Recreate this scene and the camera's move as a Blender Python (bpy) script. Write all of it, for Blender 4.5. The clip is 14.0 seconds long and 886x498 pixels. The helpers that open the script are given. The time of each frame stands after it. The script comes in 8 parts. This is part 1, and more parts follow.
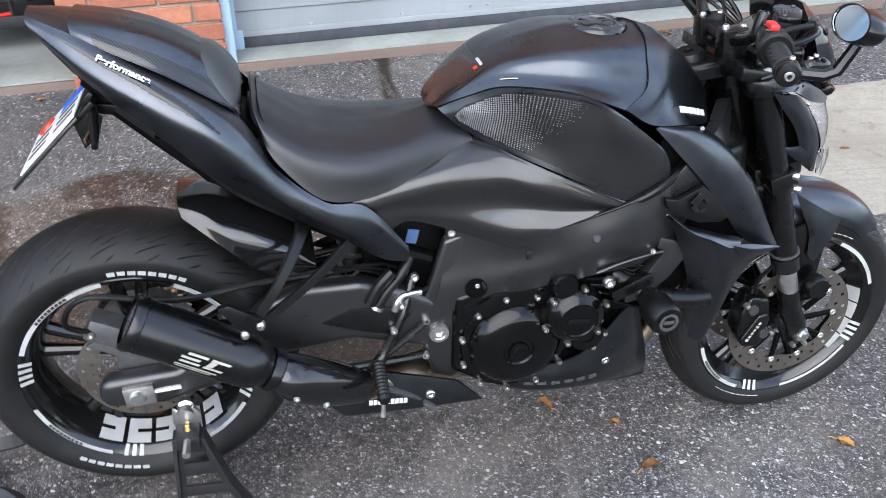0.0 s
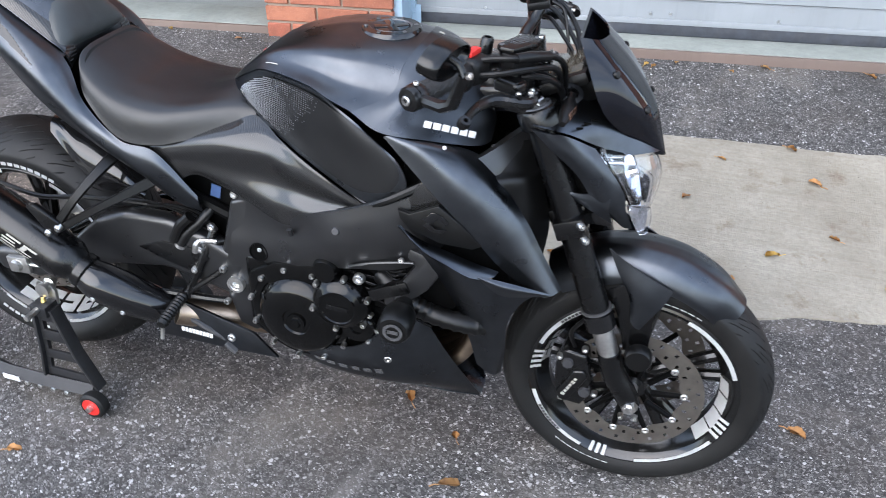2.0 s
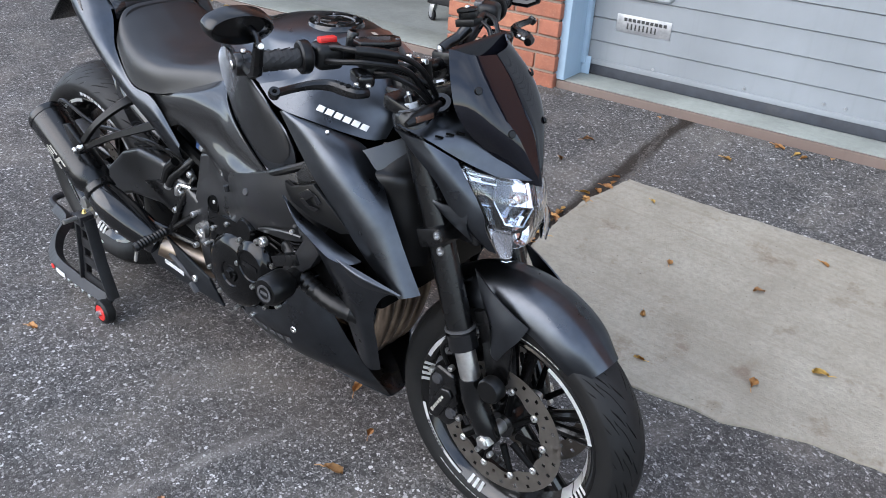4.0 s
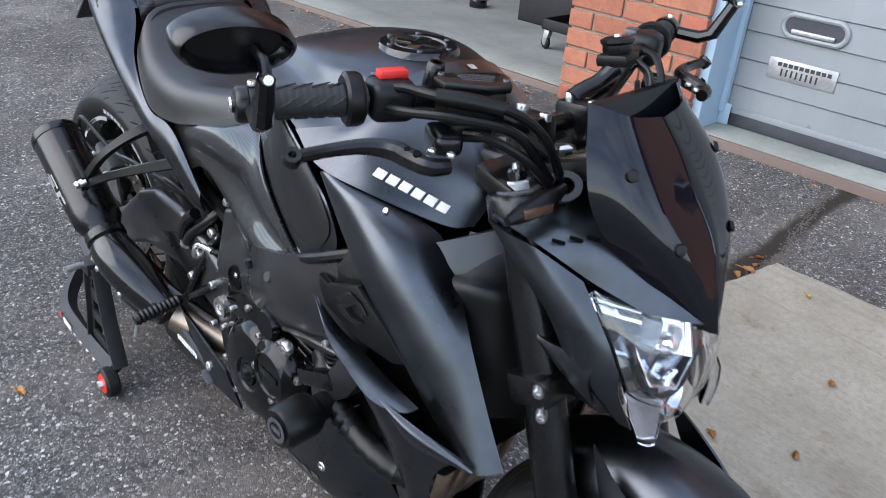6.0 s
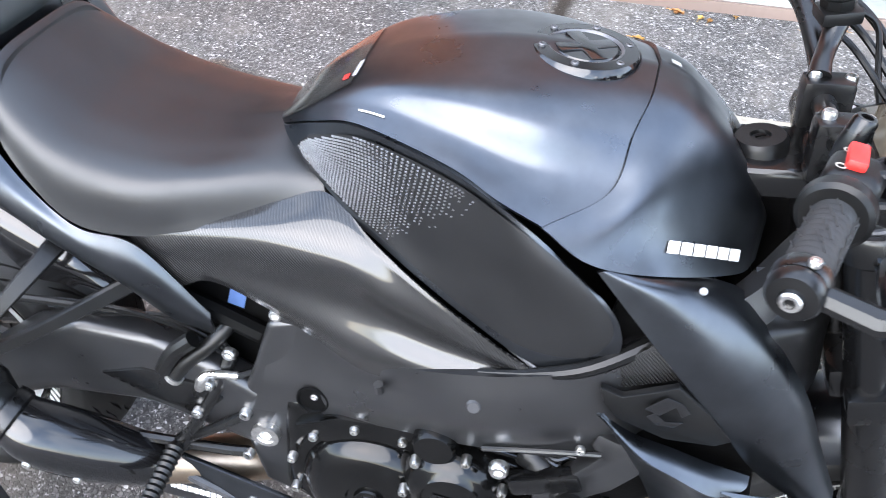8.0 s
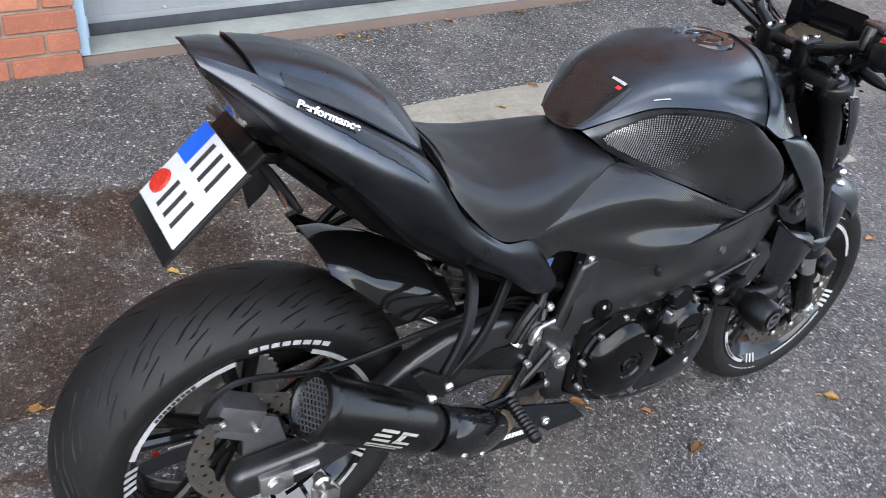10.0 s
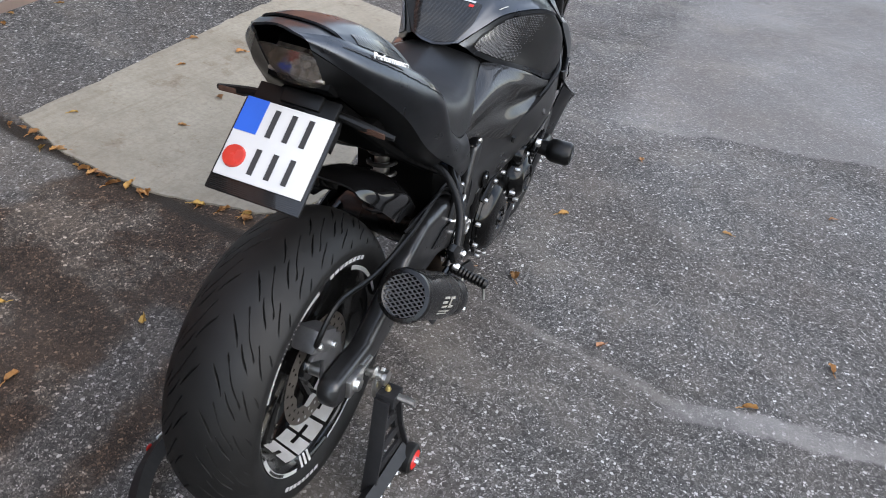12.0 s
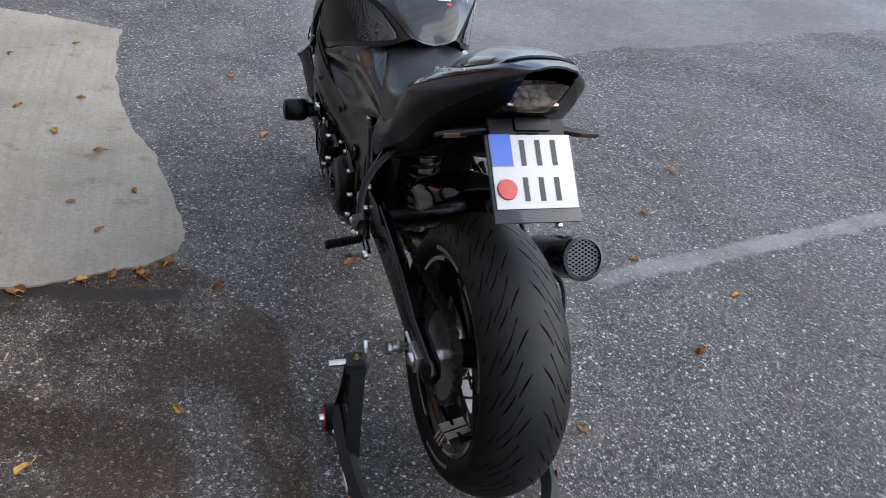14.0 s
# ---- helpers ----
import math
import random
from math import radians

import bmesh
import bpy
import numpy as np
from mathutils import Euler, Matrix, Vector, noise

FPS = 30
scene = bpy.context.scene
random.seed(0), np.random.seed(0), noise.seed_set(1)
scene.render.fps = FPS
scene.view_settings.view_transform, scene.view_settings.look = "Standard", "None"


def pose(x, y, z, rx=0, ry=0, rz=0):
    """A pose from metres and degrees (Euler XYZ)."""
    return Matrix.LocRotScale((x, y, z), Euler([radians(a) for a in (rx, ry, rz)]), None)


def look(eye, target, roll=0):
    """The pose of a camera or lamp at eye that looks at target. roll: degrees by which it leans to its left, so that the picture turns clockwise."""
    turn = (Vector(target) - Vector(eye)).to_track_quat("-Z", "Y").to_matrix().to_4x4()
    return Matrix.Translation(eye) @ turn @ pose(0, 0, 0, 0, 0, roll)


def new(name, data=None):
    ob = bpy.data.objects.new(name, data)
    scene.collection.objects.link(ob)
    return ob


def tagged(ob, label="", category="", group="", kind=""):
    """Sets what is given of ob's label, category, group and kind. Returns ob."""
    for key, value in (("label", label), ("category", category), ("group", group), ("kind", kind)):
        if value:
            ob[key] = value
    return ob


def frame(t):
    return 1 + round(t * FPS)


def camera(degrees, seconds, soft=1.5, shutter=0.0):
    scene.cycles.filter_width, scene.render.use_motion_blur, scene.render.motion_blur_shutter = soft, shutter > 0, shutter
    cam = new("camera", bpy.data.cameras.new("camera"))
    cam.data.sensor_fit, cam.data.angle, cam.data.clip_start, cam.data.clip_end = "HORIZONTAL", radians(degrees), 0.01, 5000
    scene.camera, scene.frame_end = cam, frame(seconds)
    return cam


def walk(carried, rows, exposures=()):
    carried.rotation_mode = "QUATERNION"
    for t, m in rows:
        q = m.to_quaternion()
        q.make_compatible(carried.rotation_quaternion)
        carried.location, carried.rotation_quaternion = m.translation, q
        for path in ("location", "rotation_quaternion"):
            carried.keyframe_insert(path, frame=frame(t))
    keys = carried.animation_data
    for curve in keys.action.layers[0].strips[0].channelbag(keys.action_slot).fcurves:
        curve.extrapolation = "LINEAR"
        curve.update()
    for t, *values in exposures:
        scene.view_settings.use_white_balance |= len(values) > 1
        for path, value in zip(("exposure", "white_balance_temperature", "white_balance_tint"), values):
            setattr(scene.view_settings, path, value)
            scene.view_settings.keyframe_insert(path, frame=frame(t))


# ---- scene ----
cam = camera(56.1, 14.0, soft=0.35, shutter=0.25)
# the yard falls 1.9 degrees along x against the level building
YARD = pose(0, 0, 0, 0, 1.9, 0)
PATH = [
    (0, (0.373, -1.491, 1.436), (0.689, 0.189, 0.398), -0.8),
    (0.5, (0.658, -1.543, 1.447), (0.739, 0.138, 0.367), -0.2),
    (1, (0.912, -1.499, 1.428), (0.827, 0.195, 0.367), -0.5),
    (1.5, (1.176, -1.474, 1.45), (0.853, 0.195, 0.396), -2.0),
    (2, (1.513, -1.49, 1.461), (1.0, 0.13, 0.406), -0.5),
    (2.5, (1.765, -1.411, 1.427), (1.092, 0.184, 0.426), 1.5),
    (2.7, (1.859, -1.374, 1.435), (1.116, 0.191, 0.435), 1.9),
    (4.8, (2.3, -1.112, 1.366), (1.034, 0.154, 0.475), 5.4),
    (5, (2.251, -1.077, 1.357), (0.961, 0.175, 0.481), 6.1),
    (5.5, (2.048, -0.937, 1.306), (0.754, 0.296, 0.41), 6.1),
    (6, (1.846, -0.796, 1.272), (0.565, 0.439, 0.358), 5.7),
    (6.5, (1.643, -0.685, 1.281), (0.392, 0.566, 0.348), 4.1),
    (7, (1.412, -0.659, 1.272), (0.47, 0.752, 0.212), 6.4),
    (7.5, (1.171, -0.708, 1.284), (0.626, 0.833, 0.133), 5.3),
    (8, (0.962, -0.855, 1.348), (0.684, 0.696, 0.116), 4.5),
    (8.5, (0.642, -0.922, 1.391), (0.808, 0.72, 0.262), 5.8),
    (9, (0.349, -1.049, 1.424), (0.823, 0.576, 0.358), 7.2),
    (9.2, (0.223, -1.095, 1.434), (0.776, 0.492, 0.35), 6.7),
    (11.3, (-0.908, -1.022, 1.499), (0.522, -0.105, 0.443), 6.4),
    (11.5, (-0.966, -0.958, 1.503), (0.504, -0.156, 0.409), 7.2),
    (12, (-1.062, -0.737, 1.52), (0.499, -0.157, 0.413), 7.2),
    (12.5, (-1.2, -0.431, 1.53), (0.447, -0.159, 0.428), 8.7),
    (13, (-1.302, -0.123, 1.548), (0.341, -0.164, 0.407), 9.8),
    (13.5, (-1.292, 0.2, 1.58), (0.327, -0.108, 0.447), 8.0),
    (14, (-1.28, 0.584, 1.599), (0.273, -0.006, 0.485), 9.6),
]
# the clip's camera meters as it goes: brighter close to the black tank, darker over the pale yard
EXPOSURES = [(0, 1.45, 6500, 12), (1, 1.45, 6500, 12), (2.5, 1.4, 6500, 12), (5, 1.05, 6500, 12), (6.5, 1.3, 6500, 12), (7, 1.68, 6500, 12), (7.5, 2.02, 6500, 12), (8, 2.42, 6500, 12), (8.5, 2.05, 6500, 12), (9.2, 1.55, 6500, 12), (11.5, 1.05, 6930, 12), (12.5, 0.93, 6930, 12), (14, 0.8, 6680, 12)]
walk(cam, [(t, look(eye, target, roll)) for t, eye, target, roll in PATH], EXPOSURES)

# ---- world and light ----
world = bpy.data.worlds.new("world")
scene.world = world
world.use_nodes = True
wn = world.node_tree
sky = wn.nodes.new("ShaderNodeTexSky")
sky.sky_type = 'NISHITA'
sky.sun_disc = False
sky.sun_elevation, sky.sun_rotation = radians(36), radians(200)
sky.air_density, sky.dust_density, sky.ozone_density = 1.0, 0.6, 2.0
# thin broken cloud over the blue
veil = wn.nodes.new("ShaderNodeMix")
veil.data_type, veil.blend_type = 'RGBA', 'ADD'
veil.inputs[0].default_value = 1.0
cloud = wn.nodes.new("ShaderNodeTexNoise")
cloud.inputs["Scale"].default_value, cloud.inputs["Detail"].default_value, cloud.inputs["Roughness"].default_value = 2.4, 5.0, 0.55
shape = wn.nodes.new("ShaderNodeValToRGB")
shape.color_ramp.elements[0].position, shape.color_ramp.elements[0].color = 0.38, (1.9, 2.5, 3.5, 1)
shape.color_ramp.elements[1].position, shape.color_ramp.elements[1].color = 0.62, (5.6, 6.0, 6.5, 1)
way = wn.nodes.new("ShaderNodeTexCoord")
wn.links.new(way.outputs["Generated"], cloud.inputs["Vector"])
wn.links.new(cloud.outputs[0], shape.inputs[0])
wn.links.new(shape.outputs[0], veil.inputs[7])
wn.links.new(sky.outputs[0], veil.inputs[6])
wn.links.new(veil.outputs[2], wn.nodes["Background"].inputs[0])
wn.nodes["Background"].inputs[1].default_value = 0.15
sun_data = bpy.data.lights.new("sun", 'SUN')
sun_data.energy, sun_data.angle, sun_data.color = 1.6, radians(66), (1.0, 0.965, 0.92)
sun = new("sun", sun_data)
sun.matrix_world = look((-1.2, -3.4, 2.6), (0, 0, 0))


# ---- materials ----
class Mat:
    """A small node builder."""

    def __init__(self, name):
        self.m = bpy.data.materials.new(name)
        self.m.use_nodes = True
        self.n, self.l = self.m.node_tree.nodes, self.m.node_tree.links
        self.b = self.n["Principled BSDF"]

    def node(self, kind, **kw):
        nd = self.n.new(kind)
        for k, v in kw.items():
            if k in nd.inputs:
                nd.inputs[k].default_value = v
        return nd

    def set(self, **kw):
        for k, v in kw.items():
            self.b.inputs[k.replace("_", " ")].default_value = v
        return self

    def coord(self, kind="Object"):
        return self.n.new("ShaderNodeTexCoord").outputs[kind]

    def noise(self, vec, scale, detail=4.0, rough=0.55):
        nd = self.node("ShaderNodeTexNoise", Scale=scale, Detail=detail, Roughness=rough)
        self.l.new(vec, nd.inputs["Vector"])
        return nd.outputs[0]

    def voronoi(self, vec, scale, out="Distance", feature='F1'):
        nd = self.node("ShaderNodeTexVoronoi", Scale=scale)
        nd.feature = feature
        self.l.new(vec, nd.inputs["Vector"])
        return nd.outputs[out]

    def ramp(self, fac, *stops):
        nd = self.n.new("ShaderNodeValToRGB")
        e = nd.color_ramp.elements
        while len(e) < len(stops):
            e.new(0.5)
        for k, (p, c) in enumerate(stops):
            e[k].position = p
            e[k].color = (*c, 1) if isinstance(c, tuple) else (c, c, c, 1)
        self.l.new(fac, nd.inputs[0])
        return nd.outputs[0]

    def mix(self, fac, a, b, blend='MIX'):
        nd = self.n.new("ShaderNodeMix")
        nd.data_type, nd.blend_type = 'RGBA', blend
        for k, v in ((0, fac), (6, a), (7, b)):
            if isinstance(v, (int, float)):
                nd.inputs[k].default_value = v if k == 0 else (v, v, v, 1)
            elif isinstance(v, tuple):
                nd.inputs[k].default_value = (*v, 1)
            else:
                self.l.new(v, nd.inputs[k])
        return nd.outputs[2]

    def math(self, op, a, b=0.0):
        nd = self.n.new("ShaderNodeMath")
        nd.operation = op
        for k, v in ((0, a), (1, b)):
            if isinstance(v, (int, float)):
                nd.inputs[k].default_value = v
            else:
                self.l.new(v, nd.inputs[k])
        return nd.outputs[0]

    def colour(self, out):
        self.l.new(out, self.b.inputs["Base Color"])
        return self

    def rough(self, out):
        self.l.new(out, self.b.inputs["Roughness"])
        return self

    def bump(self, out, strength, dist):
        nd = self.node("ShaderNodeBump", Strength=strength, Distance=dist)
        self.l.new(out, nd.inputs["Height"])
        self.l.new(nd.outputs[0], self.b.inputs["Normal"])
        return self


def speckled(name, base, rough, vary=0.25, scale=60, bump=0.0, bscale=400, bdist=0.0005, metal=0.0, spec=0.5, dust=0.0):
    """A plain surface with fine and coarse variation of colour and gloss."""
    a = Mat(name)
    v = a.coord()
    lo, hi = tuple(c * (1 - vary) for c in base), tuple(c * (1 + vary) for c in base)
    c = a.ramp(a.noise(v, scale), (0.3, lo), (0.7, hi))
    if dust:
        d = a.ramp(a.noise(v, 7, 6, 0.7), (0.5, 0.0), (0.8, dust))
        c = a.mix(d, c, (0.16, 0.14, 0.12))
    a.colour(c).rough(a.ramp(a.noise(v, 14, 5), (0.3, max(rough - 0.06, 0.02)), (0.7, min(rough + 0.07, 1.0))))
    a.set(Metallic=metal, Specular_IOR_Level=spec)
    if bump:
        a.bump(a.noise(v, bscale, 2), bump, bdist)
    return a.m


def make_carbon():
    a = Mat("carbon_fibre")
    v = a.coord()
    sep = a.n.new("ShaderNodeSeparateXYZ")
    a.l.new(v, sep.inputs[0])
    # twill: diagonal ribs, two thread directions
    d1 = a.math('ADD', sep.outputs[0], sep.outputs[2])
    d2 = a.math('SUBTRACT', sep.outputs[0], sep.outputs[2])
    w1 = a.math('SINE', a.math('MULTIPLY', d1, 1400.0))
    w2 = a.math('SINE', a.math('MULTIPLY', d2, 1400.0))
    w = a.math('ADD', a.math('MULTIPLY', w1, 0.5), 0.5)
    w3 = a.math('MULTIPLY', w, a.math('ADD', a.math('MULTIPLY', w2, 0.1), 0.9))
    a.colour(a.ramp(w3, (0.42, (0.0005, 0.0005, 0.0006)), (0.82, (0.0165, 0.0162, 0.0160))))
    a.set(Metallic=0.0, Specular_IOR_Level=0.22, Coat_Weight=0.65, Coat_Roughness=0.06)
    a.rough(a.ramp(w3, (0.2, 0.50), (0.8, 0.22)))
    a.bump(w3, 0.28, 0.0004)
    return a.m


def make_asphalt():
    """Weathered asphalt: pale and dark chippings in black binder, an older pale stretch, a dry streak, damp leaf-brown stains."""
    a = Mat("asphalt")
    v = a.coord()
    warp = a.n.new("ShaderNodeTexNoise")
    warp.inputs["Scale"].default_value = 210.0
    a.l.new(v, warp.inputs["Vector"])
    off = a.n.new("ShaderNodeVectorMath")
    off.operation = 'MULTIPLY_ADD'
    a.l.new(warp.outputs["Color"], off.inputs[0])
    off.inputs[1].default_value = (0.006, 0.006, 0.006)
    a.l.new(v, off.inputs[2])
    w = off.outputs[0]
    big = a.noise(v, 1.1, 7, 0.62)
    mid = a.noise(v, 4.5, 6, 0.65)
    fine = a.noise(v, 520, 4, 0.7)
    # close-packed chippings of two sizes with thin dark joints between them
    sepc = a.n.new("ShaderNodeSeparateColor")
    a.l.new(a.voronoi(w, 112, "Color"), sepc.inputs[0])
    edge = a.voronoi(w, 112, "Distance", 'DISTANCE_TO_EDGE')
    chips = a.n.new("ShaderNodeSeparateColor")
    a.l.new(a.voronoi(w, 260, "Color"), chips.inputs[0])
    tone = ((0.0, (0.022, 0.0205, 0.0195)), (0.25, (0.055, 0.0515, 0.0485)), (0.60, (0.096, 0.090, 0.084)), (0.86, (0.180, 0.168, 0.157)), (1.0, (0.43, 0.408, 0.385)))
    big_stone = a.ramp(sepc.outputs[0], *tone)
    small_stone = a.mix(a.ramp(a.voronoi(w, 260, "Distance", 'DISTANCE_TO_EDGE'), (0.03, 0.0), (0.13, 1.0)), (0.018, 0.0165, 0.0155), a.ramp(chips.outputs[0], *tone))
    pick = a.ramp(sepc.outputs[1], (0.50, 0.0), (0.52, 1.0))
    face = a.ramp(edge, (0.03, 0.0), (0.15, 1.0))
    c = a.mix(pick, a.mix(face, (0.016, 0.0145, 0.0135), big_stone), small_stone)
    c = a.mix(1.0, c, a.ramp(fine, (0.3, 0.64), (0.7, 1.06)), 'MULTIPLY')
    c = a.mix(1.0, c, a.ramp(big, (0.34, (0.98, 0.985, 0.99)), (0.64, (1.50, 1.53, 1.58))), 'MULTIPLY')
    c = a.mix(1.0, c, a.ramp(mid, (0.54, 1.0), (0.74, 0.62)), 'MULTIPLY')
    sep = a.n.new("ShaderNodeSeparateXYZ")
    a.l.new(v, sep.inputs[0])
    x, y = sep.outputs[0], sep.outputs[1]
    wob = a.math('MULTIPLY', a.math('SUBTRACT', a.noise(v, 1.6, 5, 0.6), 0.5), 0.5)
    rag = a.math('MULTIPLY', a.math('SUBTRACT', a.noise(v, 9, 6, 0.7), 0.5), 0.10)
    # older, paler asphalt beyond a ragged seam
    seam = a.math('ADD', a.math('ADD', x, a.math('MULTIPLY', y, 0.25)), wob)
    pale = a.ramp(a.math('SUBTRACT', seam, 2.13), (0.49, 0.0), (0.51, 1.0))
    pale = a.math('MULTIPLY', pale, a.ramp(a.math('ADD', y, 0.5), (0.3, 1.0), (0.5, 0.0)))
    c = a.mix(a.math('MULTIPLY', pale, 0.45), c, (0.185, 0.174, 0.168))
    # pale dry streak that fades in beside the silencer
    streak = a.math('ABSOLUTE', a.math('ADD', a.math('ADD', a.math('SUBTRACT', x, 0.587), a.math('MULTIPLY', y, 0.22)), rag))
    patchy = a.ramp(a.noise(v, 5, 6), (0.3, 0.3), (0.6, 0.75))
    sm = a.math('MULTIPLY', a.ramp(streak, (0.036, 1.0), (0.056, 0.0)), patchy)
    right = a.ramp(a.math('MULTIPLY', a.math('ADD', y, rag), -1.0), (0.72, 0.0), (0.87, 1.0))
    # its thin tail, curving in under the silencer
    tail = a.math('ABSOLUTE', a.math('ADD', a.math('SUBTRACT', a.math('SUBTRACT', x, 0.955), a.math('MULTIPLY', y, 0.23)), a.math('MULTIPLY', rag, 0.7)))
    reach = a.math('MULTIPLY', a.ramp(a.math('MULTIPLY', y, -1.0), (0.10, 0.0), (0.30, 1.0)), a.ramp(a.math('MULTIPLY', y, -1.0), (0.74, 1.0), (0.86, 0.0)))
    c = a.mix(a.math('MULTIPLY', a.math('MULTIPLY', a.ramp(tail, (0.008, 0.6), (0.030, 0.0)), patchy), reach), c, (0.205, 0.190, 0.172))
    # dry sandy film on the trodden ground beside the motorcycle
    c = a.mix(a.math('MULTIPLY', a.ramp(a.noise(v, 2.2, 7, 0.68), (0.50, 0.0), (0.72, 0.48)), a.ramp(a.math('ADD', y, 1.6), (0.2, 0.0), (0.9, 1.0))), c, (0.185, 0.165, 0.140))
    right = a.math('MULTIPLY', right, a.ramp(a.math('MULTIPLY', y, -0.2), (0.5, 1.0), (0.75, 0.0)))
    c = a.mix(a.math('MULTIPLY', sm, right), c, (0.215, 0.203, 0.196))
    # damp brown-black ground between the slab and the rear wheel, with dry islands in it
    lim = a.math('ADD', 0.30, a.math('MULTIPLY', a.math('MAXIMUM', a.math('SUBTRACT', x, 0.62), 0.0), 0.82))
    ins = a.ramp(a.math('ADD', a.math('SUBTRACT', y, lim), a.math('MULTIPLY', rag, 0.9)), (0.0, 0.0), (0.035, 1.0))
    ins = a.math('MULTIPLY', ins, a.ramp(a.math('SUBTRACT', a.math('ADD', y, a.math('MULTIPLY', wob, 2.0)), 0.6), (0.66, 1.0), (0.74, 0.0)))
    ins = a.math('MULTIPLY', ins, a.math('MULTIPLY', a.ramp(a.math('ADD', a.math('ADD', x, 1.35), a.math('MULTIPLY', wob, 2.0)), (0.28, 0.0), (0.40, 1.0)), a.ramp(a.math('ADD', x, wob), (0.90, 1.0), (0.99, 0.0))))
    isle = a.math('ADD', a.math('ABSOLUTE', a.math('SUBTRACT', a.math('ADD', a.math('SUBTRACT', y, 0.52), a.math('MULTIPLY', a.math('SUBTRACT', x, 0.1), -0.15)), a.math('MULTIPLY', wob, 0.25))), a.math('MULTIPLY', rag, 1.2))
    dry = a.math('MULTIPLY', a.ramp(isle, (0.06, 1.0), (0.10, 0.0)), a.ramp(a.math('ADD', x, rag), (0.36, 1.0), (0.42, 0.0)))
    ins = a.math('MULTIPLY', ins, a.math('SUBTRACT', 1.0, a.math('MULTIPLY', dry, 0.85)))
    wet = a.math('MULTIPLY', ins, a.ramp(a.noise(v, 2.9, 7, 0.66), (0.50, 1.0), (0.56, 0.10)))
    c = a.mix(ins, c, a.mix(1.0, c, (1.0, 0.87, 0.75), 'MULTIPLY'))
    c = a.mix(wet, c, a.mix(1.0, c, (0.46, 0.365, 0.30), 'MULTIPLY'))
    # brown tinge of old leaf litter
    c = a.mix(a.ramp(a.noise(v, 1.7, 6, 0.65), (0.45, 0.0), (0.75, 0.4)), c, (0.100, 0.083, 0.070))
    # dark crack from the slab to the sill, with rotted leaf in it
    line = a.math('ABSOLUTE', a.math('ADD', a.math('SUBTRACT', x, 0.80), a.math('ADD', a.math('MULTIPLY', wob, 0.25), a.math('MULTIPLY', rag, 0.5))))
    wide = a.math('ADD', line, a.math('MULTIPLY', a.math('SUBTRACT', a.noise(v, 14, 5, 0.7), 0.5), 0.035))
    far = a.math('MULTIPLY', a.ramp(y, (0.55, 0.0), (0.62, 1.0)), a.ramp(wide, (0.020, 1.0), (0.046, 0.0)))
    c = a.mix(far, c, (0.020, 0.015, 0.011))
    a.colour(c)
    a.set(Specular_IOR_Level=0.22)
    a.rough(a.ramp(a.noise(v, 0.9, 5, 0.6), (0.35, 0.55), (0.65, 0.85)))
    a.bump(a.math('ADD', a.math('MULTIPLY', face, 0.6), a.math('MULTIPLY', fine, 0.5)), 0.6, 0.003)
    return a.m


def make_concrete(name, base, streaks=True):
    a = Mat(name)
    v = a.coord()
    n1, n2, n3 = a.noise(v, 3, 8, 0.65), a.noise(v, 40, 5, 0.6), a.noise(v, 12, 6, 0.7)
    lo, hi = tuple(c * 0.72 for c in base), tuple(min(c * 1.18, 1) for c in base)
    c = a.ramp(n1, (0.3, lo), (0.7, hi))
    c = a.mix(a.ramp(n2, (0.45, 0.0), (0.75, 0.35)), c, tuple(x * 0.6 for x in base))
    c = a.mix(a.ramp(n3, (0.62, 0.0), (0.75, 0.5)), c, (0.17, 0.115, 0.075))
    if streaks:
        mp = a.node("ShaderNodeMapping")
        mp.inputs["Scale"].default_value = (2.0, 60.0, 1.0)
        a.l.new(v, mp.inputs[0])
        c = a.mix(a.ramp(a.noise(mp.outputs[0], 1.0, 3), (0.5, 0.0), (0.8, 0.3)), c, tuple(x * 0.7 for x in base))
    a.colour(c).set(Roughness=0.85)
    a.bump(a.math('ADD', n2, a.math('MULTIPLY', a.noise(v, 150, 3), 0.5)), 0.45, 0.004)
    return a.m


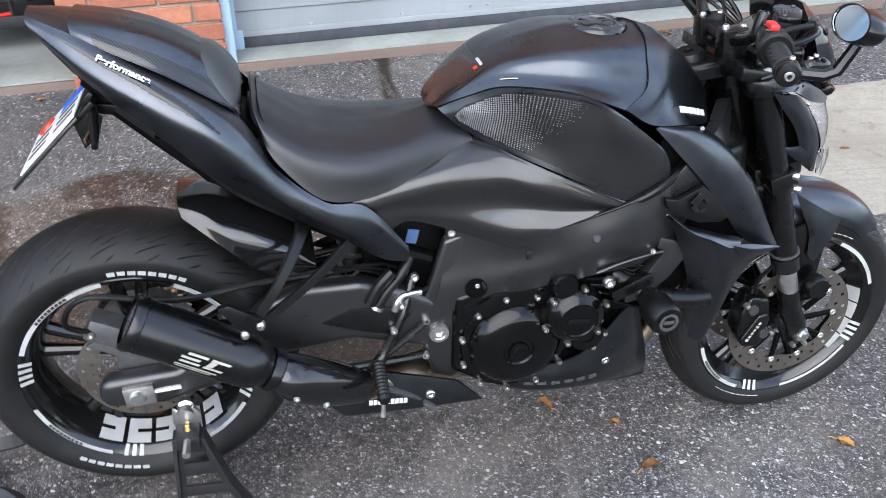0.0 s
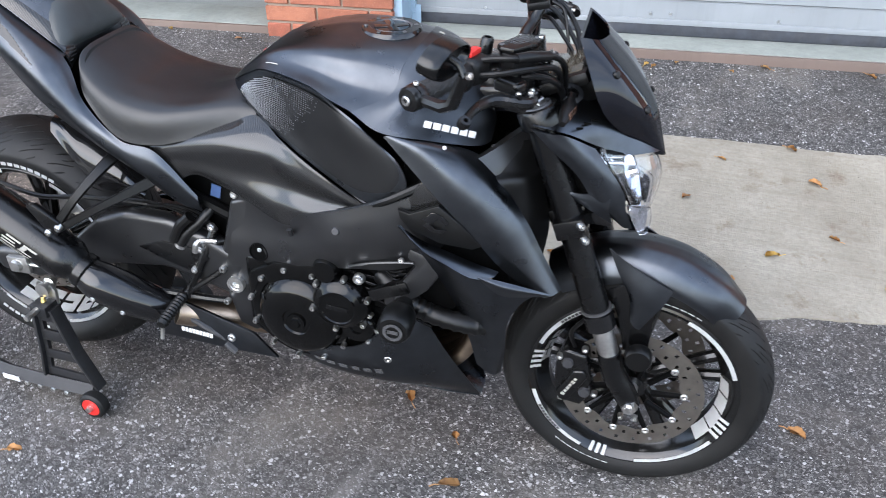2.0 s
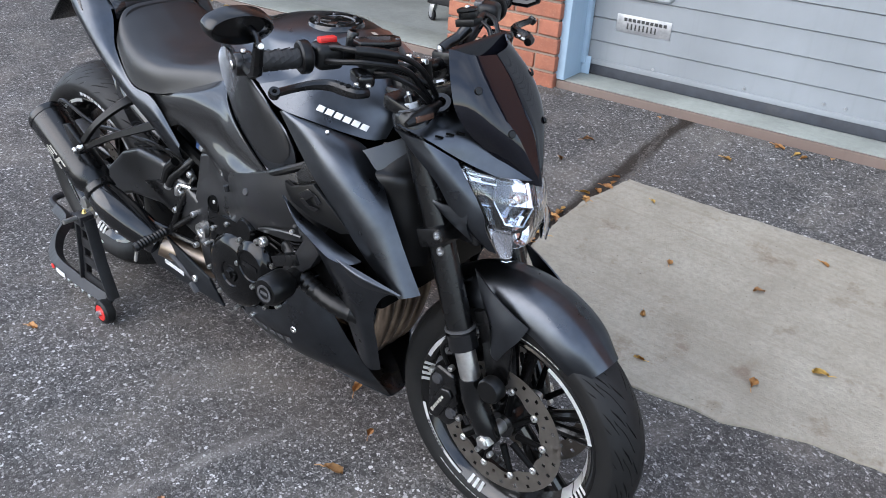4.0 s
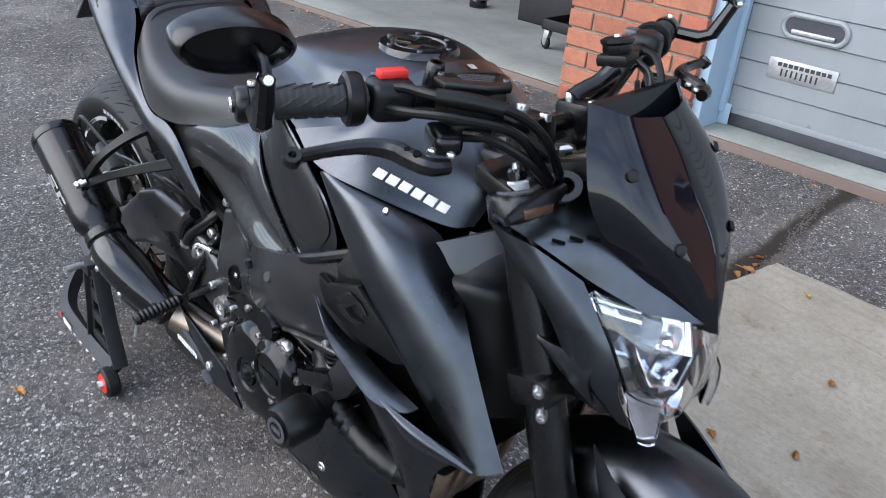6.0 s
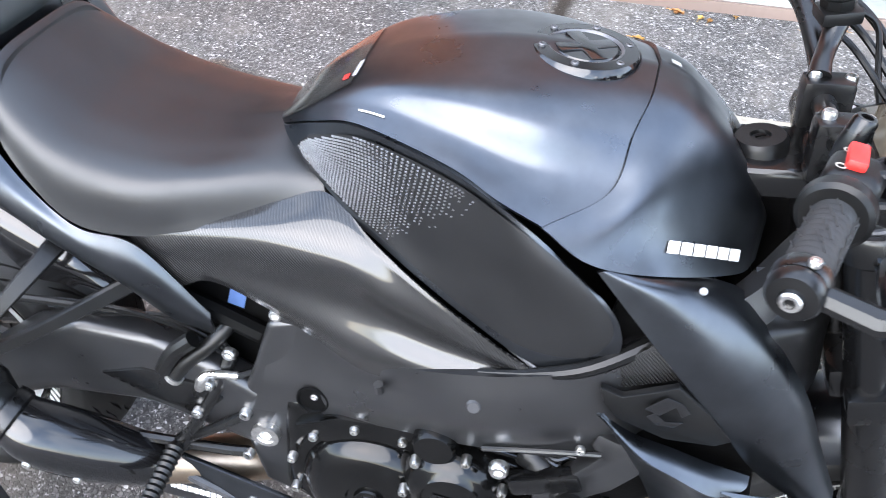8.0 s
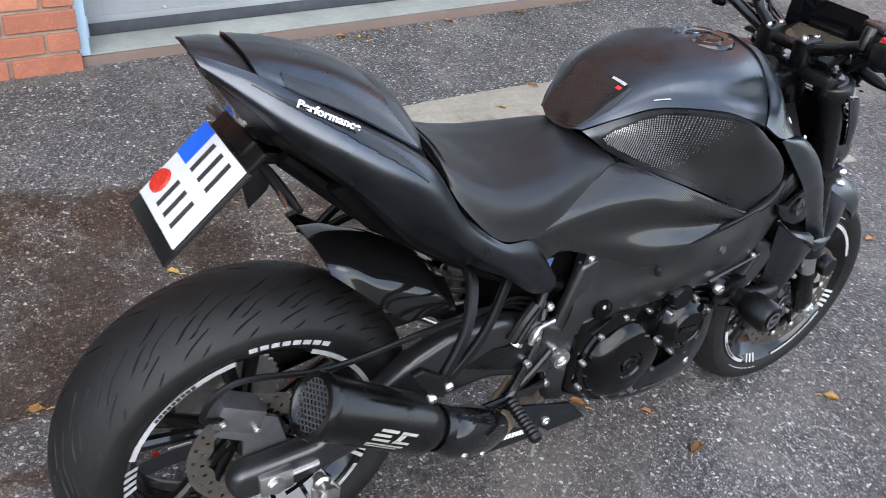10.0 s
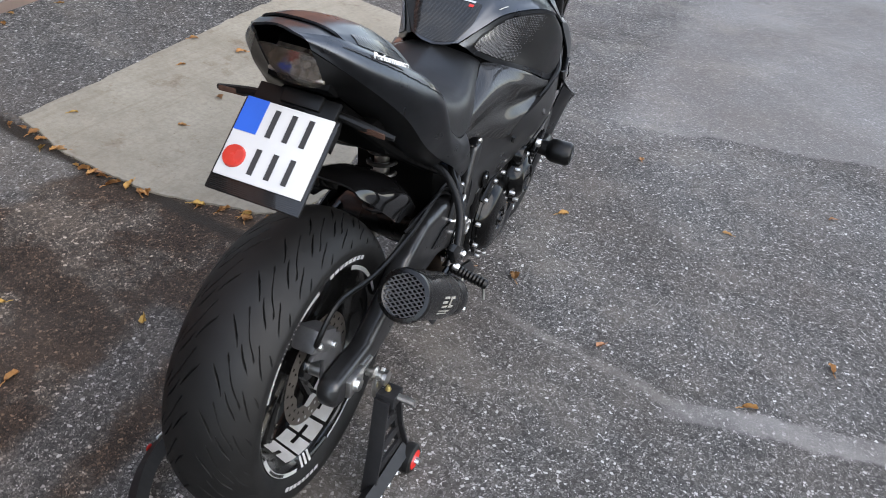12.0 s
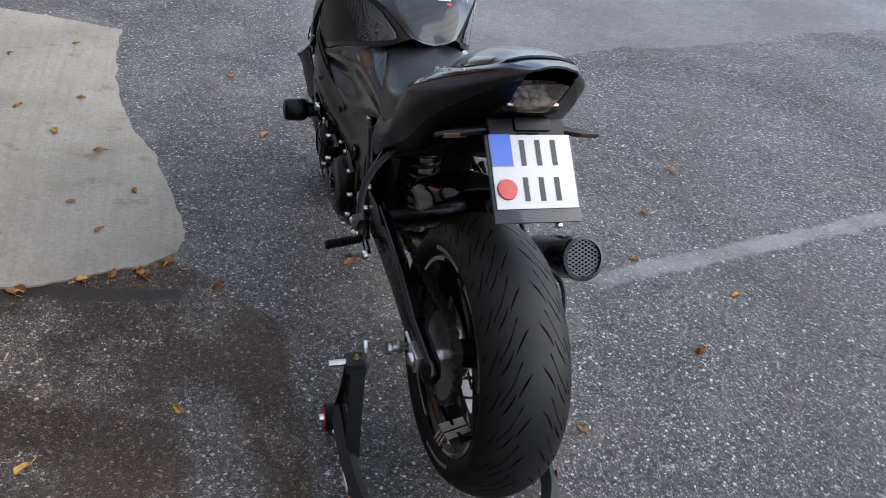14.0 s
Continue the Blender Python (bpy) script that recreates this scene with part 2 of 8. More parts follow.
def make_slab():
    """Pale brushed concrete with brown leaf stains and dark pits."""
    a = Mat("pale_concrete")
    v = a.coord()
    n1, n2, n3 = a.noise(v, 2.6, 9, 0.7), a.noise(v, 60, 5, 0.65), a.noise(v, 7, 7, 0.7)
    c = a.ramp(n1, (0.3, (0.172, 0.150, 0.115)), (0.5, (0.230, 0.206, 0.162)), (0.7, (0.270, 0.246, 0.198)))
    c = a.mix(a.ramp(n2, (0.42, 0.0), (0.72, 0.5)), c, (0.127, 0.110, 0.087))
    c = a.mix(a.ramp(n3, (0.57, 0.0), (0.68, 0.72)), c, (0.113, 0.077, 0.048))
    mp = a.node("ShaderNodeMapping")
    mp.inputs["Scale"].default_value = (1.2, 34.0, 1.0)
    mp.inputs["Rotation"].default_value = (0, 0, radians(-12))
    a.l.new(v, mp.inputs[0])
    brush = a.noise(mp.outputs[0], 1.0, 5, 0.7)
    c = a.mix(a.ramp(brush, (0.50, 0.0), (0.70, 0.38)), c, (0.137, 0.110, 0.080))
    pits = a.voronoi(v, 45)
    pick = a.noise(v, 16, 3)
    c = a.mix(a.math('MULTIPLY', a.ramp(pits, (0.06, 1.0), (0.13, 0.0)), a.ramp(pick, (0.55, 0.0), (0.62, 0.8))), c, (0.047, 0.033, 0.023))
    a.colour(c).set(Roughness=0.8)
    a.bump(a.math('ADD', a.math('ADD', n2, brush), a.math('MULTIPLY', a.noise(v, 170, 3), 0.6)), 0.6, 0.005)
    return a.m


def make_brick():
    a = Mat("red_brick")
    v = a.coord()
    info = a.n.new("ShaderNodeObjectInfo")
    tone = a.ramp(info.outputs["Random"], (0.0, (0.243, 0.082, 0.044)), (0.35, (0.300, 0.111, 0.061)), (0.7, (0.350, 0.139, 0.077)), (1.0, (0.264, 0.071, 0.043)))
    add = a.n.new("ShaderNodeVectorMath")
    add.operation = 'ADD'
    a.l.new(v, add.inputs[0])
    a.l.new(info.outputs["Location"], add.inputs[1])
    n1, n2 = a.noise(add.outputs[0], 22, 6, 0.65), a.noise(add.outputs[0], 140, 4, 0.6)
    c = a.mix(a.ramp(n1, (0.38, 0.55), (0.62, 0.0)), tone, (0.179, 0.061, 0.036))
    c = a.mix(a.ramp(n2, (0.55, 0.0), (0.8, 0.55)), c, (0.400, 0.214, 0.143))
    a.colour(c).set(Roughness=0.88)
    a.bump(a.math('ADD', n1, a.math('MULTIPLY', n2, 0.7)), 0.5, 0.004)
    return a.m


def make_facade():
    """Brickwork seen only in reflections."""
    a = Mat("facade_brickwork")
    v = a.coord()
    mp = a.node("ShaderNodeMapping")
    mp.inputs["Rotation"].default_value = (radians(-90), 0, 0)
    a.l.new(v, mp.inputs[0])
    br = a.n.new("ShaderNodeTexBrick")
    a.l.new(mp.outputs[0], br.inputs["Vector"])
    for k, val in (("Scale", 1.0), ("Brick Width", 0.262), ("Row Height", 0.081), ("Mortar Size", 0.008)):
        br.inputs[k].default_value = val
    br.inputs["Color1"].default_value = (0.27, 0.10, 0.06, 1)
    br.inputs["Color2"].default_value = (0.32, 0.13, 0.075, 1)
    br.inputs["Mortar"].default_value = (0.22, 0.18, 0.15, 1)
    c = a.mix(a.ramp(a.noise(v, 4, 6), (0.4, 0.4), (0.65, 0.0)), br.outputs[0], (0.26, 0.1, 0.06))
    a.colour(c).set(Roughness=0.9)
    return a.m


def make_painted_steel(name, base, rust=0.3):
    a = Mat(name)
    v = a.coord()
    n = a.noise(v, 6, 8, 0.7)
    c = a.ramp(a.noise(v, 2.2, 6), (0.3, tuple(x * 0.86 for x in base)), (0.7, tuple(min(1, x * 1.07) for x in base)))
    c = a.mix(a.ramp(n, (0.66, 0.0), (0.78, rust)), c, (0.16, 0.12, 0.09))
    mp = a.node("ShaderNodeMapping")
    mp.inputs["Scale"].default_value = (40.0, 40.0, 1.2)
    a.l.new(v, mp.inputs[0])
    c = a.mix(a.ramp(a.noise(mp.outputs[0], 1, 4), (0.55, 0.0), (0.8, 0.22)), c, tuple(x * 0.55 for x in base))
    a.colour(c).set(Roughness=0.5, Metallic=0.0)
    a.bump(a.noise(v, 320, 2), 0.12, 0.001)
    return a.m


def make_leaf():
    a = Mat("dry_leaf")
    v = a.coord()
    info = a.n.new("ShaderNodeObjectInfo")
    c = a.ramp(info.outputs["Random"], (0.0, (0.357, 0.171, 0.054)), (0.4, (0.429, 0.214, 0.064)), (0.7, (0.471, 0.300, 0.064)), (1.0, (0.286, 0.136, 0.064)))
    c = a.mix(a.ramp(a.noise(v, 90, 5), (0.45, 0.0), (0.7, 0.6)), c, (0.143, 0.064, 0.029))
    a.colour(c).set(Roughness=0.7)
    return a.m


def make_clear(name, tint=(1, 1, 1), rough=0.02, trans=1.0, alpha=1.0):
    a = Mat(name)
    v = a.coord()
    a.set(Base_Color=(*tint, 1), Roughness=rough, Transmission_Weight=trans, IOR=1.49, Alpha=alpha)
    a.bump(a.noise(v, 30, 2), 0.02, 0.0005)
    return a.m


M_PAINT = speckled("matte_black_metallic_paint", (0.068, 0.073, 0.0805), 0.31, 0.10, 30, 0.03, 900, 0.0002, metal=1.0, dust=0.012)
M_SATIN = speckled("satin_black_frame_paint", (0.0018, 0.0018, 0.0019), 0.25, 0.15, 40, 0.04, 700, 0.0002, spec=0.38, dust=0.005)
M_GLOSS = speckled("gloss_black_plastic", (0.004, 0.004, 0.0043), 0.10, 0.1, 30, spec=0.5, dust=0.008)
M_PLASTIC = speckled("grained_black_plastic", (0.0024, 0.0024, 0.0024), 0.36, 0.2, 60, 0.2, 1200, 0.0003, spec=0.24, dust=0.010)
# almost sheenless black; also paints in the shade of holes, slots and gaps
M_DARK = speckled("shadowed_engine_black", (0.0018, 0.0018, 0.0018), 0.40, 0.2, 50, 0.2, 300, 0.001, spec=0.06, dust=0.004)
M_ENGINE = speckled("black_engine_casing", (0.0016, 0.0016, 0.0016), 0.13, 0.2, 80, 0.05, 600, 0.0002, spec=0.24, dust=0.004)
M_SEAT = speckled("black_vinyl", (0.0050, 0.0052, 0.0058), 0.40, 0.12, 25, 0.3, 1500, 0.0004, spec=0.46)
M_PAD = speckled("black_knee_grip_rubber", (0.0045, 0.0045, 0.0048), 0.46, 0.12, 40, 0.25, 1400, 0.0003, spec=0.32)
M_HUMP = speckled("grey_green_hump_vinyl", (0.020, 0.023, 0.023), 0.42, 0.12, 40, 0.3, 900, 0.0004, spec=0.40)
M_RUBBER = speckled("tyre_rubber", (0.0052, 0.0051, 0.005), 0.55, 0.25, 25, 0.25, 500, 0.0006, spec=0.24, dust=0.022)
M_GRIP = speckled("grip_rubber", (0.014, 0.014, 0.014), 0.65, 0.2, 60, 0.3, 800, 0.0005, spec=0.35)
M_RIM = speckled("gloss_black_rim_paint", (0.004, 0.004, 0.004), 0.14, 0.2, 30, spec=0.45, dust=0.02)
M_STEEL = speckled("bare_steel", (0.52, 0.51, 0.49), 0.34, 0.15, 60, 0.1, 500, 0.0003, metal=1.0, dust=0.12)
M_DISC = speckled("brake_disc_steel", (0.15, 0.134, 0.118), 0.48, 0.14, 40, 0.12, 300, 0.0003, metal=0.55)
M_BOLT = speckled("zinc_bolt", (0.60, 0.59, 0.57), 0.3, 0.2, 200, metal=1.0)
M_HEADER = speckled("heat_tinted_steel", (0.33, 0.255, 0.19), 0.36, 0.3, 18, 0.1, 200, 0.0004, metal=1.0)
M_GREY = speckled("anodised_grey_aluminium", (0.085, 0.085, 0.088), 0.42, 0.15, 60, metal=0.6)
M_WHITE = speckled("white_sticker_vinyl", (0.55, 0.55, 0.54), 0.4, 0.05, 40, dust=0.10)
M_SILVERED = speckled("silver_print", (0.50, 0.50, 0.51), 0.3, 0.08, 40, metal=0.5)
M_DOTS = speckled("grey_rubber_dots", (0.45, 0.45, 0.46), 0.30, 0.1, 60, metal=0.9)
M_LOGOGREY = speckled("etched_grey_print", (0.36, 0.35, 0.31), 0.4, 0.15, 60, metal=0.4)
M_RED = speckled("red_plastic", (0.45, 0.016, 0.012), 0.42, 0.1, 40)
M_REDREFL = speckled("red_reflector", (0.38, 0.025, 0.015), 0.25, 0.1, 90, 0.3, 600, 0.0005)
M_PLATE = speckled("white_plate_enamel", (0.47, 0.47, 0.465), 0.35, 0.04, 20, dust=0.06)
M_BLUE = speckled("blue_plate_band", (0.008, 0.075, 0.40), 0.35, 0.05, 20)
M_BLUELABEL = speckled("pale_blue_label", (0.05, 0.09, 0.20), 0.4, 0.1, 60)
M_INK = speckled("black_print", (0.02, 0.02, 0.02), 0.5, 0.1, 40)
M_AMBER = speckled("smoked_indicator_lens", (0.050, 0.026, 0.018), 0.22, 0.2, 80)
M_SMOKE = make_clear("smoked_lens", (0.42, 0.36, 0.30), 0.12, 0.95)
M_GLASS = make_clear("clear_lens", (0.96, 0.97, 1.0), 0.015, 1.0)
M_CHROME = speckled("chrome_reflector", (0.86, 0.87, 0.88), 0.07, 0.04, 40, metal=1.0)
M_MIRROR = speckled("mirror_glass", (0.88, 0.9, 0.92), 0.02, 0.02, 20, metal=1.0)
M_SCREEN = speckled("smoked_black_screen", (0.004, 0.0042, 0.006), 0.035, 0.1, 20, spec=0.38)
# the brown is a reflection put into the glass colour
M_LCD = speckled("instrument_glass", (0.05, 0.042, 0.03), 0.08, 0.2, 20)
M_SPRING = speckled("black_spring_steel", (0.05, 0.05, 0.05), 0.3, 0.1, 60, metal=0.6)
M_BRASS = speckled("brass_nipple", (0.55, 0.42, 0.16), 0.35, 0.1, 60, metal=1.0)
M_FRAME = speckled("satin_black_frame_casting", (0.0070, 0.0070, 0.0074), 0.32, 0.12, 40, 0.05, 700, 0.0002, spec=0.62, metal=0.0, dust=0.006)
M_CAST = speckled("dark_cast_aluminium", (0.030, 0.030, 0.032), 0.42, 0.15, 60, 0.1, 500, 0.0003, metal=0.3)
M_CHAIN = speckled("oily_chain_steel", (0.085, 0.08, 0.075), 0.32, 0.4, 120, metal=0.9)
M_LAMPBACK = speckled("smoked_lamp_back", (0.42, 0.37, 0.31), 0.30, 0.3, 60, metal=0.7)
M_CARBON = make_carbon()
M_ASPHALT = make_asphalt()
M_SLAB = make_slab()
M_FLOOR = make_concrete("garage_floor_concrete", (0.165, 0.174, 0.16), False)
M_SILL = make_concrete("green_grey_sill_concrete", (0.205, 0.216, 0.19), False)
M_BRICK = make_brick()
M_MORTAR = make_concrete("lime_mortar", (0.24, 0.18, 0.135), False)
M_FACADE = make_facade()
M_DOOR = make_painted_steel("grey_white_door_steel", (0.195, 0.208, 0.215))
M_JAMB = make_painted_steel("pale_blue_frame_paint", (0.28, 0.375, 0.455), 0.5)
M_RUST = make_painted_steel("rusty_edge_steel", (0.115, 0.08, 0.063), 0.8)
M_SEAL = speckled("rubber_door_seal", (0.025, 0.028, 0.035), 0.6, 0.3, 20, dust=0.2)
M_WALL = make_concrete("plain_plaster", (0.33, 0.32, 0.30), False)
M_LEAF = make_leaf()
M_TOOL = speckled("black_tool_steel", (0.010, 0.010, 0.011), 0.50, 0.2, 40, dust=0.02, spec=0.3)
M_CASTER = speckled("grey_caster_steel", (0.4, 0.4, 0.4), 0.4, 0.2, 40, metal=0.8)
M_DIRT = make_concrete("dark_rubble", (0.06, 0.05, 0.042), False)


# ---- mesh helpers ----
def part(name, bm, material, parent=None, label="", angle=35, flat=False):
    """Links a bmesh as one mesh object under a thing or a part."""
    bmesh.ops.recalc_face_normals(bm, faces=bm.faces)
    me = bpy.data.meshes.new(name)
    bm.to_mesh(me)
    bm.free()
    me.materials.append(material)
    if not flat:
        me.shade_smooth()
        me.set_sharp_from_angle(angle=radians(angle))
    ob = new(name, me)
    ob.parent = parent
    if label:
        tagged(ob, label)
    return ob


def thing(name, m, label, category, group="", kind=""):
    ob = new(name)
    ob.empty_display_size = 0.1
    ob.matrix_world = m
    return tagged(ob, label, category, group, kind)


def spline(pts, n):
    """Catmull-Rom points through pts, n steps a span."""
    p = [Vector(q) for q in pts]
    p = [p[0] * 2 - p[1]] + p + [p[-1] * 2 - p[-2]]
    out = []
    for k in range(1, len(p) - 2):
        for s in range(n):
            t = s / n
            a, b, c, d = p[k - 1], p[k], p[k + 1], p[k + 2]
            out.append(0.5 * (2 * b + (c - a) * t + (2 * a - 5 * b + 4 * c - d) * t * t + (3 * b - a - 3 * c + d) * t ** 3))
    out.append(p[-2])
    return out


def bm_grid(grid, bm=None, close_u=False, close_v=False):
    bm = bm or bmesh.new()
    vs = [[bm.verts.new(q) for q in row] for row in grid]
    nu, nv = len(vs), len(vs[0])
    for i in range(nu if close_u else nu - 1):
        for k in range(nv if close_v else nv - 1):
            q = (vs[i][k], vs[(i + 1) % nu][k], vs[(i + 1) % nu][(k + 1) % nv], vs[i][(k + 1) % nv])
            bm.faces.new(q)
    return bm


def net_grid(rows, n=5, side=1):
    """A smooth grid through a control net of (x, half width, z)."""
    fine = [spline([(x, y * side, z) for x, y, z in r], n) for r in rows]
    cols = [spline([r[k] for r in fine], n) for k in range(len(fine[0]))]
    return [[c[i] for c in cols] for i in range(len(cols[0]))]


def bm_sheet(rows, n=5, side=-1, thick=0.004, both=False):
    """A curved panel of real thickness; with both, mirrored across the middle into one sheet."""
    g = net_grid(rows, n, side)
    if both:
        g = [[Vector((q.x, -q.y, q.z)) for q in reversed(r)] + r[1:] for r in g]
    bm = bm_grid(g)
    bmesh.ops.remove_doubles(bm, verts=bm.verts, dist=0.0004)
    bmesh.ops.recalc_face_normals(bm, faces=bm.faces)
    mid = sum((f.normal.y * f.calc_area() for f in bm.faces), 0.0)
    top = sum((f.normal.z * f.calc_area() for f in bm.faces), 0.0)
    outward = top if both else mid * side
    bmesh.ops.solidify(bm, geom=list(bm.faces), thickness=thick if outward > 0 else -thick)
    return bm


def bm_tube(pts, r, n=4, seg=10, cap=True):
    """A tube along a smooth line; r: one radius or one a point."""
    rs = r if isinstance(r, (list, tuple)) else [r] * len(pts)
    line = spline(pts, n)
    rad = [v.x for v in spline([(q, 0, 0) for q in rs], n)]
    bm = bmesh.new()
    rings, up = [], None
    for i, q in enumerate(line):
        t = (line[min(i + 1, len(line) - 1)] - line[max(i - 1, 0)]).normalized()
        if up is None:
            up = Vector((0, 0, 1)) if abs(t.z) < 0.9 else Vector((1, 0, 0))
        up = (up - t * up.dot(t)).normalized()
        s = t.cross(up)
        rings.append([q + rad[i] * (math.cos(a) * up + math.sin(a) * s) for a in (2 * math.pi * k / seg for k in range(seg))])
    bm_grid(rings, bm, close_v=True)
    if cap:
        bm.verts.ensure_lookup_table()
        bm.faces.new([bm.verts[k] for k in range(seg)])
        bm.faces.new([bm.verts[len(bm.verts) - seg + k] for k in range(seg)])
    return bm


def bm_lathe(profile, seg=48, origin=(0, 0, 0), axis=(0, 1, 0), closed=False):
    """Turns (radius, height) round an axis."""
    rot = Vector((0, 0, 1)).rotation_difference(Vector(axis)).to_matrix()
    rows = [[Vector(origin) + rot @ Vector((r * math.cos(a), r * math.sin(a), h)) for a in (2 * math.pi * k / seg for k in range(seg))] for r, h in profile]
    bm = bm_grid(rows, close_v=True, close_u=closed)
    if not closed:
        bmesh.ops.remove_doubles(bm, verts=bm.verts, dist=1e-5)
    return bm


def bm_plate(poly, y0, y1, bevel=0.004, seg=2, holes=()):
    """A polygon of (x, z) as a plate from y0 to y1, its edges rounded."""
    bm = bmesh.new()
    a = [bm.verts.new((x, y0, z)) for x, z in poly]
    b = [bm.verts.new((x, y1, z)) for x, z in poly]
    bm.faces.new(a)
    bm.faces.new(b)
    for k in range(len(poly)):
        m = (k + 1) % len(poly)
        bm.faces.new((a[k], a[m], b[m], b[k]))
    bmesh.ops.recalc_face_normals(bm, faces=bm.faces)
    if bevel:
        bmesh.ops.bevel(bm, geom=list(bm.edges), offset=bevel, segments=seg, profile=0.6, affect='EDGES')
    return bm


def bm_box(size, m=None, bevel=0.003, seg=2):
    bm = bmesh.new()
    bmesh.ops.create_cube(bm, size=1.0, matrix=Matrix.Diagonal((*size, 1)))
    if bevel:
        bmesh.ops.bevel(bm, geom=list(bm.edges), offset=min(bevel, min(size) * 0.45), segments=seg, profile=0.6, affect='EDGES')
    if m is not None:
        bmesh.ops.transform(bm, matrix=m, verts=bm.verts)
    return bm


def join(*bms):
    out = bms[0]
    for b in bms[1:]:
        me = bpy.data.meshes.new("tmp")
        b.to_mesh(me)
        b.free()
        out.from_mesh(me)
        bpy.data.meshes.remove(me)
    return out


def at(x, y, z, rx=0, ry=0, rz=0):
    return pose(x, y, z, rx, ry, rz)


BOLT_MESHES = {}


def bolt(parent, place, axis, r=0.006, h=0.005, material=None, name="bolt"):
    """A round-headed screw with a hexagon socket."""
    material = material or M_BOLT
    key = (round(r, 4), round(h, 4), material.name)
    if key not in BOLT_MESHES:
        bm = bm_lathe([(0, -h * 0.6), (r, -h * 0.6), (r, h * 0.55), (r * 0.82, h), (r * 0.52, h)], 14)
        sock = bm_lathe([(r * 0.52, h), (r * 0.5, h * 0.35), (0, h * 0.35)], 6)
        ob = part(name, join(bm, sock), material, None)
        BOLT_MESHES[key] = ob.data
        bpy.data.objects.remove(ob)
    rot = Vector((0, 1, 0)).rotation_difference(Vector(axis)).to_matrix().to_4x4()
    ob = new(name, BOLT_MESHES[key])
    ob.parent = parent
    ob.matrix_basis = Matrix.Translation(place) @ rot
    return ob


# ---- the motorcycle ----
BIKE = YARD @ pose(0, -0.029, 0, 0.7, 0, 1.48)
bike = thing("motorcycle", BIKE, "matte black naked motorcycle with carbon panels on a paddock stand", "motorcycle")
SIDES = (-1, 1)
RW, FW = Vector((0.005, 0, 0.378)), Vector((1.474, 0, 0.293))


def tyre_mesh(name, centre, radius, half, rim, parent, pitches, nt, nf, seed):
    """A tyre with a round crown and cut tread slashes."""
    verts, faces = [], []
    prof = []
    for k in range(nf + 1):
        f = -1 + 2 * k / nf
        a = abs(f)
        if a < 0.72:
            ang = a / 0.72 * radians(62)
            y = math.sin(ang) / math.sin(radians(62)) * half * 0.985
            r = radius - half * 0.80 * (1 - math.cos(ang)) / (1 - math.cos(radians(62))) * 0.62
        else:
            s = (a - 0.72) / 0.28
            y = half * (0.985 + 0.03 * math.sin(s * math.pi) - 0.17 * s * s)
            r0 = radius - half * 0.80 * 0.62
            r = r0 + (rim - r0) * s
        prof.append((r, math.copysign(y, f), f))
    pitch = 2 * math.pi / pitches
    cuts = []
    for sgn in (-1, 1):
        off = 0.0 if sgn < 0 else 0.12
        cuts += [(sgn, 0.09, 0.24, off, 0.0036), (sgn, 0.20, 0.46, off + 0.42, 0.0019), (sgn, 0.195, 0.225, off + 0.42, 0.0034), (sgn, 0.44, 0.47, off + 0.42, 0.0034), (sgn, 0.28, 0.44, off + 0.78, 0.0034), (sgn, 0.46, 0.62, off + 0.12, 0.0034), (sgn, 0.63, 0.70, off + 0.60, 0.0028)]
    for i in range(nt):
        th0 = 2 * math.pi * i / nt
        for r, y, f in prof:
            a = min(abs(f), 0.72)
            th = th0 + 0.95 * a + 0.010 * math.sin(24 * a)
            d = 0.0
            for sgn, f0, f1, off, wide in cuts:
                u = (f * sgn - f0) / (f1 - f0)
                if 0 <= u <= 1:
                    e = ((th0 / pitch - off) % 1.0)
                    e = min(e, 1 - e) * pitch * r
                    w = wide * math.sqrt(math.sin(min(max(u, 0.03), 0.97) * math.pi))
                    if e < w:
                        d = max(d, 0.0068 * min(1.0, (w - e) / 0.0012))
            q = r - d
            verts.append((centre.x + q * math.cos(th), y, centre.z + q * math.sin(th)))
    n = nf + 1
    for i in range(nt):
        for k in range(nf):
            b = ((i + 1) % nt) * n
            faces.append((i * n + k, i * n + k + 1, b + k + 1, b + k))
    me = bpy.data.meshes.new(name)
    me.from_pydata(verts, [], faces)
    me.materials.append(M_RUBBER)
    me.shade_smooth()
    me.set_sharp_from_angle(angle=radians(28))
    ob = new(name, me)
    ob.parent = parent
    tagged(ob, "worn black tyre with curved tread slashes")
    return ob


def arc_strip(centre, r0, r1, a0, a1, y0, y1, n=8, lift=0.0012):
    """A thin curved sticker between two radii and two angles (degrees); y0 and y1 its distance from the middle at r0 and r1."""
    bm = bmesh.new()
    s = 1 if y0 > 0 else -1
    for k in range(n + 1):
        a = radians(a0 + (a1 - a0) * k / n)
        for r, y in ((r0, y0), (r1, y1)):
            bm.verts.new((centre.x + r * math.cos(a), y + s * lift, centre.z + r * math.sin(a)))
    bm.verts.ensure_lookup_table()
    for k in range(n):
        bm.faces.new([bm.verts[2 * k + q] for q in (0, 1, 3, 2)])
    bmesh.ops.solidify(bm, geom=list(bm.faces), thickness=0.0006)
    return bm


def letter_blocks(centre, r0, r1, a0, a1, y0, y1, count, gap=0.22):
    """Plain blocks standing for letters round a wheel."""
    step = (a1 - a0) / count
    return join(*[arc_strip(centre, r0, r1, a0 + step * k, a0 + step * (k + 1 - gap), y0, y1, 2) for k in range(count)])


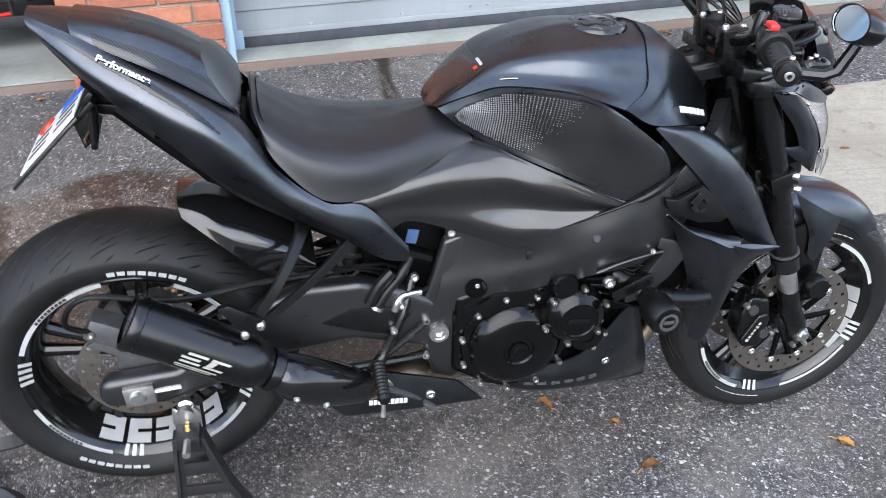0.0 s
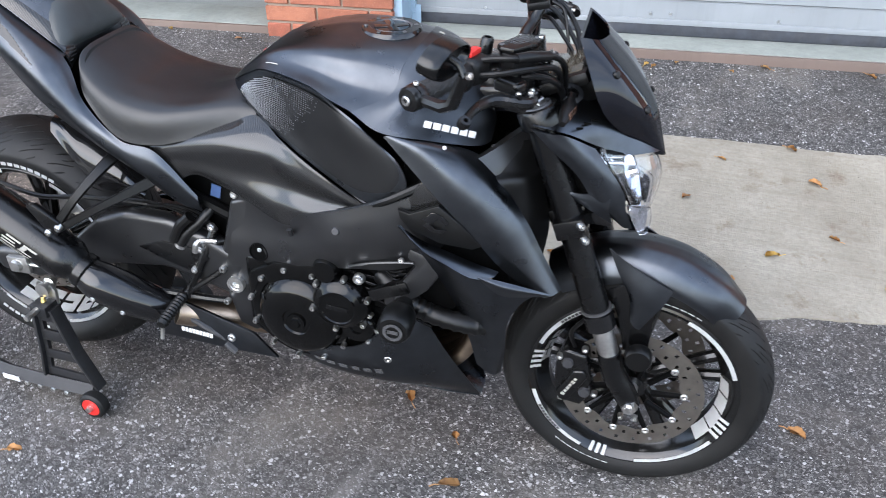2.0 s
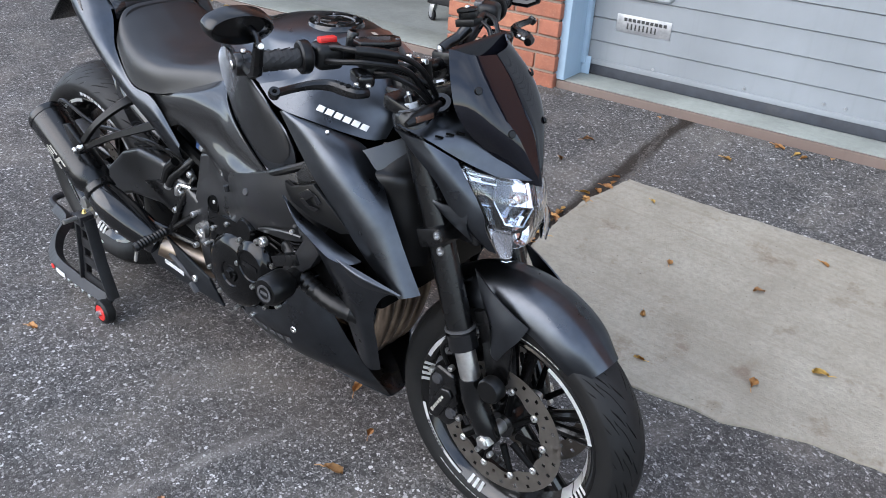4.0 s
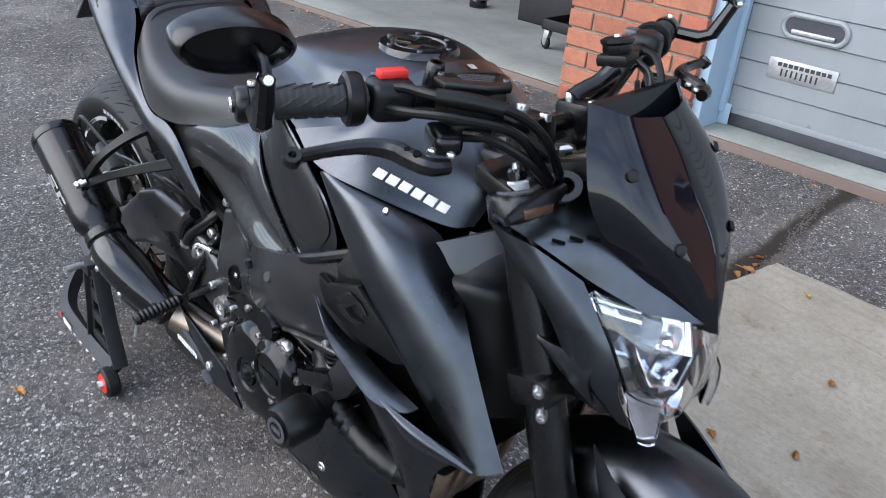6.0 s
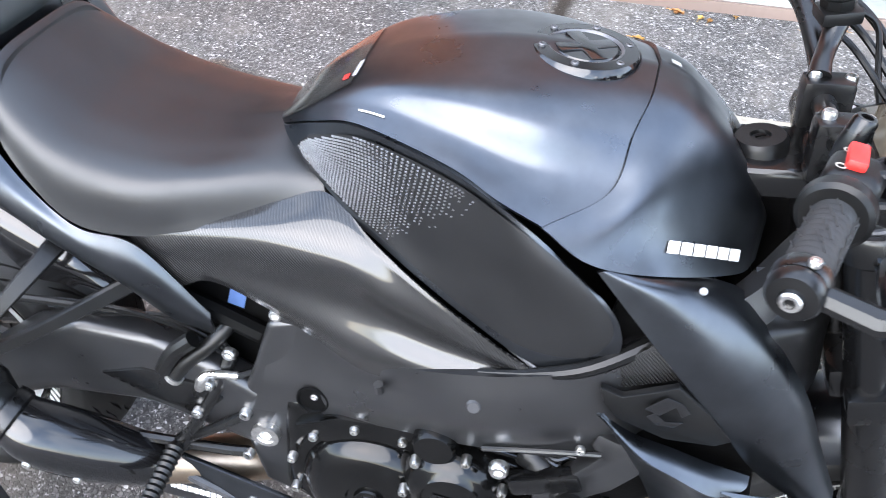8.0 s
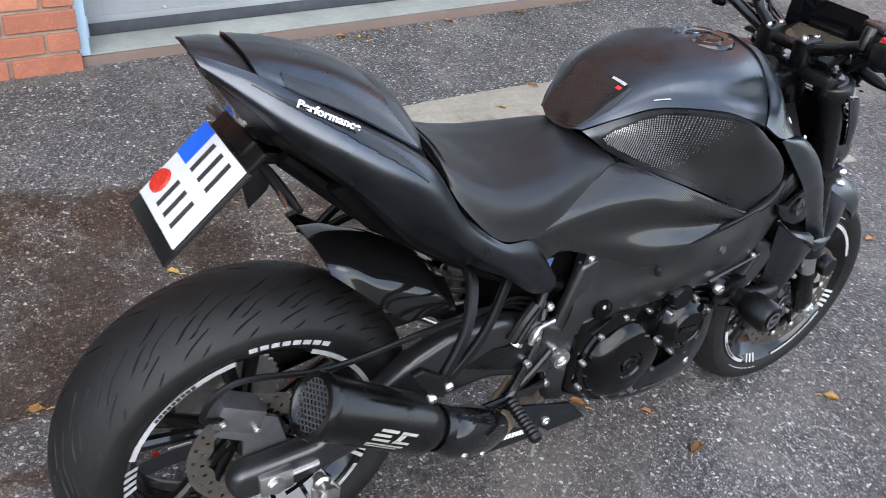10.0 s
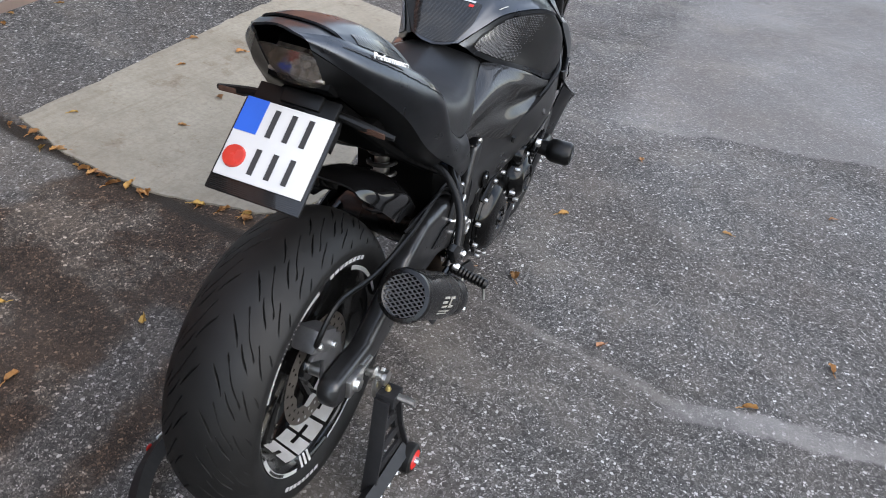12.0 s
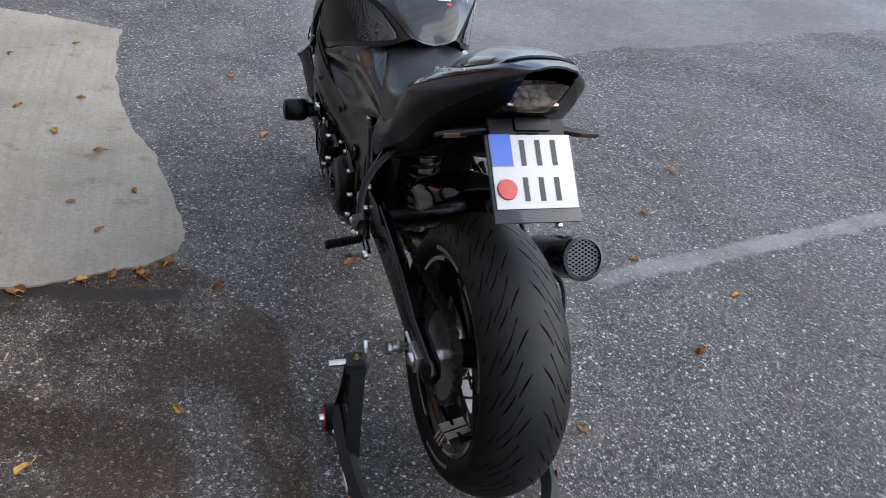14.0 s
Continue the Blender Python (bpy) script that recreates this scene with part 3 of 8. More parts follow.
def wheel(name, centre, tyre_r, half, rim_half, spokes, label, nt, pitches, seed):
    hub = part(name, bm_lathe([(0.0, -0.055), (0.030, -0.055), (0.034, -0.045), (0.034, 0.045), (0.030, 0.055), (0.0, 0.055)], 32, centre), M_RIM, bike, label)
    w = rim_half
    prof = [(0.2275, -w - 0.003), (0.222, -w - 0.005), (0.214, -w), (0.207, -w + 0.010), (0.196, -w + 0.026), (0.187, -0.012), (0.187, 0.012), (0.196, w - 0.026),
            (0.207, w - 0.010), (0.214, w), (0.222, w + 0.005), (0.2275, w + 0.003), (0.218, w - 0.012), (0.200, 0.0), (0.218, -w + 0.012)]
    part("rim", bm_lathe(prof, 96, centre, closed=True), M_RIM, hub, "gloss black cast rim with white edge stickers")
    tyre_mesh("tyre", centre, tyre_r, half, 0.222, hub, pitches, nt, 88, seed)
    for k in range(spokes):
        a = 2 * math.pi * k / spokes + 0.35
        for da in (-0.15, 0.15):
            p0 = centre + Vector((0.026 * math.cos(a), 0, 0.026 * math.sin(a)))
            p1 = centre + Vector((0.10 * math.cos(a + da * 0.9), 0, 0.10 * math.sin(a + da * 0.9)))
            p2 = centre + Vector((0.196 * math.cos(a + da), 0, 0.196 * math.sin(a + da)))
            part("spoke", bm_tube([p0, p1, p2], [0.016, 0.0125, 0.015], 3, 10), M_RIM, hub)
    return hub


def disc(parent, centre, r0, r1, y, holes=26):
    """A drilled brake disc with a scalloped inner edge."""
    bm = bmesh.new()
    n, t = 120, 0.0024
    radii = [r0, r0 + (r1 - r0) * 0.22, r0 + (r1 - r0) * 0.40, r0 + (r1 - r0) * 0.62, r0 + (r1 - r0) * 0.80, r1]
    rings = []
    for k, r in enumerate(radii):
        row = []
        for i in range(n):
            a = 2 * math.pi * i / n
            q = r + (0.004 * math.cos(a * 10) if k == 0 else 0)
            row.append(bm.verts.new((centre.x + q * math.cos(a), y, centre.z + q * math.sin(a))))
        rings.append(row)
    for k in range(len(radii) - 1):
        for i in range(n):
            if k in (1, 3) and (i + (2 if k == 3 else 0)) % 5 == 0:
                continue
            m = (i + 1) % n
            bm.faces.new((rings[k][i], rings[k][m], rings[k + 1][m], rings[k + 1][i]))
    bmesh.ops.solidify(bm, geom=list(bm.faces), thickness=2 * t)
    ob = part("brake_disc", bm, M_DISC, parent, "drilled steel brake disc")
    return ob


# wheels
rear = wheel("rear_wheel", RW, 0.316, 0.096, 0.076, 5, "rear wheel with wide tyre", 1440, 23, 3)
front = wheel("front_wheel", FW, 0.2955, 0.061, 0.050, 5, "front wheel with twin brake discs", 1060, 22, 5)
for hub, c, w, th in ((rear, RW, 0.081, 0.092), (front, FW, 0.055, 0.057)):
    for s in SIDES:
        y = s * w
        # white edge stickers: long arcs, short bars and a patch of word blocks
        for a0, a1 in ((100, 160), (196, 246), (280, 330), (20, 66)):
            part("rim_sticker", arc_strip(c, 0.2135, 0.2225, a0, a1, y, y, 16), M_WHITE, hub, "white reflective rim sticker")
        for a in (166, 170, 174, 178, 334, 338, 342, 346, 252, 256, 260):
            part("rim_sticker", arc_strip(c, 0.2005, 0.2225, a, a + 2.2, y - s * 0.012, y, 2), M_WHITE, hub)
        part("rim_word", letter_blocks(c, 0.2150, 0.2210, 118, 140, y + s * 0.001, y + s * 0.001, 9), M_INK, hub, "small black lettering on the rim sticker")
        part("rim_word", letter_blocks(c, 0.2150, 0.2210, 208, 230, y + s * 0.001, y + s * 0.001, 9), M_INK, hub)
        # tyre wall lettering
        for a0, cnt in ((62, 8), (232, 8)):
            for q in range(cnt):
                part("letter_block", letter_blocks(c, 0.2385, 0.2535, a0 + 34 * q / cnt, a0 + 34 * (q + 1) / cnt, s * th * 1.005, s * th * 1.012, 1), M_WHITE, hub, "white tyre lettering")
# large word inside the rear rim, and bold bars in the front rim
def stroke_blocks(centre, a0, a1, s, count, ya, yb, ra, rb):
    """Open plain strokes, two along the rim and one across, for each large unreadable sign."""
    step = (a1 - a0) / count
    for k in range(count):
        b0, b1 = a0 + step * k, a0 + step * (k + 0.84)
        yc = ya + (yb - ya) * 0.42
        yd = ya + (yb - ya) * 0.56
        bits = [arc_strip(centre, ra, ra + (rb - ra) * 0.42, b0, b1, s * ya, s * yc, 4), arc_strip(centre, ra + (rb - ra) * 0.56, rb, b0, b1, s * yd, s * yb, 4)]
        b = b0 if k % 2 else b1 - step * 0.34
        bits.append(arc_strip(centre, ra, rb, b, b + step * 0.34, s * ya, s * yb, 2))
        yield join(*bits)


for bm in stroke_blocks(RW, 236, 318, -1, 5, 0.010, 0.0675, 0.1835, 0.1985):
    part("rim_lettering", bm, M_WHITE, rear, "large white lettering inside the rim")
for bm in stroke_blocks(RW, 246, 268, 1, 2, 0.010, 0.0675, 0.1835, 0.1985):
    part("rim_lettering", bm, M_WHITE, rear, "large white lettering inside the rim")
for s in SIDES:
    part("rim_lettering", letter_blocks(FW, 0.1860, 0.2030, 322, 376, s * 0.012, s * 0.041, 4, 0.08), M_WHITE, front, "bold white bars inside the rim")
    for bm in stroke_blocks(FW, 148, 178, s, 3, 0.018, 0.041, 0.1870, 0.2020):
        part("rim_lettering", bm, M_SILVERED, front, "grey lettering inside the rim")
disc(rear, RW, 0.082, 0.120, -0.066)
for s in SIDES:
    d = disc(front, FW, 0.108, 0.155, s * 0.066)
    for k in range(10):
        a = 2 * math.pi * k / 10
        part("disc_carrier", bm_tube([FW + Vector((0.045 * math.cos(a), s * 0.060, 0.045 * math.sin(a))), FW + Vector((0.113 * math.cos(a + 0.12), s * 0.066, 0.113 * math.sin(a + 0.12)))], [0.008, 0.006], 1, 6), M_DARK, front)
    for k in range(10):
        a = 2 * math.pi * k / 10 + 0.12
        bolt(front, FW + Vector((0.113 * math.cos(a), s * 0.070, 0.113 * math.sin(a))), (0, s, 0), 0.008, 0.003)
part("front_axle", bm_lathe([(0, -0.116), (0.012, -0.116), (0.016, -0.110), (0.016, 0.110), (0.012, 0.116), (0, 0.116)], 24, FW), M_STEEL, bike)
part("rear_axle", bm_lathe([(0, -0.165), (0.013, -0.165), (0.016, -0.158), (0.016, 0.158), (0.013, 0.165), (0, 0.165)], 24, RW), M_STEEL, bike)

# sprocket and chain
teeth = [(RW.x + (0.103 if k % 2 else 0.096) * math.cos(2 * math.pi * k / 84), RW.z + (0.103 if k % 2 else 0.096) * math.sin(2 * math.pi * k / 84)) for k in range(84)]
part("sprocket", bm_plate(teeth, 0.082, 0.088, 0), M_STEEL, rear, "steel rear sprocket")
links = []
c0, r0, c1, r1 = RW, 0.103, Vector((0.62, 0, 0.41)), 0.042
way = c1 - c0
base, tilt = math.atan2(way.z, way.x), math.acos((r0 - r1) / way.length)
loop = [c0 + r0 * Vector((math.cos(base + tilt + q * (2 * math.pi - 2 * tilt) / 26), 0, math.sin(base + tilt + q * (2 * math.pi - 2 * tilt) / 26))) for q in range(27)]
loop += [loop[-1].lerp(c1 + r1 * Vector((math.cos(base - tilt), 0, math.sin(base - tilt))), k / 34) for k in range(1, 35)]
loop += [c1 + r1 * Vector((math.cos(base - tilt + q * 2 * tilt / 8), 0, math.sin(base - tilt + q * 2 * tilt / 8))) for q in range(1, 9)]
loop += [loop[-1].lerp(loop[0], k / 34) for k in range(1, 34)]
for k in range(len(loop)):
    p, q = loop[k], loop[(k + 1) % len(loop)]
    wid = 0.019 if k % 2 else 0.013
    ang = math.degrees(math.atan2(q.z - p.z, q.x - p.x))
    links.append(bm_box(((q - p).length * 1.12, wid, 0.0125), at(*((p + q) / 2 + Vector((0, 0.085, 0))), 0, -ang, 0), 0))
part("chain", join(*links), M_CHAIN, bike, "steel drive chain", flat=True)

# swingarm
arm_r = [(0.62, 0.505), (0.53, 0.55), (0.44, 0.580), (0.33, 0.580), (0.25, 0.545), (0.17, 0.475), (0.08, 0.420), (-0.055, 0.412), (-0.07, 0.38), (-0.055, 0.348),
         (0.05, 0.345), (0.17, 0.378), (0.28, 0.430), (0.42, 0.450), (0.58, 0.405)]
arm_l = [(0.62, 0.50), (0.45, 0.505), (0.25, 0.475), (0.08, 0.425), (-0.055, 0.412), (-0.07, 0.38), (-0.055, 0.348), (0.05, 0.345), (0.25, 0.385), (0.45, 0.40), (0.6, 0.40)]
swing = part("swingarm", bm_plate(arm_r, -0.146, -0.100, 0.018, 4), M_FRAME, bike, "satin black braced swingarm")
part("left_arm", bm_plate(arm_l, 0.108, 0.142, 0.012, 3), M_SATIN, swing)
part("cross_tube", bm_tube([(0.46, -0.12, 0.49), (0.46, 0.12, 0.47)], 0.045, 1, 16), M_SATIN, swing)
for s in SIDES:
    part("axle_adjuster", bm_box((0.058, 0.016, 0.044), at(0.008, s * 0.148, 0.379, 0, -4, 0), 0.004), M_STEEL, swing, "bare aluminium chain adjuster block")
    part("adjuster_bolt", bm_tube([(0.035, s * 0.146, 0.381), (0.085, s * 0.146, 0.386)], 0.0055, 1, 8), M_BOLT, swing)
    part("stand_spool", bm_lathe([(0, 0), (0.010, 0), (0.010, 0.012), (0.016, 0.014), (0.017, 0.020), (0.011, 0.024), (0.011, 0.036), (0.017, 0.04), (0.017, 0.048), (0, 0.05)], 20, (0.088, s * 0.140, 0.343), (0, s, 0)), M_STEEL, swing, "aluminium stand spool")
# hugger over the rear tyre
hug = [[(0.118, 0.0, 0.738), (0.119, 0.030, 0.737), (0.121, 0.055, 0.732), (0.127, 0.072, 0.713)],
       [(0.165, 0.0, 0.733), (0.165, 0.035, 0.731), (0.166, 0.072, 0.716), (0.172, 0.088, 0.676)],
       [(0.205, 0.0, 0.722), (0.206, 0.040, 0.719), (0.205, 0.085, 0.690), (0.215, 0.100, 0.640)],
       [(0.255, 0.0, 0.706), (0.256, 0.045, 0.700), (0.262, 0.094, 0.665), (0.256, 0.103, 0.606)],
       [(0.310, 0.0, 0.680), (0.312, 0.050, 0.672), (0.315, 0.098, 0.640), (0.300, 0.100, 0.600)],
       [(0.360, 0.0, 0.640), (0.360, 0.050, 0.630), (0.360, 0.095, 0.600), (0.350, 0.095, 0.570)]]
part("hugger", bm_sheet(hug, 5, -1, 0.004, both=True), M_GLOSS, bike, "gloss black rear hugger")

# rear caliper
cal = part("rear_caliper", bm_box((0.085, 0.052, 0.050), at(-0.035, -0.078, 0.490, 0, 28, 0), 0.010), M_GREY, bike, "dusty rear brake caliper")
part("caliper_bracket", bm_plate([(-0.08, 0.47), (-0.02, 0.50), (0.03, 0.47), (0.05, 0.40), (0.01, 0.36), (-0.03, 0.38), (-0.03, 0.44)], -0.100, -0.090, 0.003), M_GREY, cal)
for x, z in ((-0.065, 0.500), (-0.01, 0.468)):
    bolt(cal, (x, -0.106, z), (0, -1, 0), 0.007, 0.006)
part("brake_hose", bm_tube([(-0.06, -0.10, 0.50), (-0.10, -0.12, 0.54), (-0.05, -0.13, 0.60), (0.10, -0.13, 0.575), (0.24, -0.14, 0.60), (0.42, -0.12, 0.60)], 0.0055, 6, 8), M_PLASTIC, cal)

# frame spars, pivot plates and subframe struts
spar = [[(0.606, 0.136, 0.680), (0.598, 0.140, 0.60), (0.592, 0.147, 0.55), (0.572, 0.146, 0.49)],
        [(0.66, 0.148, 0.682), (0.668, 0.150, 0.61), (0.668, 0.156, 0.56), (0.650, 0.150, 0.50)],
        [(0.73, 0.176, 0.668), (0.745, 0.172, 0.625), (0.755, 0.180, 0.585), (0.745, 0.165, 0.535)],
        [(0.86, 0.212, 0.715), (0.868, 0.221, 0.680), (0.878, 0.221, 0.64), (0.888, 0.196, 0.578)],
        [(0.98, 0.214, 0.765), (0.992, 0.218, 0.72), (1.002, 0.212, 0.67), (1.008, 0.188, 0.600)],
        [(1.12, 0.140, 0.83), (1.14, 0.150, 0.78), (1.145, 0.142, 0.72), (1.14, 0.125, 0.66)],
        [(1.20, 0.05, 0.87), (1.22, 0.055, 0.82), (1.225, 0.052, 0.76), (1.22, 0.045, 0.70)]]
pivot_poly = [(0.600, 0.655), (0.655, 0.672), (0.685, 0.57), (0.662, 0.50), (0.655, 0.42), (0.660, 0.335), (0.625, 0.315), (0.585, 0.33), (0.560, 0.42), (0.556, 0.50), (0.578, 0.57)]
for s in SIDES:
    f = part("frame_spar", bm_sheet(spar, 6, s, 0.028), M_FRAME, bike, "satin black aluminium frame spar")
    part("pivot_plate", bm_plate(pivot_poly, s * 0.118, s * 0.143, 0.010, 3), M_FRAME, f)
    part("pivot_bolt", bm_lathe([(0, 0.0), (0.021, 0.0), (0.021, 0.007), (0.017, 0.010), (0.009, 0.010), (0.009, 0.004), (0, 0.004)], 6, (0.593, s * 0.142, 0.444), (0, s, 0)), M_BOLT, f, "zinc hexagon pivot nut")
    part("pivot_ring", bm_lathe([(0.014, 0), (0.020, 0), (0.020, 0.012), (0.014, 0.012)], 24, (0.593, s * 0.142, 0.444), (0, s, 0), True), M_BOLT, f)
    # flat dark disc with a raised rim, painting in the shade of a hole
    part("frame_plug", bm_lathe([(0, 0.0005), (0.0185, 0.0005), (0.0195, 0.003), (0.0215, 0.003), (0.0225, 0.0)], 28, (0.664, s * 0.1575, 0.549), (0, s, 0.05)), M_DARK, f, "dark disc standing for a round hole in the frame")
    bolt(f, (0.666, s * 0.1582, 0.555), (0, s, 0), 0.005, 0.002)
    bolt(f, (0.613, s * 0.142, 0.672), (0, s, 0.1), 0.0085, 0.005)
    part("spar_rim", bm_tube([(0.870, s * 0.203, 0.714), (0.930, s * 0.211, 0.738), (0.985, s * 0.211, 0.765), (1.050, s * 0.180, 0.796), (1.120, s * 0.142, 0.830)], [0.004, 0.007, 0.009, 0.010, 0.010], 5, 10), M_PLASTIC, f)
    part("frame_seam", bm_tube([(0.755, s * 0.187, 0.640), (0.757, s * 0.1855, 0.626)], 0.006, 1, 8), M_FRAME, f)
    part("frame_cap", bm_lathe([(0, 0.004), (0.007, 0.004), (0.009, 0.0)], 16, (0.872, s * 0.222, 0.679), (0, s, 0.25)), M_CAST, f)
    bolt(f, (0.609, s * 0.128, 0.650), (0, s, 0.2), 0.008, 0.005)
    bolt(f, (0.914, s * 0.216, 0.572), (0, s, 0), 0.012, 0.008)
    part("subframe_strut", bm_tube([(0.58, s * 0.11, 0.60), (0.40, s * 0.115, 0.68), (0.20, s * 0.09, 0.80), (0.05, s * 0.05, 0.92)], 0.014, 4, 8), M_DARK, f)
for s in SIDES:
    limb = part("frame_limb", bm_plate([(1.015, 0.655), (1.062, 0.640), (1.075, 0.600), (1.050, 0.560), (0.998, 0.512), (0.962, 0.505), (0.958, 0.532), (0.984, 0.550), (1.026, 0.616), (1.010, 0.632)], s * 0.176, s * 0.204, 0.006, 2), M_FRAME, bike, "satin black frame limb")
    part("window_back", bm_plate([(0.900, 0.585), (0.930, 0.622), (1.026, 0.634), (1.030, 0.616), (0.985, 0.545), (0.950, 0.540)], s * 0.168, s * 0.176, 0.002), M_DARK, limb)
    for k in range(6):
        part("window_rib", bm_tube([(0.936 + 0.006 * k, s * 0.178, 0.610 - 0.010 * k), (0.968 + 0.003 * k, s * 0.186, 0.603 - 0.010 * k), (1.014 - 0.007 * k, s * 0.180, 0.612 - 0.012 * k)], 0.0030, 4, 6), M_GLOSS, limb)
    part("window_lip", bm_tube([(0.890, s * 0.206, 0.590), (0.930, s * 0.212, 0.609), (0.985, s * 0.211, 0.622), (1.024, s * 0.205, 0.624)], 0.0035, 5, 8), M_FRAME, limb)
    bolt(limb, (1.000, s * 0.208, 0.628), (0, s, 0.2), 0.006, 0.004)
part("head_tube", bm_tube([(1.20, 0, 0.955), (1.255, 0, 0.80), (1.29, 0, 0.70)], 0.038, 1, 16), M_SATIN, bike)
# dark fillers added behind the panels to close gaps: airbox, battery tray, wiring
part("airbox", bm_plate([(0.62, 0.60), (0.62, 0.80), (0.70, 0.90), (1.02, 0.90), (1.10, 0.78), (1.02, 0.66), (0.80, 0.58)], -0.10, 0.10, 0.02), M_DARK, bike)
part("battery_tray", bm_plate([(0.10, 0.88), (0.20, 0.90), (0.58, 0.76), (0.60, 0.64), (0.40, 0.67), (0.18, 0.79)], -0.095, 0.095, 0.015), M_DARK, bike)
part("inner_fender", bm_plate([(0.47, 0.50), (0.44, 0.66), (0.50, 0.70), (0.62, 0.68), (0.63, 0.46)], -0.098, 0.098, 0.012), M_DARK, bike)
part("blue_label", bm_box((0.022, 0.002, 0.030), at(0.546, -0.102, 0.648, 0, 12, 0), 0), M_BLUELABEL, bike, "pale blue paper label")
# shock absorber
coil = [(0.45 + 0.034 * math.cos(a), 0.03 + 0.034 * math.sin(a), 0.50 + 0.0042 * k) for k in range(42) for a in (k * 0.9,)]
shock = part("shock_absorber", bm_tube([(0.44, 0.03, 0.44), (0.45, 0.03, 0.72)], 0.020, 1, 12), M_STEEL, bike)
part("spring", bm_tube(coil, 0.006, 2, 7), M_SPRING, shock, "black coil spring")

# engine
eng = part("engine", bm_plate([(0.62, 0.34), (0.62, 0.53), (0.70, 0.56), (0.84, 0.53), (0.96, 0.56), (1.0, 0.44), (0.97, 0.34), (0.86, 0.29), (0.70, 0.29)], -0.155, 0.155, 0.02, 3), M_ENGINE, bike, "black engine casing")
part("cylinder_block", bm_plate([(0.78, 0.50), (0.86, 0.66), (1.02, 0.66), (1.05, 0.58), (0.98, 0.46)], -0.17, 0.17, 0.012), M_DARK, eng)
part("cylinder_head", bm_plate([(0.96, 0.47), (0.93, 0.62), (1.02, 0.67), (1.105, 0.62), (1.118, 0.52), (1.06, 0.46)], -0.165, 0.165, 0.012), M_DARK, eng)
for k in range(7):
    part("cooling_fin", bm_plate([(0.845 + 0.012 * k, 0.615 - 0.017 * k), (0.995 + 0.010 * k, 0.640 - 0.030 * k), (0.995 + 0.010 * k, 0.633 - 0.030 * k), (0.845 + 0.012 * k, 0.608 - 0.017 * k)], -0.182, 0.182, 0.001, 1), M_ENGINE, eng)
for s in SIDES:
    yc = s * 0.150
    part("clutch_cover", bm_lathe([(0, 0.042), (0.020, 0.042), (0.022, 0.037), (0.030, 0.037), (0.033, 0.041), (0.068, 0.039), (0.080, 0.035), (0.091, 0.026), (0.099, 0.014), (0.104, 0.0), (0.106, -0.02)], 64, (0.752, yc, 0.405), (0, s, 0)), M_ENGINE, eng, "round black clutch cover")
    part("cover_flange", bm_lathe([(0.100, 0.0), (0.113, 0.0), (0.116, 0.006), (0.113, 0.012), (0.100, 0.012)], 64, (0.752, yc, 0.408), (0, s, 0), True), M_ENGINE, eng)
    for k in range(11):
        a = radians(40 + k * 32)
        bolt(eng, (0.752 + 0.117 * math.cos(a), s * 0.166, 0.408 + 0.117 * math.sin(a)), (0, s, 0), 0.0065, 0.008)
    part("clutch_hub", bm_lathe([(0, 0.008), (0.011, 0.008), (0.014, 0.0)], 6, (0.752, s * 0.189, 0.405), (0, s, 0)), M_ENGINE, eng)
    # signal cover with a raised ring, and a smaller cover below
    gc = (0.862, s * 0.165, 0.485)
    cover = part("starter_cover", bm_lathe([(0, 0.050), (0.036, 0.050), (0.038, 0.053), (0.041, 0.053), (0.043, 0.050), (0.050, 0.047), (0.057, 0.041), (0.063, 0.030), (0.066, 0.012), (0.066, -0.02)], 48, gc, (0, s, 0)), M_ENGINE, eng, "black starter gear cover")
    part("cover_word", bm_box((0.046, 0.0015, 0.011), at(gc[0], s * 0.2165, gc[2], 0, 4, 0), 0.0005), M_SATIN, cover)
    for k in range(6):
        a = radians(20 + 60 * k)
        bolt(eng, (gc[0] + 0.066 * math.cos(a), s * 0.198, gc[2] + 0.066 * math.sin(a)), (0, s, 0), 0.0065, 0.009)
    part("oil_filler", bm_lathe([(0, 0.030), (0.024, 0.030), (0.028, 0.022), (0.030, 0.0)], 32, (0.832, s * 0.175, 0.562), (0, s, 0)), M_ENGINE, eng)
    part("lower_cover", bm_lathe([(0, 0.028), (0.012, 0.028), (0.014, 0.032), (0.034, 0.030), (0.040, 0.022), (0.042, -0.03)], 40, (0.895, s * 0.165, 0.425), (0, s, 0)), M_ENGINE, eng)
    for k in range(4):
        a = radians(-60 + 55 * k)
        bolt(eng, (0.895 + 0.043 * math.cos(a), s * 0.182, 0.425 + 0.043 * math.sin(a)), (0, s, 0), 0.006, 0.008)
    part("case_web", bm_plate([(0.64, 0.50), (0.70, 0.535), (0.80, 0.545), (0.82, 0.50), (0.70, 0.47)], s * 0.150, s * 0.168, 0.006), M_ENGINE, eng)
    # frame slider
    sl = part("frame_slider", bm_lathe([(0, 0.0), (0.020, 0.0), (0.022, 0.03), (0.031, 0.040), (0.034, 0.05), (0.034, 0.092), (0.029, 0.100), (0, 0.101)], 32, (1.005, s * 0.195, 0.520), (0.05, s, 0)), M_PLASTIC, bike, "black frame slider puck")
    part("slider_badge", bm_lathe([(0.014, 0), (0.020, 0.001), (0.020, 0.002), (0.014, 0.002)], 28, (1.0105, s * 0.2965, 0.520), (0.05, s, 0), True), M_GREY, sl)
    part("badge_word", bm_box((0.022, 0.0014, 0.008), at(1.0105, s * 0.2975, 0.520), 0), M_GREY, sl)
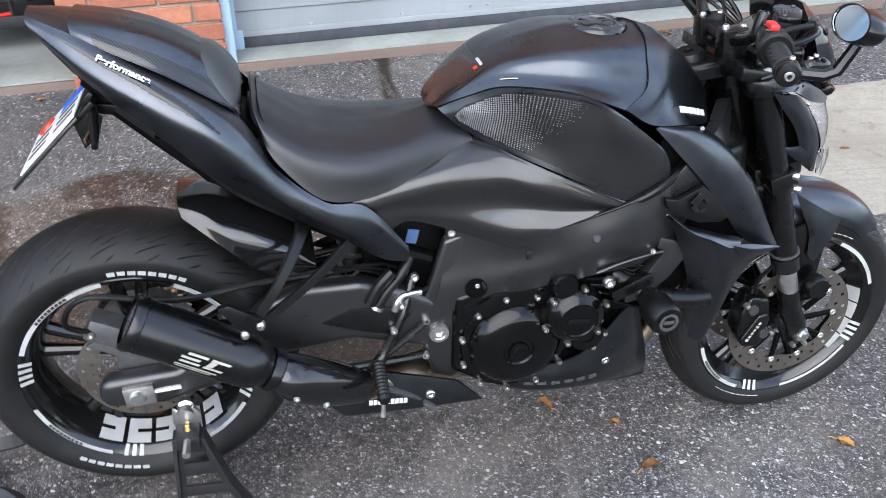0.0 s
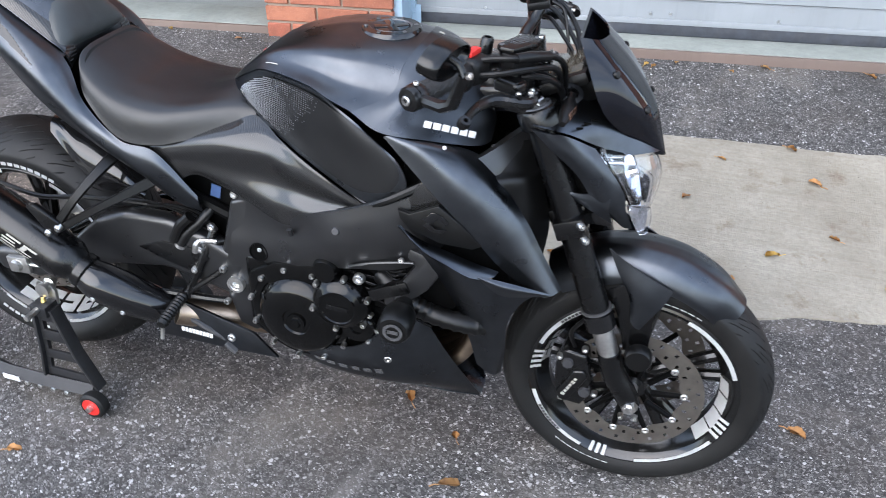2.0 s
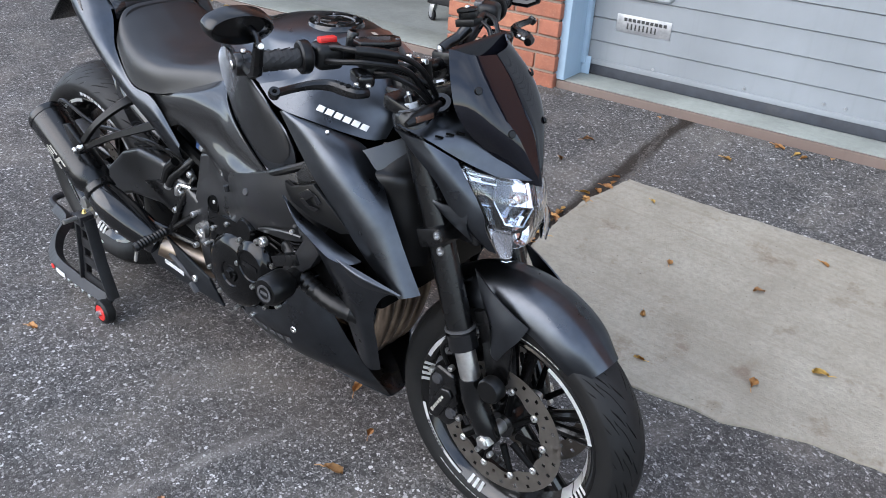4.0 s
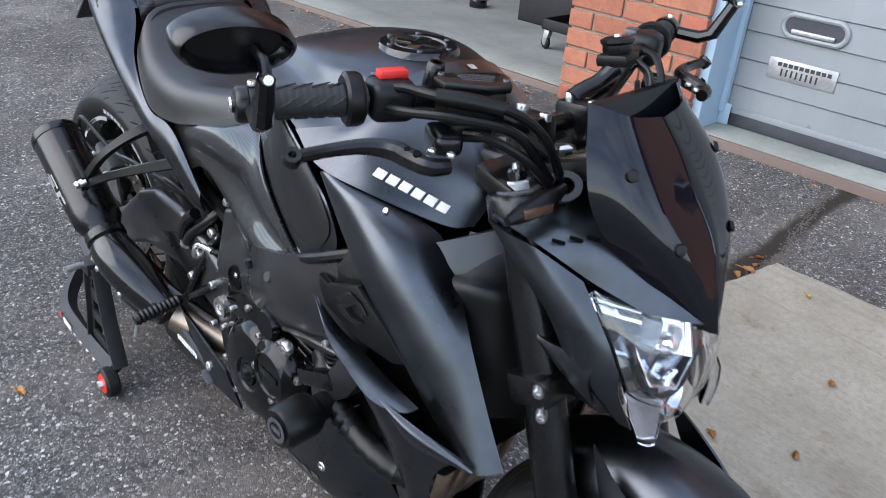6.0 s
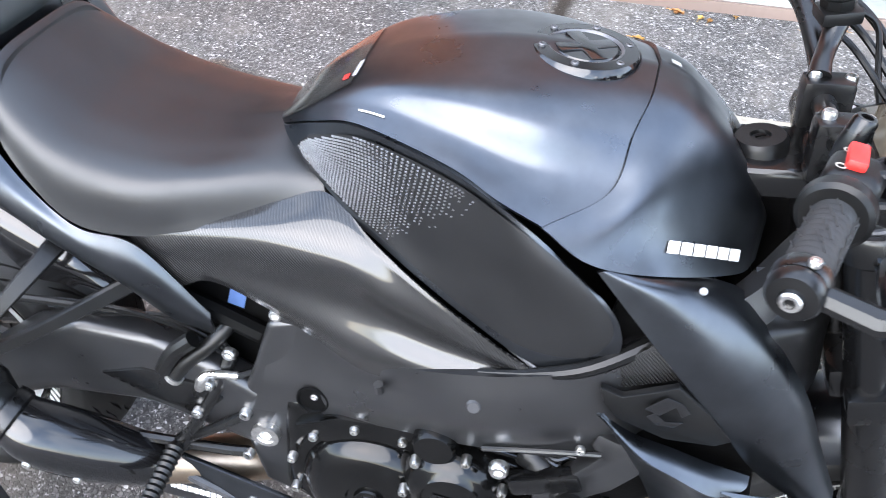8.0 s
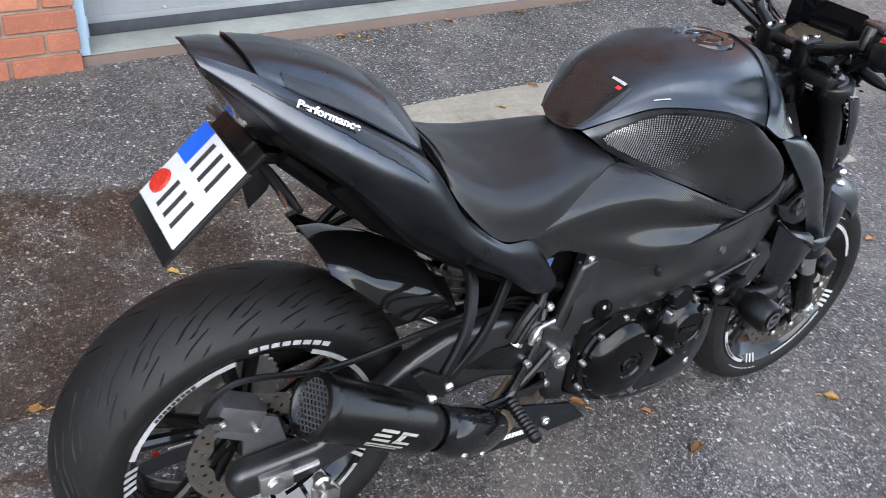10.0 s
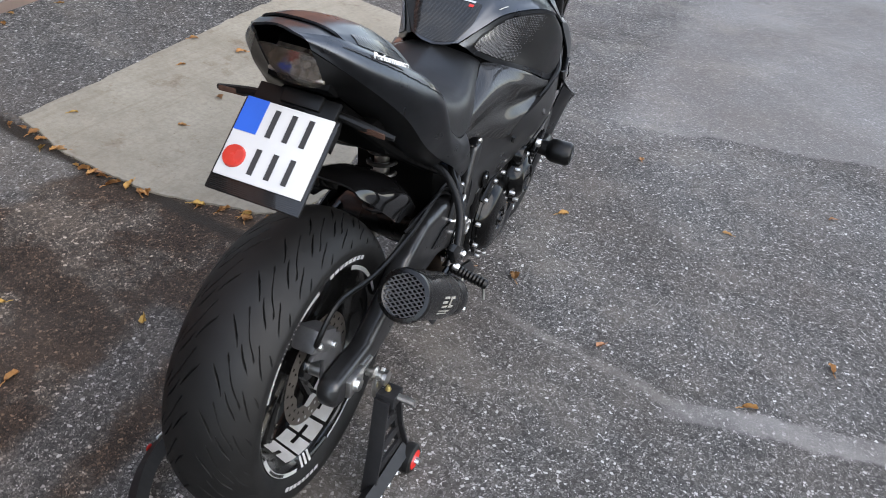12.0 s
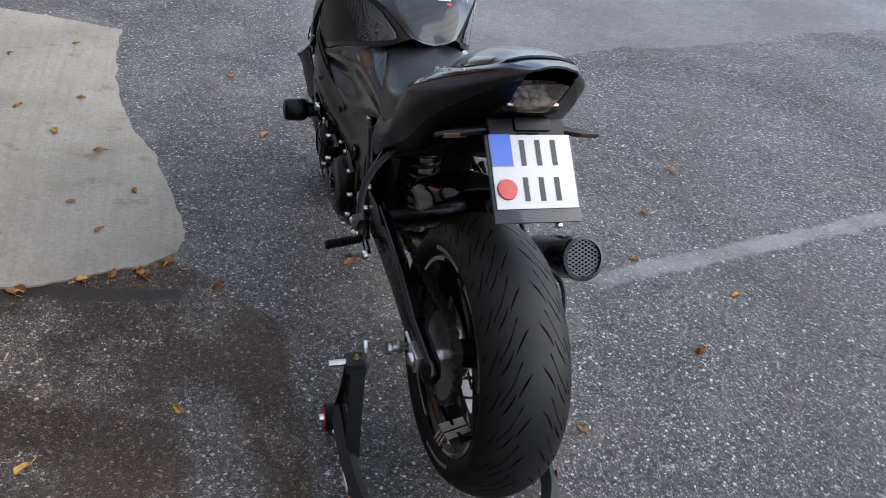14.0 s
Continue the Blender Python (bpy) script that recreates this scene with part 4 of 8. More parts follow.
    part("slider_arm", bm_box((0.09, 0.022, 0.028), at(0.972, s * 0.198, 0.545, 0, -25, 0), 0.006), M_SATIN, sl)

# radiator, hoses and exhaust headers
rad = part("radiator", bm_box((0.035, 0.34, 0.27), at(1.177, 0, 0.648, 0, -14, 0), 0.008), M_DARK, bike, "black finned radiator")
slats = [bm_box((0.004, 0.31, 0.003), at(1.185 + 0.0037 * (k - 18) * -0.25 * 0 + 0.0085 * (18 - k) * 0.25, 0, 0.60 + 0.0085 * (k - 18), 0, -14, 0), 0) for k in range(10, 35)]
part("radiator_core", join(*slats), M_DARK, rad, flat=True)
for s in SIDES:
    line = spline([(1.19, s * 0.15, 0.475), (1.14, s * 0.186, 0.486), (1.06, s * 0.196, 0.503), (1.00, s * 0.190, 0.525), (0.94, s * 0.165, 0.560)], 8)
    part("radiator_hose", bm_tube(line, [0.0215 if k % 2 else 0.0185 for k in range(len(line))], 1, 14), M_PLASTIC, rad, "ribbed black coolant hose")
exh = part("exhaust_header", bm_tube([(1.02, -0.062, 0.58), (1.105, -0.062, 0.55), (1.142, -0.062, 0.47), (1.128, -0.062, 0.38), (1.085, -0.060, 0.29), (1.00, -0.07, 0.235), (0.85, -0.055, 0.215)], 0.0195, 6, 14), M_HEADER, bike, "heat-tinted steel exhaust header")
for y in (-0.022, 0.022, 0.062):
    part("header_pipe", bm_tube([(1.02, y, 0.58), (1.105, y, 0.55), (1.142, y, 0.47), (1.128, y, 0.38), (1.085, y * 0.92, 0.29), (1.00, y * 0.75, 0.235), (0.85, y * 0.6, 0.215)], 0.0195, 6, 14), M_HEADER, exh)
part("collector", bm_tube([(0.86, 0, 0.235), (0.66, -0.03, 0.275), (0.52, -0.11, 0.315), (0.44, -0.165, 0.35)], [0.05, 0.043, 0.038, 0.034], 4, 16), M_HEADER, exh)
# silencer
ma, mb = Vector((0.030, -0.221, 0.604)), Vector((0.252, -0.224, 0.470))
ax = (mb - ma).normalized()
muf = part("silencer", bm_lathe([(0.030, 0.012), (0.043, 0.004), (0.046, 0.0), (0.0485, 0.006), (0.050, 0.02), (0.050, 0.215), (0.048, 0.235), (0.040, 0.250), (0.034, 0.262), (0.034, 0.285), (0, 0.285)], 48, ma, ax), M_SATIN, bike, "short satin black silencer with mesh end")
part("outlet_core", bm_lathe([(0, 0.035), (0.044, 0.035), (0.044, 0.008)], 32, ma, ax), M_DARK, muf)
bars = []
rot = Vector((0, 0, 1)).rotation_difference(ax).to_matrix().to_4x4()
for k in range(-5, 6):
    for tilt in (60, -60):
        half_l = math.sqrt(max(0.0, 0.043 ** 2 - (k * 0.0078) ** 2))
        if half_l > 0.004:
            bars.append(bm_box((half_l * 2, 0.0022, 0.0022), Matrix.Translation(ma + ax * 0.006) @ rot @ pose(0, 0, 0, 0, 0, tilt) @ pose(0, k * 0.0078, 0), 0))
part("outlet_mesh", join(*bars), M_GREY, muf, "grey wire mesh", flat=True)
part("end_ring", bm_lathe([(0.042, -0.002), (0.050, 0.0), (0.0525, 0.008), (0.0515, 0.018), (0.0495, 0.02)], 48, ma, ax), M_SATIN, muf)
part("outlet_clamp", bm_lathe([(0.036, 0.262), (0.040, 0.262), (0.041, 0.268), (0.041, 0.280), (0.036, 0.284)], 40, ma, ax), M_SATIN, muf)
# etched maker's mark on the silencer as plain bars
out = (ax.cross(Vector((0, 0, 1)))).normalized()
out = -out if out.y > 0 else out
up = out.cross(ax).normalized()
up = -up if up.z < 0 else up
mark = []
for (u, v, lu, lv) in ((0.118, 0.012, 0.036, 0.005), (0.112, 0.003, 0.034, 0.005), (0.118, -0.006, 0.036, 0.005), (0.160, 0.012, 0.034, 0.005), (0.150, 0.003, 0.012, 0.012), (0.160, -0.006, 0.034, 0.005), (0.138, -0.016, 0.076, 0.004), (0.138, -0.022, 0.066, 0.003)):
    bm = bmesh.new()
    vs = []
    for i in range(2):
        for k in range(5):
            w = v + lv * (k / 4 - 0.5)
            a = w / 0.0503
            vs.append(bm.verts.new(ma + ax * (u + lu * (i - 0.5) + w * 0.5) + 0.0506 * (math.cos(a) * out + math.sin(a) * up)))
    for k in range(4):
        bm.faces.new((vs[k], vs[k + 1], vs[k + 6], vs[k + 5]))
    mark.append(bm)
part("maker_mark", join(*mark), M_LOGOGREY, muf, "etched grey maker's mark")
part("link_pipe", bm_tube([(0.262, -0.223, 0.462), (0.30, -0.222, 0.437), (0.36, -0.20, 0.395), (0.43, -0.17, 0.350)], [0.035, 0.045, 0.046, 0.036], 5, 20), M_GLOSS, muf, "gloss black link pipe shield")
for p in ((0.30, -0.262, 0.418), (0.355, -0.244, 0.38), (0.40, -0.215, 0.372)):
    bolt(muf, p, (0, -1, 0), 0.006, 0.004)

# bellypan and side skirt
belly = [[(0.64, 0.138, 0.350), (0.64, 0.140, 0.335), (0.645, 0.130, 0.312), (0.65, 0.09, 0.300)],
         [(0.78, 0.160, 0.335), (0.78, 0.165, 0.305), (0.785, 0.150, 0.262), (0.79, 0.09, 0.236)],
         [(0.895, 0.176, 0.365), (0.915, 0.174, 0.315), (0.93, 0.150, 0.252), (0.94, 0.09, 0.208)],
         [(0.985, 0.172, 0.470), (1.015, 0.160, 0.362), (1.045, 0.125, 0.255), (1.055, 0.07, 0.188)],
         [(1.030, 0.140, 0.440), (1.072, 0.110, 0.335), (1.115, 0.065, 0.225), (1.135, 0.030, 0.158)]]
bellypans = []
for s in SIDES:
    b = part("bellypan_side", bm_sheet(belly, 6, s, 0.004), M_PAINT, bike, "matte black bellypan")
    bolt(b, (0.955, s * 0.171, 0.336), (0.1, s, 0), 0.009, 0.004)
    bolt(b, (0.700, s * 0.156, 0.318), (0, s, 0), 0.008, 0.004)
    bellypans.append((b, s))
part("bellypan_floor", bm_sheet([[(0.65, 0, 0.296), (0.65, 0.05, 0.298), (0.65, 0.09, 0.300)], [(0.79, 0, 0.226), (0.79, 0.05, 0.228), (0.79, 0.09, 0.236)], [(0.94, 0, 0.195), (0.94, 0.05, 0.198), (0.94, 0.09, 0.208)], [(1.055, 0, 0.175), (1.055, 0.04, 0.178), (1.055, 0.07, 0.188)], [(1.137, 0, 0.152), (1.137, 0.015, 0.154), (1.135, 0.030, 0.158)]], 4, -1, 0.004, both=True), M_PAINT, bike)
skirt = part("side_skirt", bm_plate([(0.368, 0.300), (0.402, 0.386), (0.425, 0.388), (0.50, 0.368), (0.633, 0.327), (0.688, 0.268), (0.55, 0.266), (0.396, 0.270)], -0.168, -0.160, 0.003), M_PAINT, bike, "matte black lower skirt with white lettering")
sk = [bm_box((0.0074, 0.0015, 0.0125), at(0.449 + 0.0090 * k, -0.1688, 0.2995 - 0.0006 * k, 0, 3, 0), 0.0006) for k in range(9)]
part("skirt_word", join(*sk), M_WHITE, skirt, "white lettering")
bolt(skirt, (0.574, -0.169, 0.302), (0, -1, 0), 0.010, 0.004)

def flat_bar(pts, widths, thick):
    """A flat tapered bar through the points, its broad side turned outwards."""
    line = spline([Vector(q) for q in pts], 6)
    bm, rings = bmesh.new(), []
    for k, c in enumerate(line):
        a, b = line[max(k - 1, 0)], line[min(k + 1, len(line) - 1)]
        d = (Vector(b) - Vector(a)).normalized()
        wide = Vector((0, 1, 0)).cross(d).normalized()
        out = d.cross(wide)
        f = k / (len(line) - 1) * (len(widths) - 1)
        q = min(int(f), len(widths) - 2)
        w = widths[q] + (widths[q + 1] - widths[q]) * (f - q)
        rings.append([bm.verts.new(Vector(c) + wide * u * w / 2 + out * v * thick / 2) for u, v in ((-1, -0.4), (-0.75, -1), (0.75, -1), (1, -0.4), (1, 0.4), (0.75, 1), (-0.75, 1), (-1, 0.4))])
    for r0, r1 in zip(rings, rings[1:]):
        for q in range(8):
            bm.faces.new((r0[q], r0[(q + 1) % 8], r1[(q + 1) % 8], r1[q]))
    bm.faces.new(rings[0])
    bm.faces.new(rings[-1])
    bmesh.ops.recalc_face_normals(bm, faces=bm.faces)
    return bm


# foot controls
for s in SIDES:
    h = part("footrest_hanger", bm_tube([(0.542, s * 0.122, 0.564), (0.520, s * 0.148, 0.500), (0.485, s * 0.155, 0.425), (0.470, s * 0.158, 0.395)], [0.011, 0.009, 0.009, 0.015], 4, 10), M_SATIN, bike, "black cast footrest hanger")
    part("hanger_arm", bm_tube([(0.570, s * 0.147, 0.480), (0.520, s * 0.155, 0.440), (0.470, s * 0.158, 0.400)], 0.0075, 4, 8), M_SATIN, h)
    part("hanger_arm", bm_tube([(0.566, s * 0.147, 0.393), (0.520, s * 0.155, 0.395), (0.400, s * 0.166, 0.398)], 0.008, 4, 8), M_SATIN, h)
    part("heel_guard", bm_plate([(0.36, 0.50), (0.42, 0.525), (0.50, 0.52), (0.535, 0.50), (0.50, 0.455), (0.44, 0.47)], s * 0.146, s * 0.151, 0.0015), M_SATIN, h)
    for p in ((0.542, 0.125, 0.564), (0.517, 0.148, 0.522), (0.566, 0.150, 0.393), (0.566, 0.150, 0.480), (0.50, 0.157, 0.47)):
        bolt(h, (p[0], s * p[1], p[2]), (0, s, 0), 0.008, 0.007)
    bolt(h, (0.392, s * 0.176, 0.396), (0, s, 0), 0.013, 0.008)
    peg = [(0.0075, 0.0)] + [(0.011 if k % 2 else 0.0135, 0.010 + 0.0045 * k) for k in range(19)] + [(0.010, 0.10), (0, 0.101)]
    part("footpeg", bm_lathe(peg, 14, (0.466, s * 0.165, 0.400), (-0.02, s, -0.16)), M_PLASTIC, h, "ribbed black footpeg")
    part("feeler", bm_tube([(0.463, s * 0.255, 0.385), (0.460, s * 0.262, 0.345)], 0.0045, 1, 8), M_STEEL, h)
    part("pedal", bm_tube([(0.40, s * 0.170, 0.395), (0.47, s * 0.172, 0.345), (0.54, s * 0.165, 0.300), (0.572, s * 0.155, 0.276)], [0.010, 0.008, 0.007, 0.007], 4, 8), M_STEEL if s > 0 else M_CAST, h)
    part("pedal_tip", bm_box((0.032, 0.030, 0.010), at(0.572, s * 0.165, 0.276, 0, 40, 0), 0.003), M_GREY, h)
    # pillion hangers
    ph = part("pillion_hanger", flat_bar([(0.342, s * 0.118, 0.722), (0.328, s * 0.172, 0.704), (0.290, s * 0.222, 0.655), (0.234, s * 0.246, 0.580)], [0.030, 0.023, 0.018, 0.019], 0.014), M_PLASTIC, bike, "satin black pillion footrest hanger")
    part("hanger_strut", flat_bar([(0.430, s * 0.140, 0.676), (0.335, s * 0.212, 0.632), (0.240, s * 0.245, 0.578)], [0.024, 0.017, 0.018], 0.012), M_PLASTIC, ph)
    part("hanger_toe", bm_plate([(0.245, 0.565), (0.215, 0.580), (0.180, 0.630), (0.200, 0.636), (0.255, 0.600)], s * 0.240, s * 0.256, 0.004), M_SATIN, ph)
    for p in ((0.250, 0.252, 0.588), (0.222, 0.252, 0.572)):
        bolt(ph, (p[0], s * p[1], p[2]), (0, s, -0.3), 0.008, 0.008)
line_ = part("brake_line", bm_tube([(0.466, -0.150, 0.519), (0.478, -0.148, 0.540), (0.489, -0.145, 0.556), (0.522, -0.132, 0.589), (0.545, -0.110, 0.620)], 0.0105, 5, 12), M_PLASTIC, bike, "black rubber reservoir hose with steel fittings")
part("hose_clip", bm_lathe([(0.0105, 0), (0.0125, 0), (0.0125, 0.007), (0.0105, 0.007)], 16, (0.467, -0.150, 0.521), (0.4, 0.1, 0.75), True), M_BOLT, line_)
part("banjo_fitting", bm_tube([(0.503, -0.150, 0.513), (0.509, -0.151, 0.532), (0.518, -0.149, 0.543), (0.536, -0.147, 0.546), (0.556, -0.143, 0.545)], [0.0075, 0.008, 0.0055, 0.0055, 0.0062], 4, 10), M_BOLT, line_, "zinc banjo fitting")
part("brake_hose", bm_tube([(0.556, -0.143, 0.545), (0.580, -0.125, 0.548), (0.600, -0.100, 0.560)], 0.0048, 4, 8), M_PLASTIC, line_)
for k in range(3):
    part("loom_cable", bm_tube([(0.300 - 0.02 * k, -0.118, 0.560 + 0.012 * k), (0.38, -0.122 - 0.004 * k, 0.590 + 0.010 * k), (0.46, -0.120, 0.606 - 0.008 * k), (0.52, -0.118, 0.585 - 0.014 * k), (0.545, -0.115, 0.535)], 0.0036, 5, 6), M_PLASTIC, bike)
bolt(line_, (0.544, -0.136, 0.577), (0, -1, 0), 0.0095, 0.006)
part("master_cylinder", bm_tube([(0.455, -0.150, 0.535), (0.475, -0.150, 0.575), (0.50, -0.145, 0.60)], 0.012, 3, 10), M_PLASTIC, bike)

# ---- bodywork ----
tank_net = [[(0.586, 0.0, 0.880), (0.587, 0.026, 0.884), (0.591, 0.042, 0.889), (0.595, 0.050, 0.891), (0.599, 0.058, 0.892)],
            [(0.632, 0.0, 0.930), (0.634, 0.040, 0.931), (0.638, 0.068, 0.931), (0.643, 0.082, 0.928), (0.648, 0.093, 0.924)],
            [(0.705, 0.0, 0.980), (0.705, 0.050, 0.979), (0.704, 0.086, 0.974), (0.704, 0.106, 0.961), (0.705, 0.126, 0.950)],
            [(0.800, 0.0, 1.010), (0.800, 0.070, 1.003), (0.800, 0.116, 0.992), (0.803, 0.136, 0.964), (0.806, 0.171, 0.951)],
            [(0.890, 0.0, 1.020), (0.888, 0.080, 1.008), (0.882, 0.128, 0.990), (0.874, 0.150, 0.953), (0.858, 0.194, 0.939)],
            [(0.992, 0.0, 1.012), (0.986, 0.060, 1.003), (0.973, 0.108, 0.983), (0.962, 0.148, 0.940), (0.905, 0.198, 0.921)]]
knee_net = [[(0.600, 0.060, 0.890), (0.610, 0.072, 0.882), (0.622, 0.080, 0.873), (0.636, 0.088, 0.862)],
            [(0.650, 0.095, 0.923), (0.664, 0.110, 0.896), (0.680, 0.118, 0.868), (0.700, 0.126, 0.832)],
            [(0.706, 0.129, 0.948), (0.735, 0.142, 0.904), (0.758, 0.151, 0.854), (0.780, 0.168, 0.806)],
            [(0.806, 0.174, 0.948), (0.830, 0.185, 0.897), (0.845, 0.190, 0.838), (0.858, 0.193, 0.774)],
            [(0.858, 0.196, 0.936), (0.896, 0.206, 0.886), (0.911, 0.205, 0.824), (0.918, 0.204, 0.748)],
            [(0.906, 0.201, 0.908), (0.950, 0.208, 0.864), (0.972, 0.209, 0.810), (0.966, 0.208, 0.748)],
            [(0.946, 0.200, 0.876), (0.988, 0.204, 0.842), (1.008, 0.203, 0.803), (1.006, 0.203, 0.765)]]
cover_net = [[(0.994, 0.0, 1.016), (0.988, 0.060, 1.007), (0.975, 0.108, 0.986), (0.963, 0.152, 0.944), (0.905, 0.201, 0.922)],
             [(1.032, 0.0, 1.002), (1.031, 0.055, 0.994), (1.018, 0.103, 0.970), (0.998, 0.155, 0.938), (0.958, 0.204, 0.892)],
             [(1.072, 0.0, 0.970), (1.076, 0.050, 0.962), (1.068, 0.090, 0.935), (1.050, 0.138, 0.900), (1.030, 0.182, 0.878)],
             [(1.084, 0.0, 0.953), (1.106, 0.040, 0.934), (1.122, 0.065, 0.905), (1.120, 0.085, 0.875), (1.115, 0.115, 0.848)],
             [(1.090, 0.0, 0.930), (1.116, 0.030, 0.910), (1.138, 0.050, 0.890), (1.140, 0.062, 0.868), (1.138, 0.080, 0.845)]]
tank = part("fuel_tank", bm_sheet(tank_net, 8, -1, 0.004, both=True), M_PAINT, bike, "matte black fuel tank with glossy highlights")
for s in SIDES:
    part("tank_side", bm_sheet(knee_net, 7, s, 0.004), M_PAINT, tank, "matte black tank flank with knee grip")
part("front_cover", bm_sheet(cover_net, 7, -1, 0.004, both=True), M_PAINT, tank, "matte black tank front cover")


def on_net(rows, u, v, side, lift=0.0):
    """A place on a smooth net, u across its rows and v along them (0 to 1), and the way out of it."""
    g = net_grid(rows, 8, side)
    nu, nv = len(g) - 1, len(g[0]) - 1

    def at_uv(a, b):
        a, b = min(max(a, 0), 1) * nu, min(max(b, 0), 1) * nv
        i, k = min(int(a), nu - 1), min(int(b), nv - 1)
        fa, fb = a - i, b - k
        return g[i][k].lerp(g[i + 1][k], fa).lerp(g[i][k + 1].lerp(g[i + 1][k + 1], fa), fb)

    p = at_uv(u, v)
    du, dv = at_uv(u + 0.02, v) - at_uv(u - 0.02, v), at_uv(u, v + 0.02) - at_uv(u, v - 0.02)
    n = du.cross(dv).normalized()
    n = -n if n.dot(Vector((0, side, 0.35))) < 0 else n
    return p + n * lift, n, du.normalized()


def patch(rows, u0, u1, v0, v1, side, lift=0.0012, n=14, edge=None, warp=None):
    """A thin sheet lying on part of a net; edge(a, b) tells whether a cell belongs."""
    bm = bmesh.new()
    g = net_grid(rows, 8, side)
    nu, nv = len(g) - 1, len(g[0]) - 1

    def at_uv(a, b):
        a, b = min(max(a, 0), 1) * nu, min(max(b, 0), 1) * nv
        i, k = min(int(a), nu - 1), min(int(b), nv - 1)
        fa, fb = a - i, b - k
        return g[i][k].lerp(g[i + 1][k], fa).lerp(g[i][k + 1].lerp(g[i + 1][k + 1], fa), fb)

    vs = []
    for i in range(n + 1):
        row = []
        for k in range(n + 1):
            a, b = (i / n, k / n) if warp is None else warp(i / n, k / n)
            a, b = u0 + (u1 - u0) * a, v0 + (v1 - v0) * b
            p = at_uv(a, b)
            du, dv = at_uv(a + 0.01, b) - at_uv(a - 0.01, b), at_uv(a, b + 0.01) - at_uv(a, b - 0.01)
            nn = du.cross(dv).normalized()
            nn = -nn if nn.dot(Vector((0, side, 0.35))) < 0 else nn
            row.append(bm.verts.new(p + nn * lift))
        vs.append(row)
    for i in range(n):
        for k in range(n):
            if edge is None or edge((i + 0.5) / n, (k + 0.5) / n):
                bm.faces.new((vs[i][k], vs[i + 1][k], vs[i + 1][k + 1], vs[i][k + 1]))
    bmesh.ops.delete(bm, geom=[v for v in bm.verts if not v.link_faces], context='VERTS')
    return bm


def rounded(a, b):
    """Pulls the corners of the unit square in."""
    x, y = 2 * a - 1, 2 * b - 1
    return 0.5 + 0.5 * x * math.sqrt(1 - 0.36 * y * y), 0.5 + 0.5 * y * math.sqrt(1 - 0.36 * x * x)


def tapered(a, b):
    return a, b * (0.98 - 0.35 * a)


for s in SIDES:
    # rubber knee grip and its raised dots, dense at the rear and thinning to the front
    grip = part("knee_grip", patch(knee_net, 0.04, 0.96, 0.05, 0.93, s, 0.0022, 30, None, rounded), M_PAD, tank, "black rubber knee grip")
    rnd = random.Random(4)
    dots = bmesh.new()
    g = net_grid(knee_net, 8, s)
    nu, nv = len(g) - 1, len(g[0]) - 1
    for i in range(64):
        for k in range(27):
            a, b = 0.055 + 0.60 * (i + 0.5 * (k % 2)) / 64, 0.085 + 0.80 * k / 27
            if ((a - 0.5) / 0.455) ** 2 * (1 - 0.30 * (2 * b - 1) ** 2) + ((b - 0.49) / 0.43) ** 2 * (1 - 0.30 * (2 * a - 1) ** 2) > 0.99:
                continue
            keep = 1.0 - max(0.0, a + 0.34 * (b - 0.2) - 0.30) / 0.26
            if keep < 0.10 + 0.22 * rnd.random():
                continue
            x, y = a * nu, b * nv
            ii, kk = min(int(x), nu - 1), min(int(y), nv - 1)
            p = g[ii][kk].lerp(g[ii + 1][kk], x - ii).lerp(g[ii][kk + 1].lerp(g[ii + 1][kk + 1], x - ii), y - kk)
            du, dv = (g[ii + 1][kk] - g[ii][kk]).normalized(), (g[ii][kk + 1] - g[ii][kk]).normalized()
            nn = du.cross(dv).normalized()
            nn = -nn if nn.y * s < 0 else nn
            rr = 0.0017 * min(1.0, 0.40 + 0.75 * keep)
            ring = [dots.verts.new(p + nn * 0.0023 + rr * (math.cos(q) * du + math.sin(q) * nn.cross(du))) for q in (0.7854, 2.3562, 3.9270, 5.4978)]
            lid = [dots.verts.new(v.co.lerp(p + nn * 0.0023, 0.28) + nn * 0.0011) for v in ring]
            dots.faces.new(lid)
            for q in range(4):
                dots.faces.new((ring[q], ring[(q + 1) % 4], lid[(q + 1) % 4], lid[q]))
    tagged(part("grip_dots", dots, M_DOTS, grip, "raised silvery rubber dots"), kind="stuff")
    # white maker's word on the front cover as plain slanted blocks
    a0, a1 = Vector((1.027, s * 0.162, 0.900)), Vector((1.111, s * 0.102, 0.862))
    g = net_grid(cover_net, 8, s)
    for k in range(6):
        c0, best = a0.lerp(a1, (k + 0.5) / 6), None
        for i in range(len(g) - 1):
            for q in range(len(g[0]) - 1):
                e = (g[i][q] - c0).length
                if best is None or e < best[0]:
                    nn = (g[i + 1][q] - g[i][q]).cross(g[i][q + 1] - g[i][q]).normalized()
                    best = (e, g[i][q], nn if nn.y * s > 0 else -nn)
        n0 = best[2]
        c0 = c0 + n0 * (best[1] - c0).dot(n0)
        t0 = (a1 - a0).normalized()
        t0 = (t0 - n0 * t0.dot(n0)).normalized()
        u0 = n0.cross(t0)
        u0 = u0 if u0.z > 0 else -u0
        m = Matrix((t0, u0, t0.cross(u0))).transposed().to_4x4()
        m.translation = c0 + n0 * 0.0022
        sheared = Matrix(((1, 0.18, 0, 0), (0, 1, 0, 0), (0, 0, 1, 0), (0, 0, 0, 1)))
        part("letter_block", bm_box((0.0144, 0.0125, 0.0020), m @ sheared, 0.0004), M_WHITE, tank, "white slanted letter block")
